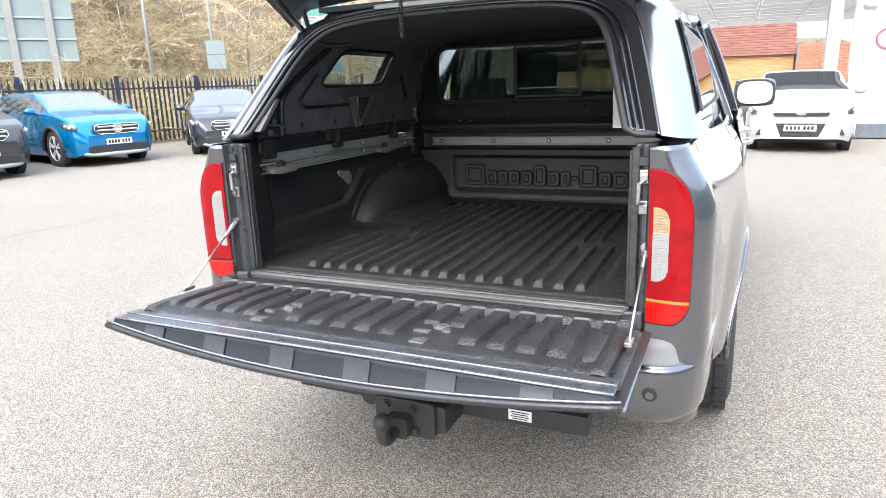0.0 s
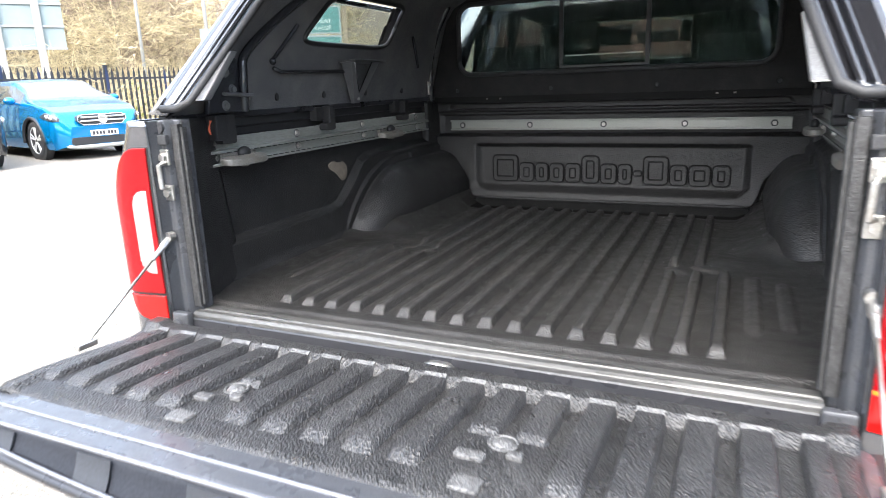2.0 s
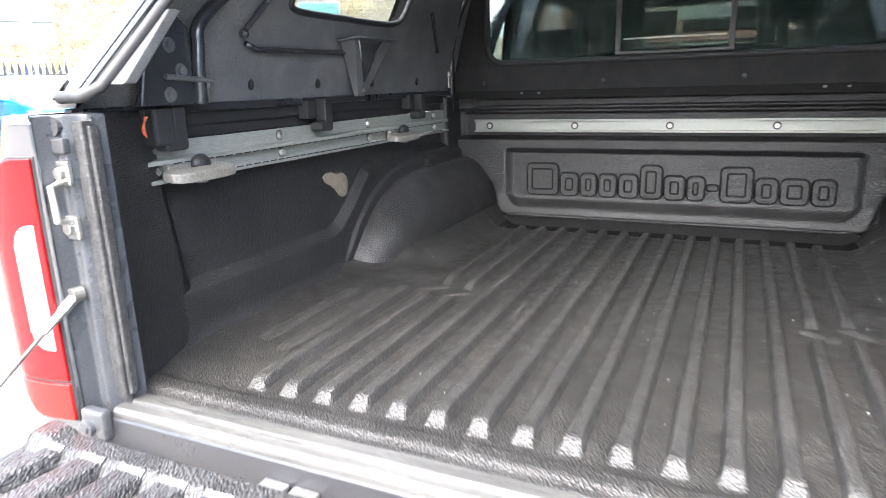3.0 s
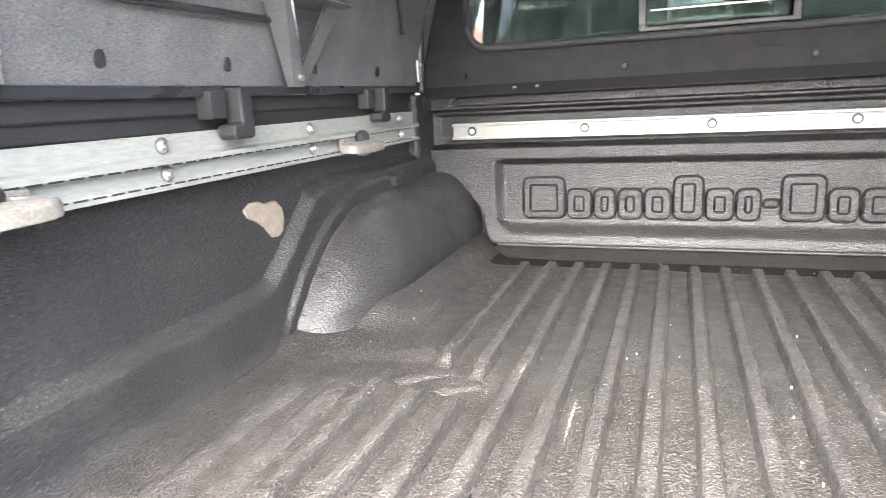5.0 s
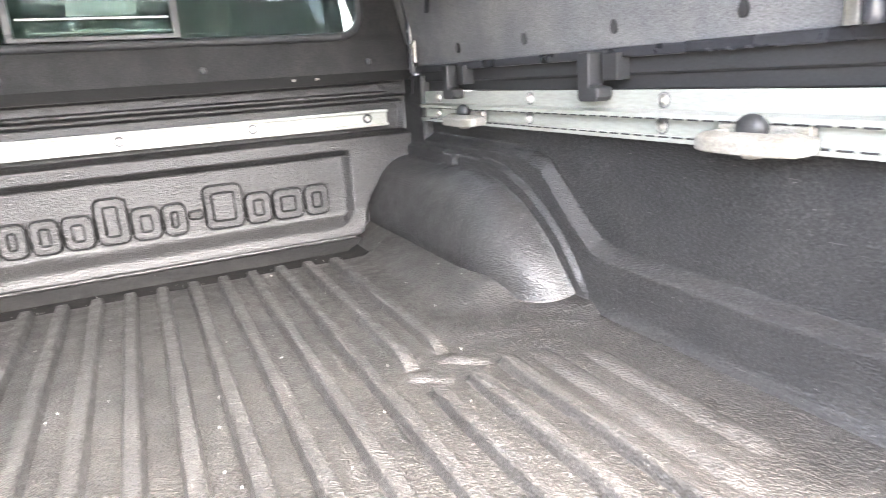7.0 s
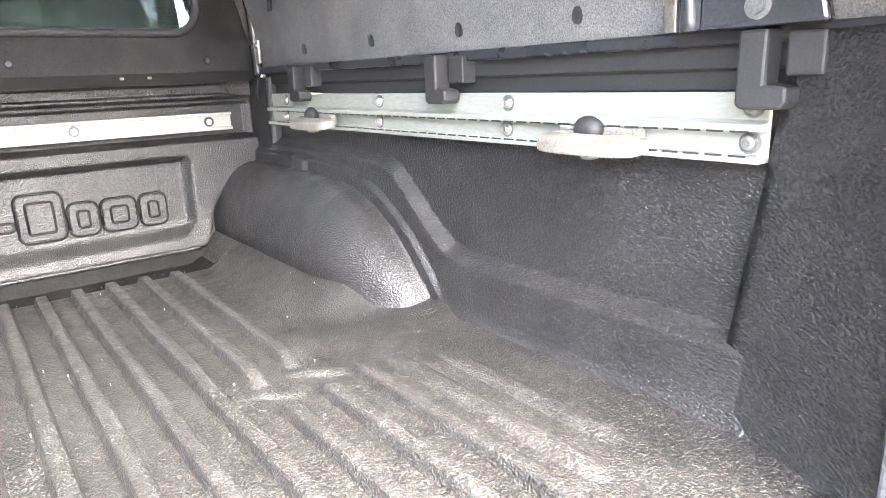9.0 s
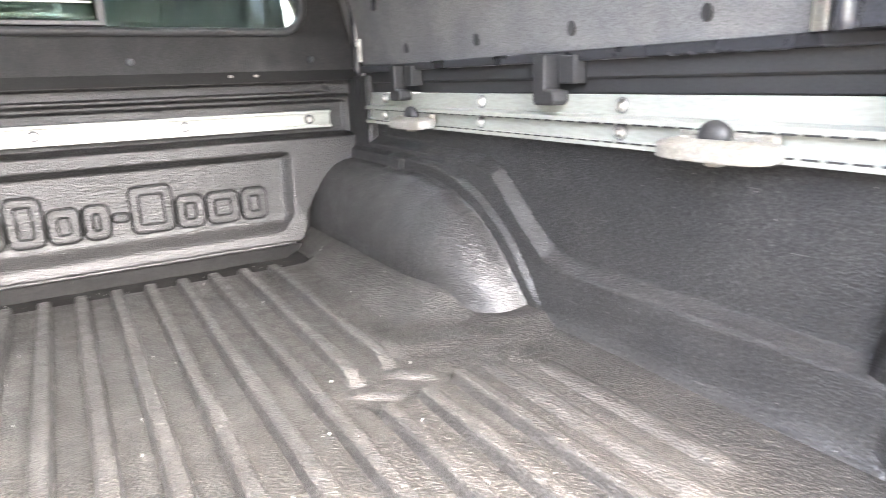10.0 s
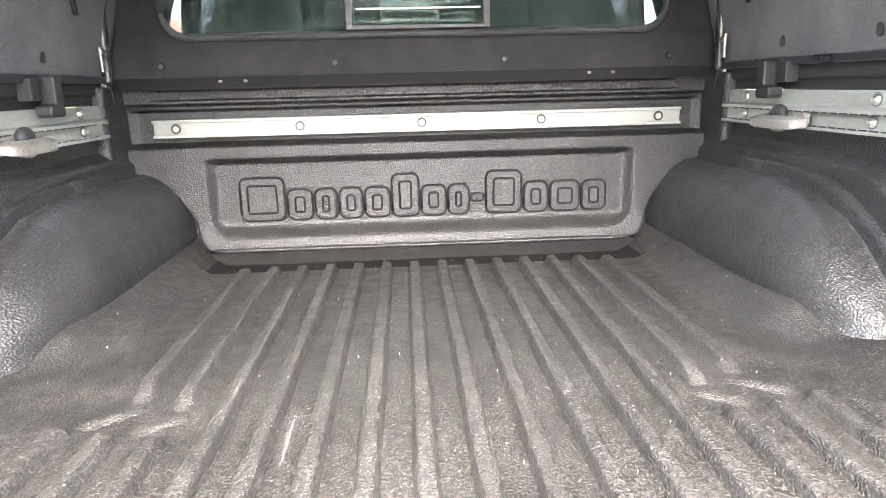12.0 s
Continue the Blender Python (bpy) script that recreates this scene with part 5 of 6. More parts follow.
    bm.faces.new(a4[::-1])
    bm.faces.new(b4)
    bmesh.ops.recalc_face_normals(bm, faces=bm.faces[:])
    part("edge_trim", bm, BRACKET, top, "grey edge trim", bevel=0.003)
    # window stays
    bm = bm_new()
    tube(bm, [v(0.375, 1.498, 0.01), v(0.47, 1.60, 0.012)], 0.0055)
    ball(bm, v(0.375, 1.498, 0.014), 0.010, 10, 7)
    part("window_stay", bm, POST, top)
    bm = bm_new()
    tube(bm, [v(1.30, 1.49, 0.01), v(1.20, 1.60, 0.012)], 0.0055)
    part("window_stay", bm, POST, top)
    bm = bm_new()
    tube(bm, [v(0.39, 1.480, 0.008), v(0.42, 1.470, 0.010), v(0.76, 1.472, 0.010)], 0.006)
    part("window_bar", bm, POST, top, smooth=True)
    # V-shaped bracket
    if s < 0:
        bm = bm_new()
        box(bm, (-0.682, 0.825, 1.504), (0.062, 0.215, 0.004), rot=(0, -6, 0))
        vb = part("bracket", bm, BRACKET, top, "grey folded steel bracket", bevel=0.001)
        # outer plate with a V cut into it, and its folded edge
        bm = bm_new()
        q = [(-0.672, 0.735, 1.500), (-0.672, 0.752, 1.502), (-0.703, 0.816, 1.402), (-0.674, 0.866, 1.502), (-0.674, 0.918, 1.502), (-0.718, 0.842, 1.366), (-0.718, 0.806, 1.366)]
        qs = [bm.verts.new(p) for p in q]
        for f in ((0, 1, 2, 6), (2, 3, 4, 5), (2, 5, 6)):
            bm.faces.new([qs[k] for k in f])
        part("bracket_plate", bm, BRACKET, vb, solid=0.003)
        bm = bm_new()
        qs = [bm.verts.new(p) for p in ((-0.712, 0.734, 1.502), (-0.670, 0.734, 1.502), (-0.714, 0.804, 1.366), (-0.726, 0.804, 1.366))]
        bm.faces.new(qs)
        part("bracket_flange", bm, BRACKET, vb, solid=0.003)
        bm = bm_new()
        tube(bm, [Vector(p) + Vector((0.002, 0, 0)) for p in q[1:4]], 0.0022, 6)
        part("folded_edge", bm, EDGE, vb, "bright folded edge", smooth=True)
        bm = bm_new()
        cyl(bm, (-0.716, 0.824, 1.380), (-0.706, 0.824, 1.380), 0.005, seg=8)
        part("bolt", bm, STEEL, vb)
    # punched holes in the lining
    for y in (0.42, 0.66, 0.92, 1.20):
        bm = bm_new()
        p = v(y, 1.40, -0.002)
        prism(bm, [(p[1] + 0.007 * math.cos(a), p[2] + 0.011 * math.sin(a)) for a in lin(0, math.tau, 13)[:-1]], "x", min(p[0], p[0] - s * 0.006), max(p[0], p[0] - s * 0.006))
        part("fixing_slot", bm, MATT, top)
    # module with wires below the lining
    if s < 0:
        bm = bm_new()
        box(bm, (-0.722, 0.150, 1.330), (0.036, 0.045, 0.065), bev=0.006)
        part("lock_motor", bm, MATT, top, "small black lock motor")
        bm = bm_new()
        for d in (0, 0.006, 0.012):
            tube(bm, arc([(-0.715 + d * 0.5, 0.118, 1.350), (-0.712, 0.112 - d * 0.4, 1.330), (-0.716, 0.118, 1.315)], 5), 0.0014, 5)
        part("wires", bm, ORANGE, top, "red and orange wires")

# front wall of the hardtop, with a three-pane sliding window
def front_keep(x, z):
    a = abs(x)
    if a > 0.610 or not 1.453 < z < 1.735:
        return True
    cx, cz = 0.550, 1.513
    if a > cx and z < cz:
        return math.hypot(a - cx, z - cz) > 0.06
    if a > cx and z > 1.675:
        return math.hypot(a - cx, z - 1.675) > 0.06
    return False


def front_width(z):
    return float(np.interp(z, [1.355, 1.46, 1.55, 1.67, 1.725, 1.765, 1.80], [0.752, 0.73, 0.708, 0.67, 0.632, 0.555, 0.42]))


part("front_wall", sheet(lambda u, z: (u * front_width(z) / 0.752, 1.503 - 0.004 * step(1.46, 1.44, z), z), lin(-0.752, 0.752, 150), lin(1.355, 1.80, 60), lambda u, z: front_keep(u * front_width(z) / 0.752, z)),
     FLOCK_SHADED, top, "lined front wall in the shaded tone", solid=0.006, smooth=True, off=-1)
loop = [(q[0], 1.497, q[1]) for q in rounded(-0.610, 1.453, 0.610, 1.735, 0.06, 8)]
bm = bm_new()
tube(bm, loop + [loop[0]], 0.010, 8)
part("window_gasket", bm, RUBBER, top, "black rubber gasket", smooth=True)
fw = part("front_window", prism(bm_new(), rounded(-0.610, 1.453, 0.610, 1.735, 0.06, 6), "y", 1.506, 1.510), GLASS_WET, top, "sliding front window")
fw.visible_shadow = False
for x in (-0.168, 0.165):
    bm = bm_new()
    box(bm, (x, 1.502, 1.60), (0.016, 0.012, 0.27), bev=0.002)
    part("window_divider", bm, SATIN, fw)
for z in (1.470, 1.725):
    bm = bm_new()
    box(bm, (0.0, 1.502, z), (0.32, 0.010, 0.010), bev=0.002)
    part("slide_track", bm, SATIN, fw)
bm = bm_new()
tube(bm, [(-0.15, 1.500, 1.512), (0.15, 1.500, 1.512)], 0.0025, 6)
part("slide_handle", bm, STEEL, fw)
for x in (-0.622, -0.207, 0.207, 0.622):
    bm = bm_new()
    cyl(bm, (x, 1.498, 1.389), (x, 1.494, 1.389), 0.0085, 0.006, seg=16)
    part("rivet", bm, PAD, top)
for x in (-0.485, -0.425, 0.42, 0.48):
    bm = bm_new()
    box(bm, (x, 1.493, 1.352), (0.009, 0.004, 0.006), bev=0.001)
    part("clip", bm, CAST, top)
# foam strip; the dark of the gap here is put into its colour
bm = bm_new()
prism(bm, [(1.50, 1.337), (1.545, 1.343), (1.545, 1.362), (1.495, 1.362)], "x", -0.75, 0.75)
part("foam_strip", bm, RECESS_SHADE, top, "foam strip, near-black as the gap's shade")
for s in (-1, 1):
    bm = bm_new()
    tube(bm, arc([(s * 0.742, 1.478, 1.41), (s * 0.745, 1.47, 1.37), (s * 0.74, 1.48, 1.33), (s * 0.742, 1.49, 1.29)], 5), 0.005, 8)
    part("cable_run", bm, RUBBER, top, smooth=True)

# raised rear door
HY, HZ = 0.40, 1.850
door = part("rear_door", sheet(lambda x, v: (x, HY - 0.80 * v - 0.06, HZ + 0.02 + 0.34 * v + 0.05 * math.sin(v * math.pi) - 0.04 * (x / 0.7) ** 2 - 0.05 * step(0.6, 0.7, abs(x))), lin(-0.69, 0.69, 30), lin(0, 1, 14)),
            SATIN, top, "raised dark rear door", smooth=True, solid=0.03)
bm = bm_new()
box(bm, (0.0, HY - 0.05, 1.823), (1.10, 0.05, 0.02), bev=0.005)
part("hinge_bar", bm, SATIN, door)
bm = bm_new()
box(bm, (-0.05, HY - 0.09, 1.812), (0.50, 0.012, 0.016), bev=0.003)
part("hinge_strip", bm, ALU, door, "pale hinge strip")
for s in (-1, 1):
    bm = bm_new()
    a, b = Vector((s * 0.61, 0.36, 1.715)), Vector((s * 0.60, -0.22, 2.10))
    tube(bm, [a, a.lerp(b, 0.55)], 0.011, 10)
    tube(bm, [a.lerp(b, 0.5), b], 0.005, 8)
    ball(bm, a, 0.014, 10, 7)
    part("gas_strut", bm, SATIN, top, "black gas strut", smooth=True)
    bm = bm_new()
    pts = arc([(s * 0.60, 0.30, 1.83), (s * 0.60, 0.33, 1.76), (s * 0.585, 0.36, 1.715), (s * 0.54, 0.40, 1.70), (s * 0.48, 0.45, 1.705)], 8)
    if s < 0:
        tube(bm, pts, 0.009, 8)
        part("wiring_sleeve", bm, MATT, top, "grey corrugated sleeve", smooth=True)
bm = bm_new()
pts = []
for k in range(120):
    t = k / 119
    pts.append((-0.085 + 0.006 * math.cos(k * 0.9), 0.10 + 0.006 * math.sin(k * 0.9), 1.80 - 0.115 * t))
tube(bm, pts, 0.0022, 5)
part("coiled_lead", bm, MATT, top, "hanging coiled lead", smooth=True)


# ---- yard and surroundings ----
def asphalt():
    m = mat("gravelly tarmac", (0.34, 0.305, 0.258), 0.85, stain=0.5, stain_scale=0.35, stain_col=(0.39, 0.35, 0.29), grain=0.0)
    nt = m.node_tree
    b = nt.nodes["Principled BSDF"]
    N, L = nt.nodes.new, nt.links.new
    tc = N("ShaderNodeTexCoord")
    src = b.inputs["Base Color"].links[0].from_socket
    v = N("ShaderNodeTexVoronoi")
    v.inputs["Scale"].default_value = 150
    L(tc.outputs["Object"], v.inputs["Vector"])
    r = N("ShaderNodeMapRange")
    r.inputs["From Max"].default_value = 0.62
    r.inputs["To Min"].default_value, r.inputs["To Max"].default_value = 1.25, 0.50
    L(v.outputs["Distance"], r.inputs["Value"])
    c = N("ShaderNodeSeparateColor")
    L(v.outputs["Color"], c.inputs[0])
    r2 = N("ShaderNodeMapRange")
    r2.inputs["To Min"].default_value, r2.inputs["To Max"].default_value = 0.55, 1.42
    L(c.outputs[0], r2.inputs["Value"])
    mu = N("ShaderNodeMath")
    mu.operation = "MULTIPLY"
    L(r.outputs[0], mu.inputs[0])
    L(r2.outputs[0], mu.inputs[1])
    x = N("ShaderNodeVectorMath")
    x.operation = "SCALE"
    L(src, x.inputs[0])
    L(mu.outputs[0], x.inputs["Scale"])
    L(x.outputs[0], b.inputs["Base Color"])
    p = N("ShaderNodeBump")
    p.inputs["Strength"].default_value, p.inputs["Distance"].default_value = 0.8, 0.006
    p.invert = True
    L(v.outputs["Distance"], p.inputs["Height"])
    L(p.outputs[0], b.inputs["Normal"])
    return m


ASPHALT = asphalt()
ground = tagged(part("ground", sheet(lambda x, y: (x, y, 0.0), lin(-400, 400, 21), lin(-400, 400, 21)), ASPHALT), "pale gravelly tarmac yard", "ground", kind="structure")

# a sealed joint across the tarmac
SEAM = mat("dark tarmac joint", (0.16, 0.145, 0.125), 0.9, grain=0.6, grain_scale=60, stain=0.6, stain_scale=9, stain_col=(0.28, 0.25, 0.21))
tagged(part("tarmac_joint", sheet(lambda u, v: (-6.3 + 0.135 * u + 0.02 * noise.noise((u * 2, 0, 3)) + (0.010 + 0.006 * noise.noise((u * 7, 1, 0))) * v, u, 0.004), lin(-2.0, 9.0, 120), [-1, 1]), SEAM),
       "thin dark joint line in the tarmac", "joint", kind="structure")
WHITE = mat("white render", (0.62, 0.62, 0.61), 0.7, stain=0.3, stain_scale=1.2, stain_col=(0.52, 0.51, 0.49), grain=0.04, grain_scale=80, bump=0.15, bump_scale=60)
WHITE_PANEL = mat("white soffit panel", (0.78, 0.78, 0.77), 0.5, stain=0.25, stain_scale=0.8, stain_col=(0.68, 0.68, 0.67), grain=0.03)
# thin panels of milky plastic let daylight through
pn = WHITE_PANEL.node_tree
pt, px = pn.nodes.new("ShaderNodeBsdfTranslucent"), pn.nodes.new("ShaderNodeMixShader")
pt.inputs["Color"].default_value = (0.80, 0.80, 0.79, 1)
px.inputs[0].default_value = 0.3
pn.links.new(pn.nodes["Principled BSDF"].outputs[0], px.inputs[1])
pn.links.new(pt.outputs[0], px.inputs[2])
pn.links.new(px.outputs[0], pn.nodes["Material Output"].inputs["Surface"])
PLINTH = mat("blue grey plinth paint", (0.10, 0.115, 0.14), 0.6, stain=0.5, stain_scale=5, grain=0.2, grain_scale=60)
BRICK_RED = mat("red roof tile", (0.17, 0.068, 0.05), 0.8, island=0.3, grain=0.25, grain_scale=30)
BRICK_BUFF = mat("buff brick", (0.38, 0.22, 0.09), 0.85, island=0.3, grain=0.2, grain_scale=30)
BRICK_ORANGE = mat("orange brick", (0.32, 0.14, 0.08), 0.85, island=0.3, grain=0.2, grain_scale=30)
MORTAR = mat("mortar", (0.45, 0.40, 0.34), 0.9, grain=0.2, grain_scale=40)
FENCE_BLACK = mat("black fence paint", (0.02, 0.022, 0.028), 0.45, grain=0.3, grain_scale=60, stain=0.3, stain_scale=3, stain_col=(0.05, 0.045, 0.045))
FENCE_BLUE = mat("blue fence paint", (0.012, 0.022, 0.065), 0.45, grain=0.3, grain_scale=60, stain=0.3, stain_scale=3, stain_col=(0.03, 0.045, 0.12))
GALV = mat("galvanised steel", (0.36, 0.37, 0.365), 0.5, metal=0.4, stain=0.4, stain_scale=3, stain_col=(0.28, 0.29, 0.285), grain=0.1)
SIGN_BACK = mat("pale green grey sign back", (0.22, 0.265, 0.262), 0.5, metal=0.2, stain=0.3, stain_scale=1.5, stain_col=(0.33, 0.37, 0.36), grain=0.05)
CREAM = mat("cream painted pole", (0.25, 0.245, 0.23), 0.5, grain=0.1, stain=0.3, stain_scale=4)
BARK = mat("tan bark", (0.24, 0.20, 0.14), 0.9, island=0.45, grain=0.3, grain_scale=20)
TWIG = mat("straw coloured twigs", (0.54, 0.455, 0.28), 0.9, island=0.5, grain=0.2, grain_scale=20)
TWIG_DARK = mat("grey brown twigs", (0.22, 0.17, 0.13), 0.9, island=0.5, grain=0.2, grain_scale=20)
LEAF = mat("yellow green leaves", (0.27, 0.31, 0.07), 0.7, island=0.6)
EVERGREEN = mat("dark evergreen leaves", (0.035, 0.07, 0.03), 0.6, island=0.6)
TEAL = mat("teal placard", (0.085, 0.22, 0.20), 0.5, stain=0.2, stain_scale=2, grain=0.04)
PLATE_Y = mat("plate", (0.8, 0.8, 0.76), 0.35, grain=0.03)
INK = mat("dark print", (0.03, 0.03, 0.035), 0.5, grain=0.1)
RED_INK = mat("red print", (0.7, 0.05, 0.12), 0.5, grain=0.05)
BLUE_PAINT = mat("bright blue metallic paint", (0.004, 0.20, 0.47), 0.18, metal=0.6, coat=1.0, grain=0.1, grain_scale=1500)
WHITE_PAINT = mat("white car paint", (0.36, 0.365, 0.375), 0.3, coat=0.6, grain=0.02, stain=0.1, stain_scale=2)
BLACK_PAINT = mat("black car paint", (0.02, 0.021, 0.023), 0.2, coat=1.0, grain=0.1)
GREY_PAINT = mat("dark grey car paint", (0.045, 0.049, 0.056), 0.25, metal=0.6, coat=1.0, grain=0.1)
# darker copy of the car glass: shade under the forecourt roof put into it
CAR_GLASS_DARK = mat("shaded car glass", (0.02, 0.022, 0.025), 0.05, spec=0.3, stain=0.2, stain_scale=2)
CAR_GLASS = mat("dark car glass", (0.05, 0.06, 0.065), 0.03, coat=1.0, spec=1.0, stain=0.2, stain_scale=2)
ALLOY = mat("bright silver wheel paint", (0.62, 0.62, 0.61), 0.3, metal=0.5, grain=0.05, stain=0.2, stain_scale=20, coat=0.3)
HEADLAMP = mat("headlamp glass", (0.12, 0.125, 0.14), 0.08, metal=0.6, coat=1.0, grain=0.3, grain_scale=40)


# ---- cars ----
def car(name, label, paint, m, L=4.4, W=1.80, H=1.49, hood=0.98, wheel_r=0.335, grille="bar", clad=False, base=0.20, glass=None):
    """A parked car: x ahead, y to its left, z up; x = 0 at the front axle."""
    c = thing(name, label, "car", m, group="parked cars")
    fo, wb = 0.88, L * 0.61
    front, rear = fo, fo - L
    hw = W / 2
    roofA, roofB = -0.95, -0.95 - (L - 2.6)   # roof from, to
    scr, tail = -0.12, rear + 0.12

    def topz(x):
        pts = [(rear, hood * 0.98), (rear + 0.08, hood), (tail + 0.05, hood + 0.08), (roofB - 0.15, H - 0.05), (roofB + 0.35, H - 0.005), (roofA - 0.2, H), (roofA + 0.05, H - 0.04), (scr, hood + 0.07), (scr + 0.15, hood + 0.025),
               (0.45, hood - 0.06), (0.72, hood - 0.17), (front - 0.03, hood - 0.34), (front, hood - 0.42)]
        return float(np.interp(x, [p[0] for p in pts], [p[1] for p in pts]))

    def halfw(x):
        return hw * float(np.interp(x, [rear, rear + 0.12, rear + 0.7, -0.5, 0.35, 0.68, front - 0.08, front], [0.78, 0.90, 0.99, 1.0, 0.98, 0.92, 0.80, 0.66]))

    belt = hood - 0.03

    def sect(x, v):
        """v from 0 at the sill to 1 at the middle of the top."""
        t, w = topz(x), halfw(x)
        cab = step(0.03, 0.3, t - belt - 0.03)
        b = min(belt, t - 0.05)
        z0 = base + 0.06 * step(front - 0.25, front, x) + 0.08 * step(rear + 0.3, rear, x)
        pts = [(0.95, z0), (1.0, z0 + 0.16), (1.01, z0 + (b - z0) * 0.55), (0.985, z0 + (b - z0) * 0.80), (0.965, b), (0.95 - 0.05 * cab, b + (t - b) * 0.35), (0.93 - 0.17 * cab, b + (t - b) * 0.86),
               (0.80 - 0.15 * cab, b + (t - b) * 0.975), (0.45, t), (0.0, t + 0.012)]
        q = along(pts, v)
        return (w * q.x, q.y)

    xs = lin(rear, front, 84)
    vs = lin(0, 1, 46)

    def is_glass(x, v):
        t = topz(x)
        if t - belt < 0.12:
            return False
        k = v * 9
        side = 4.15 < k < 5.85
        if side and scr - 0.25 > x > tail + 0.55 and abs(x - (roofA - 0.75)) > 0.05:
            return t - belt > 0.25
        front_glass = scr - 0.03 > x > roofA + 0.03 and k > 6.35
        back_glass = tail + 0.12 < x < roofB - 0.12 and k > 6.35
        return front_glass or back_glass

    def arch(x, v):
        y, z = sect(x, v)
        return min(math.hypot(x, z - wheel_r), math.hypot(x + wb, z - wheel_r)) < wheel_r + 0.045 and v < 0.5

    for s in (-1, 1):
        f = lambda x, v: (x, s * sect(x, v)[0], sect(x, v)[1])
        part("body", sheet(f, xs, vs, lambda x, v: not is_glass(x, v) and not arch(x, v)), paint, c, smooth=True)
        part("nose", sheet(lambda t, v: (front + 0.035 * (1 - t * t), s * sect(front, v)[0] * t, sect(front, v)[1]), lin(0, 1, 10), vs), paint, c, smooth=True)
        part("tail", sheet(lambda t, v: (rear - 0.03 * (1 - t * t), s * sect(rear, v)[0] * t, sect(rear, v)[1]), lin(0, 1, 8), vs), paint, c, smooth=True)
        part("glazing", sheet(f, xs, vs, is_glass), glass or CAR_GLASS, c, "dark glass", smooth=True)
        # arches
        for xw in (0.0, -wb):
            bm = bm_new()
            pts = []
            for a in lin(radians(-8), radians(188), 24):
                x, z = xw + (wheel_r + 0.05) * math.cos(a), wheel_r + (wheel_r + 0.05) * math.sin(a)
                pts.append((x, s * (halfw(x) * 1.0 + 0.004), z))
            tube(bm, pts, 0.035 if clad else 0.022, 6)
            part("arch_trim", bm, MATT if clad else paint, c, smooth=True)
            bm = bm_new()
            cyl(bm, (xw, s * (hw * 0.985 - 0.16), wheel_r), (xw, s * (hw * 0.985 - 0.03), wheel_r), wheel_r + 0.055, seg=30)
            part("wheel_well", bm, MATT, c)
        # wheels: built along x, turned to stand across the car
        for xw in (0.0, -wb):
            hub = part("wheel", bm_wheel(wheel_r, 0.215), RUBBER, c, "black tyre", smooth=True)
            hub.location = (xw, s * (hw - 0.13), wheel_r)
            hub.rotation_euler = (0, 0, radians(90 if s > 0 else -90))
            part("rim", bm_rim(wheel_r * 0.70, 0.215), ALLOY, hub, "silver alloy rim")
        # lamps, mirrors
        bm = bm_new()
        # the lamp follows the wing, a swept almond rising towards the rear
        def lamp_pt(t, v, off):
            x = front - 0.10 - 0.42 * t
            zl = hood - 0.345 + 0.02 * (1 - t) + 0.10 * t ** 1.5
            zh = hood - 0.265 + 0.175 * t ** 0.7
            z = zl + (zh - zl) * v * (1 - t ** 4)
            lo, hi = 0.0, 0.8
            for _ in range(16):
                mid = (lo + hi) / 2
                lo, hi = (mid, hi) if sect(x, mid)[1] < z else (lo, mid)
            y = sect(x, lo)[0]
            return (x + off * 0.6, s * (y + off * 0.7), z)
        light = part("headlight", sheet(lambda t, v: lamp_pt(t, v, 0.012), lin(0, 1, 14), lin(0, 1, 6)), HEADLAMP, c, "clear headlight", smooth=True, solid=0.004)
        for tq in (0.26, 0.52):
            bm = bm_new()
            ball(bm, lamp_pt(tq, 0.48, 0.014), 0.038, 14, 9)
            part("projector", bm, CHROME, light, smooth=True)
        bm = bm_new()
        ball(bm, (front - 0.17, s * hw * 0.66, base + 0.22), (0.07, 0.07, 0.05), 14, 9)
        part("fog_lamp", bm, HEADLAMP if grille != "bar" else MATT, c, smooth=True)
        bm = bm_new()
        ball(bm, (scr - 0.42, s * (hw + 0.10), belt + 0.09), (0.075, 0.11, 0.075), 14, 9)
        tube(bm, [(scr - 0.42, s * hw * 0.93, belt + 0.02), (scr - 0.42, s * (hw + 0.06), belt + 0.06)], 0.025)
        part("door_mirror", bm, paint, c, smooth=True)
        bm = bm_new()
        for xd in (roofA - 0.62, roofA - 1.45):
            tube(bm, [(xd, s * hw * 1.005, belt - 0.12), (xd - 0.18, s * hw * 1.005, belt - 0.12)], 0.014, 6)
        part("door_handle", bm, paint, c, smooth=True)
        bm = bm_new()
        box(bm, (rear + 0.10, s * hw * 0.78, hood - 0.14), (0.12, 0.30, 0.13), bev=0.03)
        part("tail_light", bm, RED, c)
    # nose
    gz = hood - 0.30
    fx = front + 0.035
    if grille == "bar":
        o = [(-0.36, gz - 0.105), (0.36, gz - 0.105), (0.455, gz - 0.02), (0.44, gz + 0.055), (0.36, gz + 0.085), (-0.36, gz + 0.085), (-0.44, gz + 0.055), (-0.455, gz - 0.02)]
    else:
        o = [(-0.30, base + 0.10), (0.30, base + 0.10), (0.40, base + 0.34), (-0.40, base + 0.34)]
    bm = bm_new()
    prism(bm, o, "x", front - 0.12, fx + 0.006)
    g = part("grille", bm, MATT, c, "black front grille", bevel=0.006)
    if grille == "bar":
        for dz in (0.038, -0.030):
            part("grille_bar", box(bm_new(), (fx + 0.012, 0, gz + dz), (0.03, 0.82, 0.034), bev=0.010), CHROME, g)
        bm = bm_new()
        tube(bm, [(fx + 0.004, y, z) for y, z in o + o[:1]], 0.009, 6)
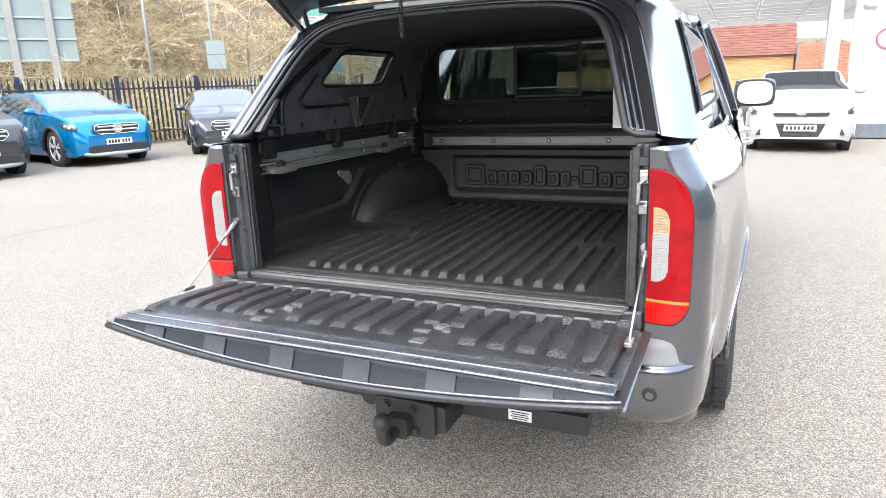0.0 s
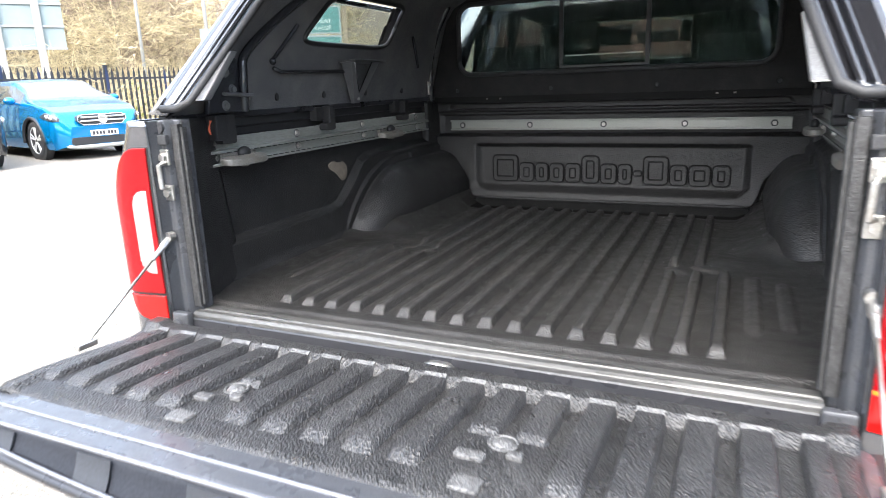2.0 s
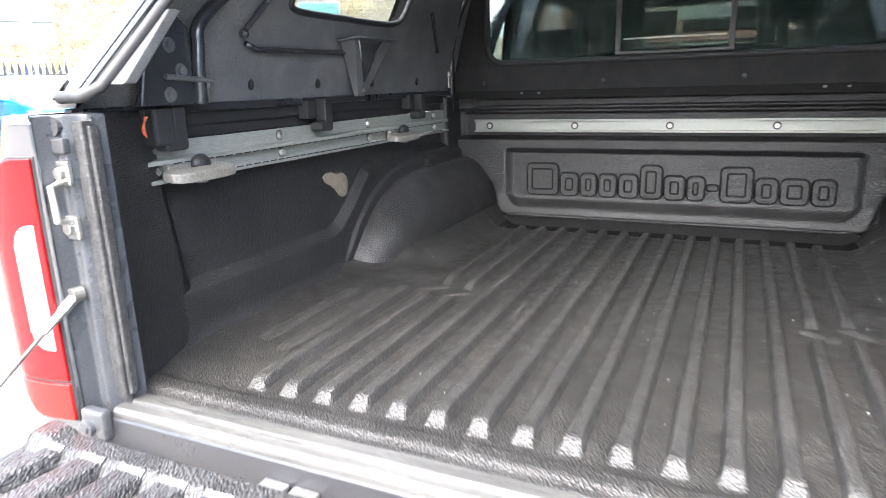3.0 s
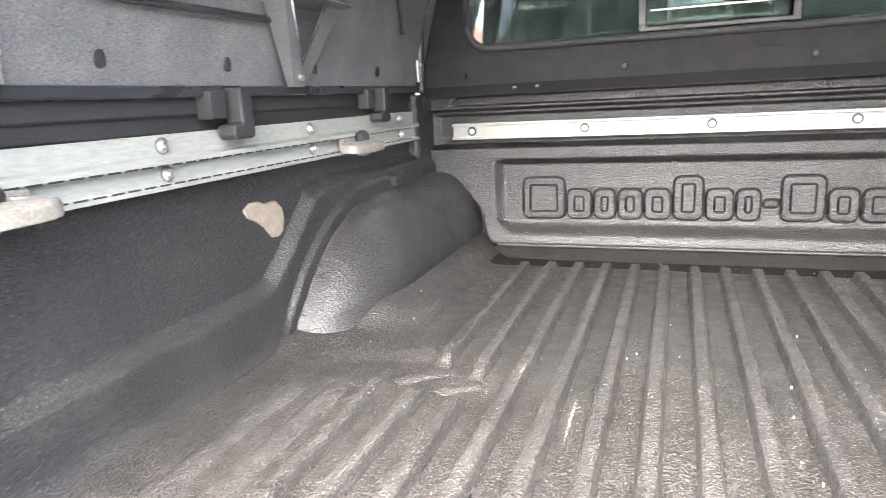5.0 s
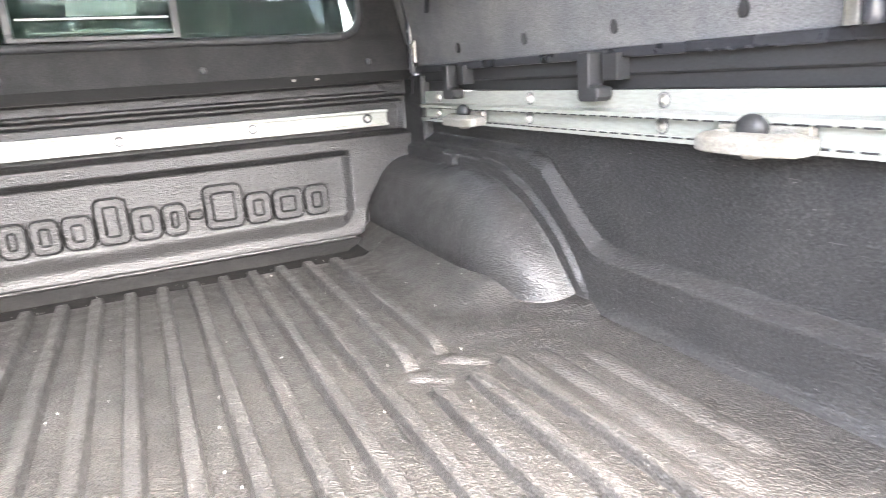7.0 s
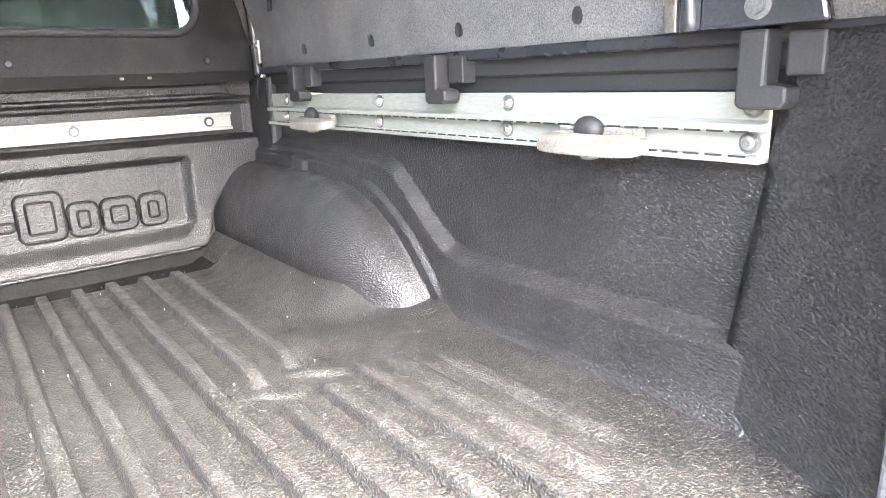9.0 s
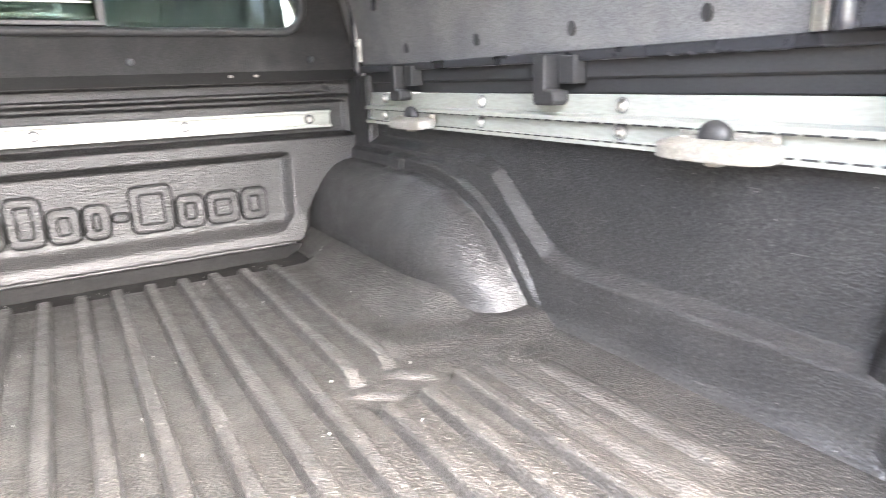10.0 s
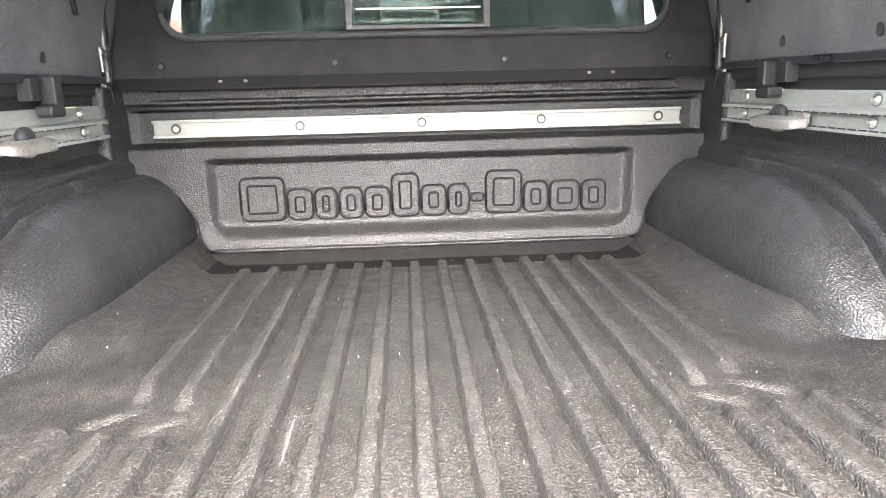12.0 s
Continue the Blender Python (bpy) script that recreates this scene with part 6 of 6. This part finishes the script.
        part("grille_frame", bm, CHROME, g, smooth=True)
    else:
        for k in range(4):
            part("grille_bar", box(bm_new(), (fx + 0.008, 0, base + 0.13 + 0.055 * k), (0.012, 0.56 + 0.045 * k, 0.012), bev=0.003), SATIN, g)
        bm = bm_new()
        prism(bm, [(-0.46, gz + 0.012), (0.46, gz + 0.012), (0.42, gz - 0.035), (-0.42, gz - 0.035)], "x", front - 0.14, fx - 0.004)
        part("upper_slot", bm, MATT, c, "slim black upper grille", bevel=0.004)
    bm = bm_new()
    if grille == "bar":
        cyl(bm, (fx, 0, gz), (fx + 0.025, 0, gz), 0.085, seg=24)
        tube(bm, [(fx + 0.025, 0.085 * math.cos(a), gz + 0.085 * math.sin(a)) for a in lin(0, math.tau, 25)], 0.008, 6)
    else:
        ball(bm, (fx, 0, gz), (0.02, 0.09, 0.04), 18, 10)
    part("badge", bm, CHROME, g, "round chrome badge")
    if grille == "bar":
        bm = bm_new()
        prism(bm, rounded(-0.60, base + 0.075, 0.60, base + 0.215, 0.05), "x", front - 0.14, fx)
        part("lower_intake", bm, MATT, c, bevel=0.008)
        bm = bm_new()
        tube(bm, arc([(front - 0.28, -0.74, base + 0.12), (front - 0.02, -0.55, base + 0.045), (fx + 0.01, 0, base + 0.035), (front - 0.02, 0.55, base + 0.045), (front - 0.28, 0.74, base + 0.12)], 6), 0.040, 8)
        part("skid_strip", bm, ALU, c, "silver lower strip", smooth=True)
    else:
        for s in (-1, 1):
            bm = bm_new()
            prism(bm, [(s * 0.46, base + 0.12), (s * 0.72, base + 0.13), (s * 0.62, base + 0.31), (s * 0.54, base + 0.30)], "x", front - 0.30, front - 0.03)
            part("side_intake", bm, MATT, c, bevel=0.008)
    pz = base + 0.28 if grille == "bar" else base + 0.26
    bm = bm_new()
    box(bm, (fx + 0.022, 0, pz), (0.012, 0.52, 0.111), bev=0.003)
    p = part("number_plate", bm, PLATE_Y, c, "white number plate")
    for k in range(7):
        part("plate_bar", box(bm_new(), (fx + 0.030, -0.205 + 0.062 * k + (0.03 if k > 3 else 0), pz), (0.003, 0.042, 0.07)), INK, p)
    bm = bm_new()
    box(bm, (rear + L / 2, 0, base + 0.02), (L * 0.86, W * 0.80, 0.10))
    part("underbody", bm, MATT, c)
    return c


def bm_wheel(R, W):
    bm = bm_new()
    rr = R * 0.68
    prof = [(-W / 2 + 0.01, rr), (-W / 2, rr + 0.02), (-W / 2 + 0.005, R - 0.03), (-W / 2 + 0.03, R - 0.004), (0, R), (W / 2 - 0.03, R - 0.004), (W / 2 - 0.005, R - 0.03), (W / 2, rr + 0.02), (W / 2 - 0.01, rr)]
    n = 36
    rings = [[bm.verts.new((px, pr * math.cos(k * math.tau / n), pr * math.sin(k * math.tau / n))) for px, pr in prof] for k in range(n)]
    for k in range(n):
        a, b = rings[k], rings[(k + 1) % n]
        for j in range(len(prof) - 1):
            bm.faces.new((a[j], a[j + 1], b[j + 1], b[j]))
    bmesh.ops.recalc_face_normals(bm, faces=bm.faces[:])
    return bm


def bm_rim(r, W):
    bm = bm_new()
    xo = W * 0.40
    tube(bm, [(xo, (r - 0.004) * math.cos(a), (r - 0.004) * math.sin(a)) for a in lin(0, math.tau, 33)], 0.014, 6)
    for k in range(5):
        a = k * math.tau / 5 + 0.3
        for da in (-0.16, 0.16):
            tube(bm, [(xo - 0.01, 0.04 * math.cos(a), 0.04 * math.sin(a)), (xo - 0.004, r * 0.98 * math.cos(a + da), r * 0.98 * math.sin(a + da))], [0.026, 0.022], 6)
    cyl(bm, (xo - 0.05, 0, 0), (xo, 0, 0), 0.060, seg=18)
    return bm


car("parked_car", "bright blue compact crossover car on silver alloys", BLUE_PAINT, pose(-11.5, 7.72, 0, 0, 0, -12.7), L=4.42, W=1.80, H=1.49, hood=1.04, wheel_r=0.365, clad=True)
car("parked_car", "black off-road car beside the blue one", BLACK_PAINT, pose(-11.75, 5.15, 0, 0, 0, -10), L=4.6, W=1.85, H=1.62, hood=1.08, wheel_r=0.36)
car("parked_car", "dark grey saloon car parked by the fence", GREY_PAINT, pose(-10.07, 10.13, 0, 0, 0, -42), L=4.6, W=1.81, H=1.44, hood=0.98, wheel_r=0.335)
car("parked_car", "white hatchback car under the forecourt roof", WHITE_PAINT, pose(1.93, 12.5, 0, 0, 0, -92), L=4.36, W=1.82, H=1.48, hood=1.02, wheel_r=0.325, grille="slot", glass=CAR_GLASS_DARK)

# ---- fence ----
fence = thing("fence", "black and blue steel palisade fence", "fence", Matrix.Identity(4))
A, B = Vector((-15.2, 6.0, 0)), Vector((-12.4, 20.0, 0))
d = (B - A).normalized()
nrm = Vector((-d.y, d.x, 0))
yaw = math.degrees(math.atan2(d.y, d.x))
length = (B - A).length


def pale_mesh():
    bm = bm_new()
    o = [(-0.032, 0.08), (0.032, 0.08), (0.032, 1.66), (0.012, 1.72), (0.006, 1.80), (-0.006, 1.80), (-0.012, 1.72), (-0.032, 1.66)]
    prism(bm, o, "y", -0.004, 0.004)
    prism(bm, [(-0.008, 0.1), (0.008, 0.1), (0.008, 1.66), (-0.008, 1.66)], "y", 0.004, 0.014)
    me = bpy.data.meshes.new("pale")
    bm.to_mesh(me)
    bm.free()
    return me


pm, pb = pale_mesh(), None
pm.materials.append(FENCE_BLACK)
pb = pm.copy()
pb.materials.clear()
pb.materials.append(FENCE_BLUE)
n = int(length / 0.145)
for k in range(n):
    p = A + d * (0.145 * k)
    blue = k * 0.145 > 7.4 or (k * 7) % 11 == 0
    ob = new("pale", pb if blue else pm)
    ob.parent = fence
    ob.matrix_local = pose(p.x, p.y, 0.0, 0, 0, yaw + random.uniform(-3, 3))
for k in range(7):
    p = A + d * (2.4 * k) + nrm * 0.06
    ob = part("post", box(bm_new(), (0, 0, 0.92), (0.10, 0.07, 1.86), bev=0.006), FENCE_BLUE if k % 2 else FENCE_BLACK, fence)
    ob.matrix_local = pose(p.x, p.y, 0, 0, 0, yaw)
for z in (0.35, 1.52):
    ob = part("rail", box(bm_new(), (length / 2, 0.03, z), (length, 0.05, 0.05), bev=0.004), FENCE_BLACK, fence)
    ob.matrix_local = pose(A.x, A.y, 0, 0, 0, yaw)

# ---- signs and poles behind the fence ----
def hoarding():
    c = thing("sign_board", "back of a large pale sign on two posts", "sign", pose(-16.92, 10.39, 0, 0, 0, 55.6))
    for x in (-0.46, 0.46):
        bm = bm_new()
        box(bm, (x, -0.06, 3.2), (0.19, 0.10, 6.4), bev=0.01)
        part("post", bm, CREAM, c)
    for k in range(5):
        for i, (x0, x1) in enumerate(((-0.95, -0.46), (-0.46, 0.46), (0.46, 1.07))):
            bm = bm_new()
            box(bm, ((x0 + x1) / 2, 0.0, 2.62 + 0.565 * k), (x1 - x0 - 0.03, 0.03, 0.535), bev=0.006)
            part("panel", bm, SIGN_BACK, c)
            bm = bm_new()
            box(bm, ((x0 + x1) / 2, -0.03, 2.34 + 0.565 * k), (x1 - x0, 0.05, 0.05), bev=0.006)
            part("rail", bm, GALV, c)
    return c


hoarding()
c = thing("small_sign", "back of a small pale sign on a cream pole", "sign", pose(-14.5, 14.6, 0, 0, 0, 45))
bm = bm_new()
cyl(bm, (0, 0.06, 0), (0, 0.06, 7.5), 0.055, seg=14)
part("pole", bm, CREAM, c, smooth=True)
for z in (2.28, 2.72):
    bm = bm_new()
    box(bm, (0.08, 0, z), (0.56, 0.02, 0.42), bev=0.004)
    part("panel", bm, SIGN_BACK, c)
c = thing("pole", "thin pale grey lamp pole behind the fence", "pole", pose(-15.4, 12.9, 0))
bm = bm_new()
cyl(bm, (0, 0, 0), (0, 0, 8.0), 0.05, 0.04, seg=14)
part("shaft", bm, GALV, c, smooth=True)

# ---- building: forecourt roof, white wall, brick house behind ----
b = thing("showroom", "white rendered showroom with a panelled forecourt roof", "building", Matrix.Identity(4), kind="structure")
bm = bm_new()
box(bm, (7.45, 14.95, 1.95), (9.0, 0.30, 3.3))
part("wall", bm, WHITE, b, bevel=0.01)
bm = bm_new()
box(bm, (7.45, 14.92, 0.17), (9.04, 0.36, 0.30))
part("plinth", bm, PLINTH, b, "dark blue grey plinth", bevel=0.01)
for x, y in ((2.66, 15.6),):
    bm = bm_new()
    box(bm, (x, y, 1.9), (0.26, 0.42, 3.8), bev=0.015)
    part("column", bm, WHITE, b, "white square column")
SOF = 3.45
for x, y, w, l in ((4.0, 14.78, 14.0, 0.10), (-3.05, 22.4, 0.10, 15.2), (11.05, 22.4, 0.10, 15.2)):
    bm = bm_new()
    box(bm, (x, y, SOF + 0.12), (w, l, 0.34), bev=0.01)
    part("fascia", bm, WHITE, b, "white roof edge")
for k in range(12):
    part("roof_beam", box(bm_new(), (4.0, 15.5 + 1.28 * k + 0.64, SOF + 0.06), (14.0, 0.045, 0.10)), WHITE, b)
for k in range(11):
    part("roof_beam", box(bm_new(), (-3.0 + 1.40 * k, 22.4, SOF + 0.055), (0.045, 15.1, 0.08)), WHITE, b)
for i in range(10):
    for k in range(12):
        bm = bm_new()
        box(bm, (-2.3 + 1.40 * i, 15.5 + 1.28 * k, SOF + 0.02), (1.33, 1.21, 0.006))
        part("soffit_panel", bm, WHITE_PANEL, b)
bm = bm_new()
box(bm, (9.0, -1.0, 1.75), (0.30, 31.6, 3.5))
part("side_wall", bm, SIGN_BACK, b, "plain grey side wall", bevel=0.01)
ob = thing("round_sign", "white round sign with a red ring on the wall", "sign", pose(3.56, 14.78, 2.07))
bm = bm_new()
prism(bm, [(0.22 * math.cos(a), 0.22 * math.sin(a)) for a in lin(0, math.tau, 33)[:-1]], "y", -0.01, 0.012)
part("disc", bm, WHITE_PAINT, ob)
bm = bm_new()
tube(bm, [(0.19 * math.cos(a), -0.012, 0.19 * math.sin(a)) for a in lin(0, math.tau, 33)], 0.018, 6)
part("ring", bm, RED_INK, ob)
ob = thing("floodlight", "small grey wall floodlight on a bracket", "lamp", pose(3.16, 14.70, 2.76))
bm = bm_new()
box(bm, (0, -0.10, -0.06), (0.22, 0.14, 0.10), rot=(25, 0, 25), bev=0.015)
part("housing", bm, GALV, ob)
bm = bm_new()
tube(bm, [(0, 0.08, 0.06), (0, -0.05, 0.0)], 0.015)
part("bracket", bm, GALV, ob)

h = thing("brick_house", "brick house with a red tiled roof behind the yard", "building", pose(0.6, 40.0, 0, 0, 0, 4))
bm = bm_new()
box(bm, (-5.6, 3, 1.25), (16.8, 5.96, 2.5))
part("wall", bm, MORTAR, h)


def courses(name, x0, x1, z0, z1, y, mt, lx=0.45, lz=0.15):
    """Courses of bricks as one part, each brick a little block."""
    vs, fs = [], []
    r = 0
    z = z0
    while z < z1:
        x = x0 - (lx / 2 if r % 2 else 0)
        while x < x1:
            a0, a1, b0, b1 = max(x, x0), min(x + lx - 0.02, x1), z, z + lz - 0.02
            k = len(vs)
            vs += [(a0, y, b0), (a1, y, b0), (a1, y, b1), (a0, y, b1), (a0, y - 0.02, b0), (a1, y - 0.02, b0), (a1, y - 0.02, b1), (a0, y - 0.02, b1)]
            fs += [(k + 4, k + 5, k + 6, k + 7), (k, k + 1, k + 5, k + 4), (k + 3, k + 7, k + 6, k + 2), (k, k + 4, k + 7, k + 3), (k + 1, k + 2, k + 6, k + 5)]
            x += lx
        z += lz
        r += 1
    me = bpy.data.meshes.new(name)
    me.from_pydata(vs, [], fs)
    return tagged(part(name, me, mt, h), kind="stuff")


courses("buff_bricks", -14, 2.8, 0.1, 2.43, 0.0, BRICK_BUFF)
ob = courses("roof_tiles", -14.3, 2.85, 0.0, 2.9, 0.0, BRICK_RED, 0.35, 0.16)
ob.matrix_local = pose(0, -0.25, 2.43, -28, 0, 0)
bm = bm_new()
box(bm, (-5.7, 0.03, 1.45), (17.1, 0.05, 2.9))
ob = part("roof", bm, BRICK_RED, h, "red tiled roof slope")
ob.matrix_local = pose(0, -0.25, 2.43, -28, 0, 0)
bm = bm_new()
box(bm, (0, 0, 1.5), (4.0, 4, 3.4))
ob = part("side_wall", bm, MORTAR, h)
ob.matrix_local = pose(4.9, 1.0, -0.35)
courses("orange_bricks", 2.9, 6.9, 0.1, 2.8, -1.01, BRICK_ORANGE)

# ---- sales board by the fence ----
c = thing("sales_board", "teal sales board of framed panels on brown posts", "sign", pose(-11.0, 15.6, 0, 0, 0, 34.5))
for x in (-0.72, 0.68):
    bm = bm_new()
    box(bm, (x, 0.05, 2.6), (0.13, 0.10, 5.2), bev=0.01)
    part("post", bm, BARK, c)
for z in (2.23, 3.05, 3.87):
    bm = bm_new()
    box(bm, (-0.02, 0, z), (1.16, 0.03, 0.78), bev=0.004)
    fr = part("panel_frame", bm, WHITE_PAINT, c)
    bm = bm_new()
    box(bm, (-0.02, -0.018, z), (1.08, 0.01, 0.70), bev=0.002)
    part("panel", bm, TEAL, fr)
for k, wd in enumerate(("GREAT", "VALUE")):
    cu = bpy.data.curves.new("lettering", "FONT")
    cu.body, cu.size, cu.extrude, cu.align_x = wd, 0.17, 0.001, "CENTER"
    tx = bpy.data.objects.new("lettering", cu)
    scene.collection.objects.link(tx)
    me = bpy.data.meshes.new_from_object(tx)
    bpy.data.objects.remove(tx)
    ob = part("lettering", me, WHITE_MARK, c, "white lettering")
    ob.matrix_local = pose(0.02, -0.028, 2.96 - 0.19 * k, 90, 0, 0)


# ---- woods ----
def limb(vs, fs, p0, p1, r0, r1):
    """A three-sided tapered stick."""
    d = p1 - p0
    if d.length < 1e-4:
        return
    n = d.orthogonal().normalized()
    s = d.normalized().cross(n)
    k = len(vs)
    for p, r in ((p0, r0), (p1, r1)):
        for j in range(3):
            a = j * math.tau / 3
            vs.append(tuple(p + (n * math.cos(a) + s * math.sin(a)) * r))
    for j in range(3):
        q = (j + 1) % 3
        fs.append((k + j, k + q, k + 3 + q, k + 3 + j))


def grow(rng, vs, fs, p, d, length, r, depth, droop):
    seg = 3
    for i in range(seg):
        d2 = (d + Vector((rng.gauss(0, 0.16), rng.gauss(0, 0.16), rng.gauss(0, 0.10) - droop))).normalized()
        q = p + d2 * (length / seg)
        limb(vs, fs, p, q, r * (1 - 0.28 * i), r * (1 - 0.28 * (i + 1)))
        if depth > 0:
            for _ in range(3 if depth > 1 else 4):
                side = Vector((rng.gauss(0, 1), rng.gauss(0, 1), rng.gauss(0.25, 0.6))).normalized()
                grow(rng, vs, fs, q, (d2 * 0.55 + side * 0.75).normalized(), length * rng.uniform(0.45, 0.68), max(0.009, r * 0.5), depth - 1, droop * 1.2)
        p, d = q, d2


def tree_meshes(seed, h, spread, twig, droop):
    rng = random.Random(seed)
    vt, ft, vc, fc = [], [], [], []
    p = Vector((0, 0, 0))
    d = Vector((rng.gauss(0, 0.06), rng.gauss(0, 0.06), 1)).normalized()
    n = 6
    for i in range(n):
        q = p + d * (h * 0.62 / n)
        r0, r1 = 0.010 * h * (1 - 0.12 * i), 0.010 * h * (1 - 0.12 * (i + 1))
        limb(vt, ft, p, q, r0, r1)
        if i > 0:
            for _ in range(3):
                a = rng.uniform(0, math.tau)
                dd = Vector((math.cos(a) * spread, math.sin(a) * spread, rng.uniform(0.3, 1.0))).normalized()
                grow(rng, vc, fc, q, dd, h * rng.uniform(0.22, 0.36), r1 * 0.42, 2, droop)
        p = q
        d = (d + Vector((rng.gauss(0, 0.1), rng.gauss(0, 0.1), 0.1))).normalized()
    grow(rng, vc, fc, p, d, h * 0.35, 0.004 * h, 2, droop)
    out = []
    for nme, v, f, mt in (("trunk", vt, ft, BARK), ("crown", vc, fc, twig)):
        me = bpy.data.meshes.new(nme)
        me.from_pydata(v, [], f)
        me.materials.append(mt)
        out.append(me)
    return out


kinds = [tree_meshes(11, 7.5, 1.0, TWIG, 0.02), tree_meshes(12, 6.0, 1.3, TWIG, 0.05), tree_meshes(13, 8.5, 0.9, TWIG_DARK, 0.02), tree_meshes(14, 5.0, 1.4, TWIG, 0.07)]
rng = random.Random(5)
protos = {}
out = Vector((-0.985, 0.18, 0)).normalized()
for k in range(62):
    t = rng.uniform(-9, 24)
    dep = rng.uniform(3.6, 18)
    p = A + d * t + Vector((-d.y, d.x, 0)) * dep
    i = rng.randrange(4) if dep > 5.5 else rng.choice((1, 3, 0))
    m = pose(p.x, p.y, -0.05, 0, 0, rng.uniform(0, 360)) @ Matrix.Scale(rng.uniform(0.8, 1.35), 4)
    c = thing("bare_tree", "bare winter tree with straw coloured twigs" if i != 2 else "bare winter tree with grey brown twigs", "tree", m, group="bare trees behind the fence")
    for me in kinds[i]:
        ob = new(me.name.split(".")[0], me)
        ob.parent = c
# scrub
vs, fs = [], []
for k in range(8000):
    t, dep = rng.uniform(-9, 24), 0.7 + 14 * rng.random() ** 1.5
    p = A + d * t + Vector((-d.y, d.x, 0)) * dep
    q = p.copy()
    dd = Vector((rng.gauss(0, 0.6), rng.gauss(0, 0.6), 1)).normalized()
    L = rng.uniform(0.8, 2.8)
    for i in range(4):
        r = q + dd * L / 4
        limb(vs, fs, q, r, 0.012 * (1 - 0.2 * i), 0.012 * (1 - 0.2 * (i + 1)))
        if i > 0:
            limb(vs, fs, r, r + Vector((rng.gauss(0, 0.3), rng.gauss(0, 0.3), rng.gauss(0.1, 0.25))), 0.006, 0.002)
        q = r
        dd = (dd + Vector((rng.gauss(0, 0.25), rng.gauss(0, 0.25), -0.22))).normalized()
me = bpy.data.meshes.new("scrub")
me.from_pydata([tuple(v) for v in vs], [], fs)
tagged(part("scrub", me, TWIG), "tangle of dry straw coloured stems", "scrub", kind="stuff")


def leaves(name, label, count, place, mt, size):
    vs, fs = [], []
    for k in range(count):
        p = place()
        a = Vector((rng.gauss(0, 1), rng.gauss(0, 1), rng.gauss(0, 1))).normalized()
        b = a.orthogonal().normalized()
        s = size * rng.uniform(0.6, 1.4)
        i = len(vs)
        vs += [tuple(p - a * s), tuple(p + b * s * 0.45), tuple(p + a * s), tuple(p - b * s * 0.45)]
        fs.append((i, i + 1, i + 2, i + 3))
    me = bpy.data.meshes.new(name)
    me.from_pydata(vs, [], fs)
    return tagged(part(name, me, mt), label, "foliage", kind="stuff")


def low_leaf():
    p = A + d * rng.uniform(-4, 20) + Vector((-d.y, d.x, 0)) * rng.uniform(0.4, 3.0)
    p.z = 1.5 * rng.random() ** 1.6 * (0.6 + 0.8 * noise.noise((p.x * 0.6, p.y * 0.6, 2)))
    return p


leaves("ivy", "yellow green ivy along the fence", 9000, low_leaf, LEAF, 0.05)
bank = mat("leaf litter", (0.12, 0.098, 0.065), 0.95, stain=0.6, stain_scale=0.8, stain_col=(0.20, 0.165, 0.10), grain=0.4, grain_scale=12, bump=0.6, bump_scale=10, bump_dist=0.05)
me = sheet(lambda t, dep: tuple(A + d * t + Vector((-d.y, d.x, 0)) * (0.3 + dep) + Vector((0, 0, 0.02 + 0.012 * dep * dep + 0.10 * noise.noise((t * 0.4, dep * 0.4, 0))))), lin(-30, 60, 60), lin(0, 30, 30))
tagged(part("wooded_bank", me, bank, smooth=True), "bank of leaf litter under the trees", "bank", kind="structure")

# distant tree line all round
far = mat("far bare woods", (0.16, 0.14, 0.115), 0.95, stain=0.8, stain_scale=0.5, stain_col=(0.25, 0.22, 0.17), grain=0.5, grain_scale=3)


def far_line(a, v):
    r = 75 + 4 * noise.noise((a * 3, 0, 0))
    hgt = 5.0 + 1.8 * noise.noise((math.cos(a) * 5, math.sin(a) * 5, 1)) + 1.2 * noise.noise((math.cos(a) * 30, math.sin(a) * 30, 4))
    return (r * math.cos(a), r * math.sin(a), hgt * v)


tagged(part("backdrop", sheet(far_line, lin(0, math.tau, 361), lin(0, 1, 6)), far, smooth=True), "distant line of bare woods", "backdrop", kind="structure")


# evergreen hedge behind the yard
def hedge_leaf():
    x = rng.uniform(-34, 34)
    h = 6.6 + 1.4 * noise.noise((x * 0.15, 0, 7)) + 0.8 * noise.noise((x * 0.7, 0, 3))
    return Vector((x, -34 + rng.gauss(0, 0.9) + 0.6 * noise.noise((x, 0, 1)), h * rng.random() ** 0.8))


leaves("hedge", "tall dark evergreen trees behind the yard", 52000, hedge_leaf, EVERGREEN, 0.24)
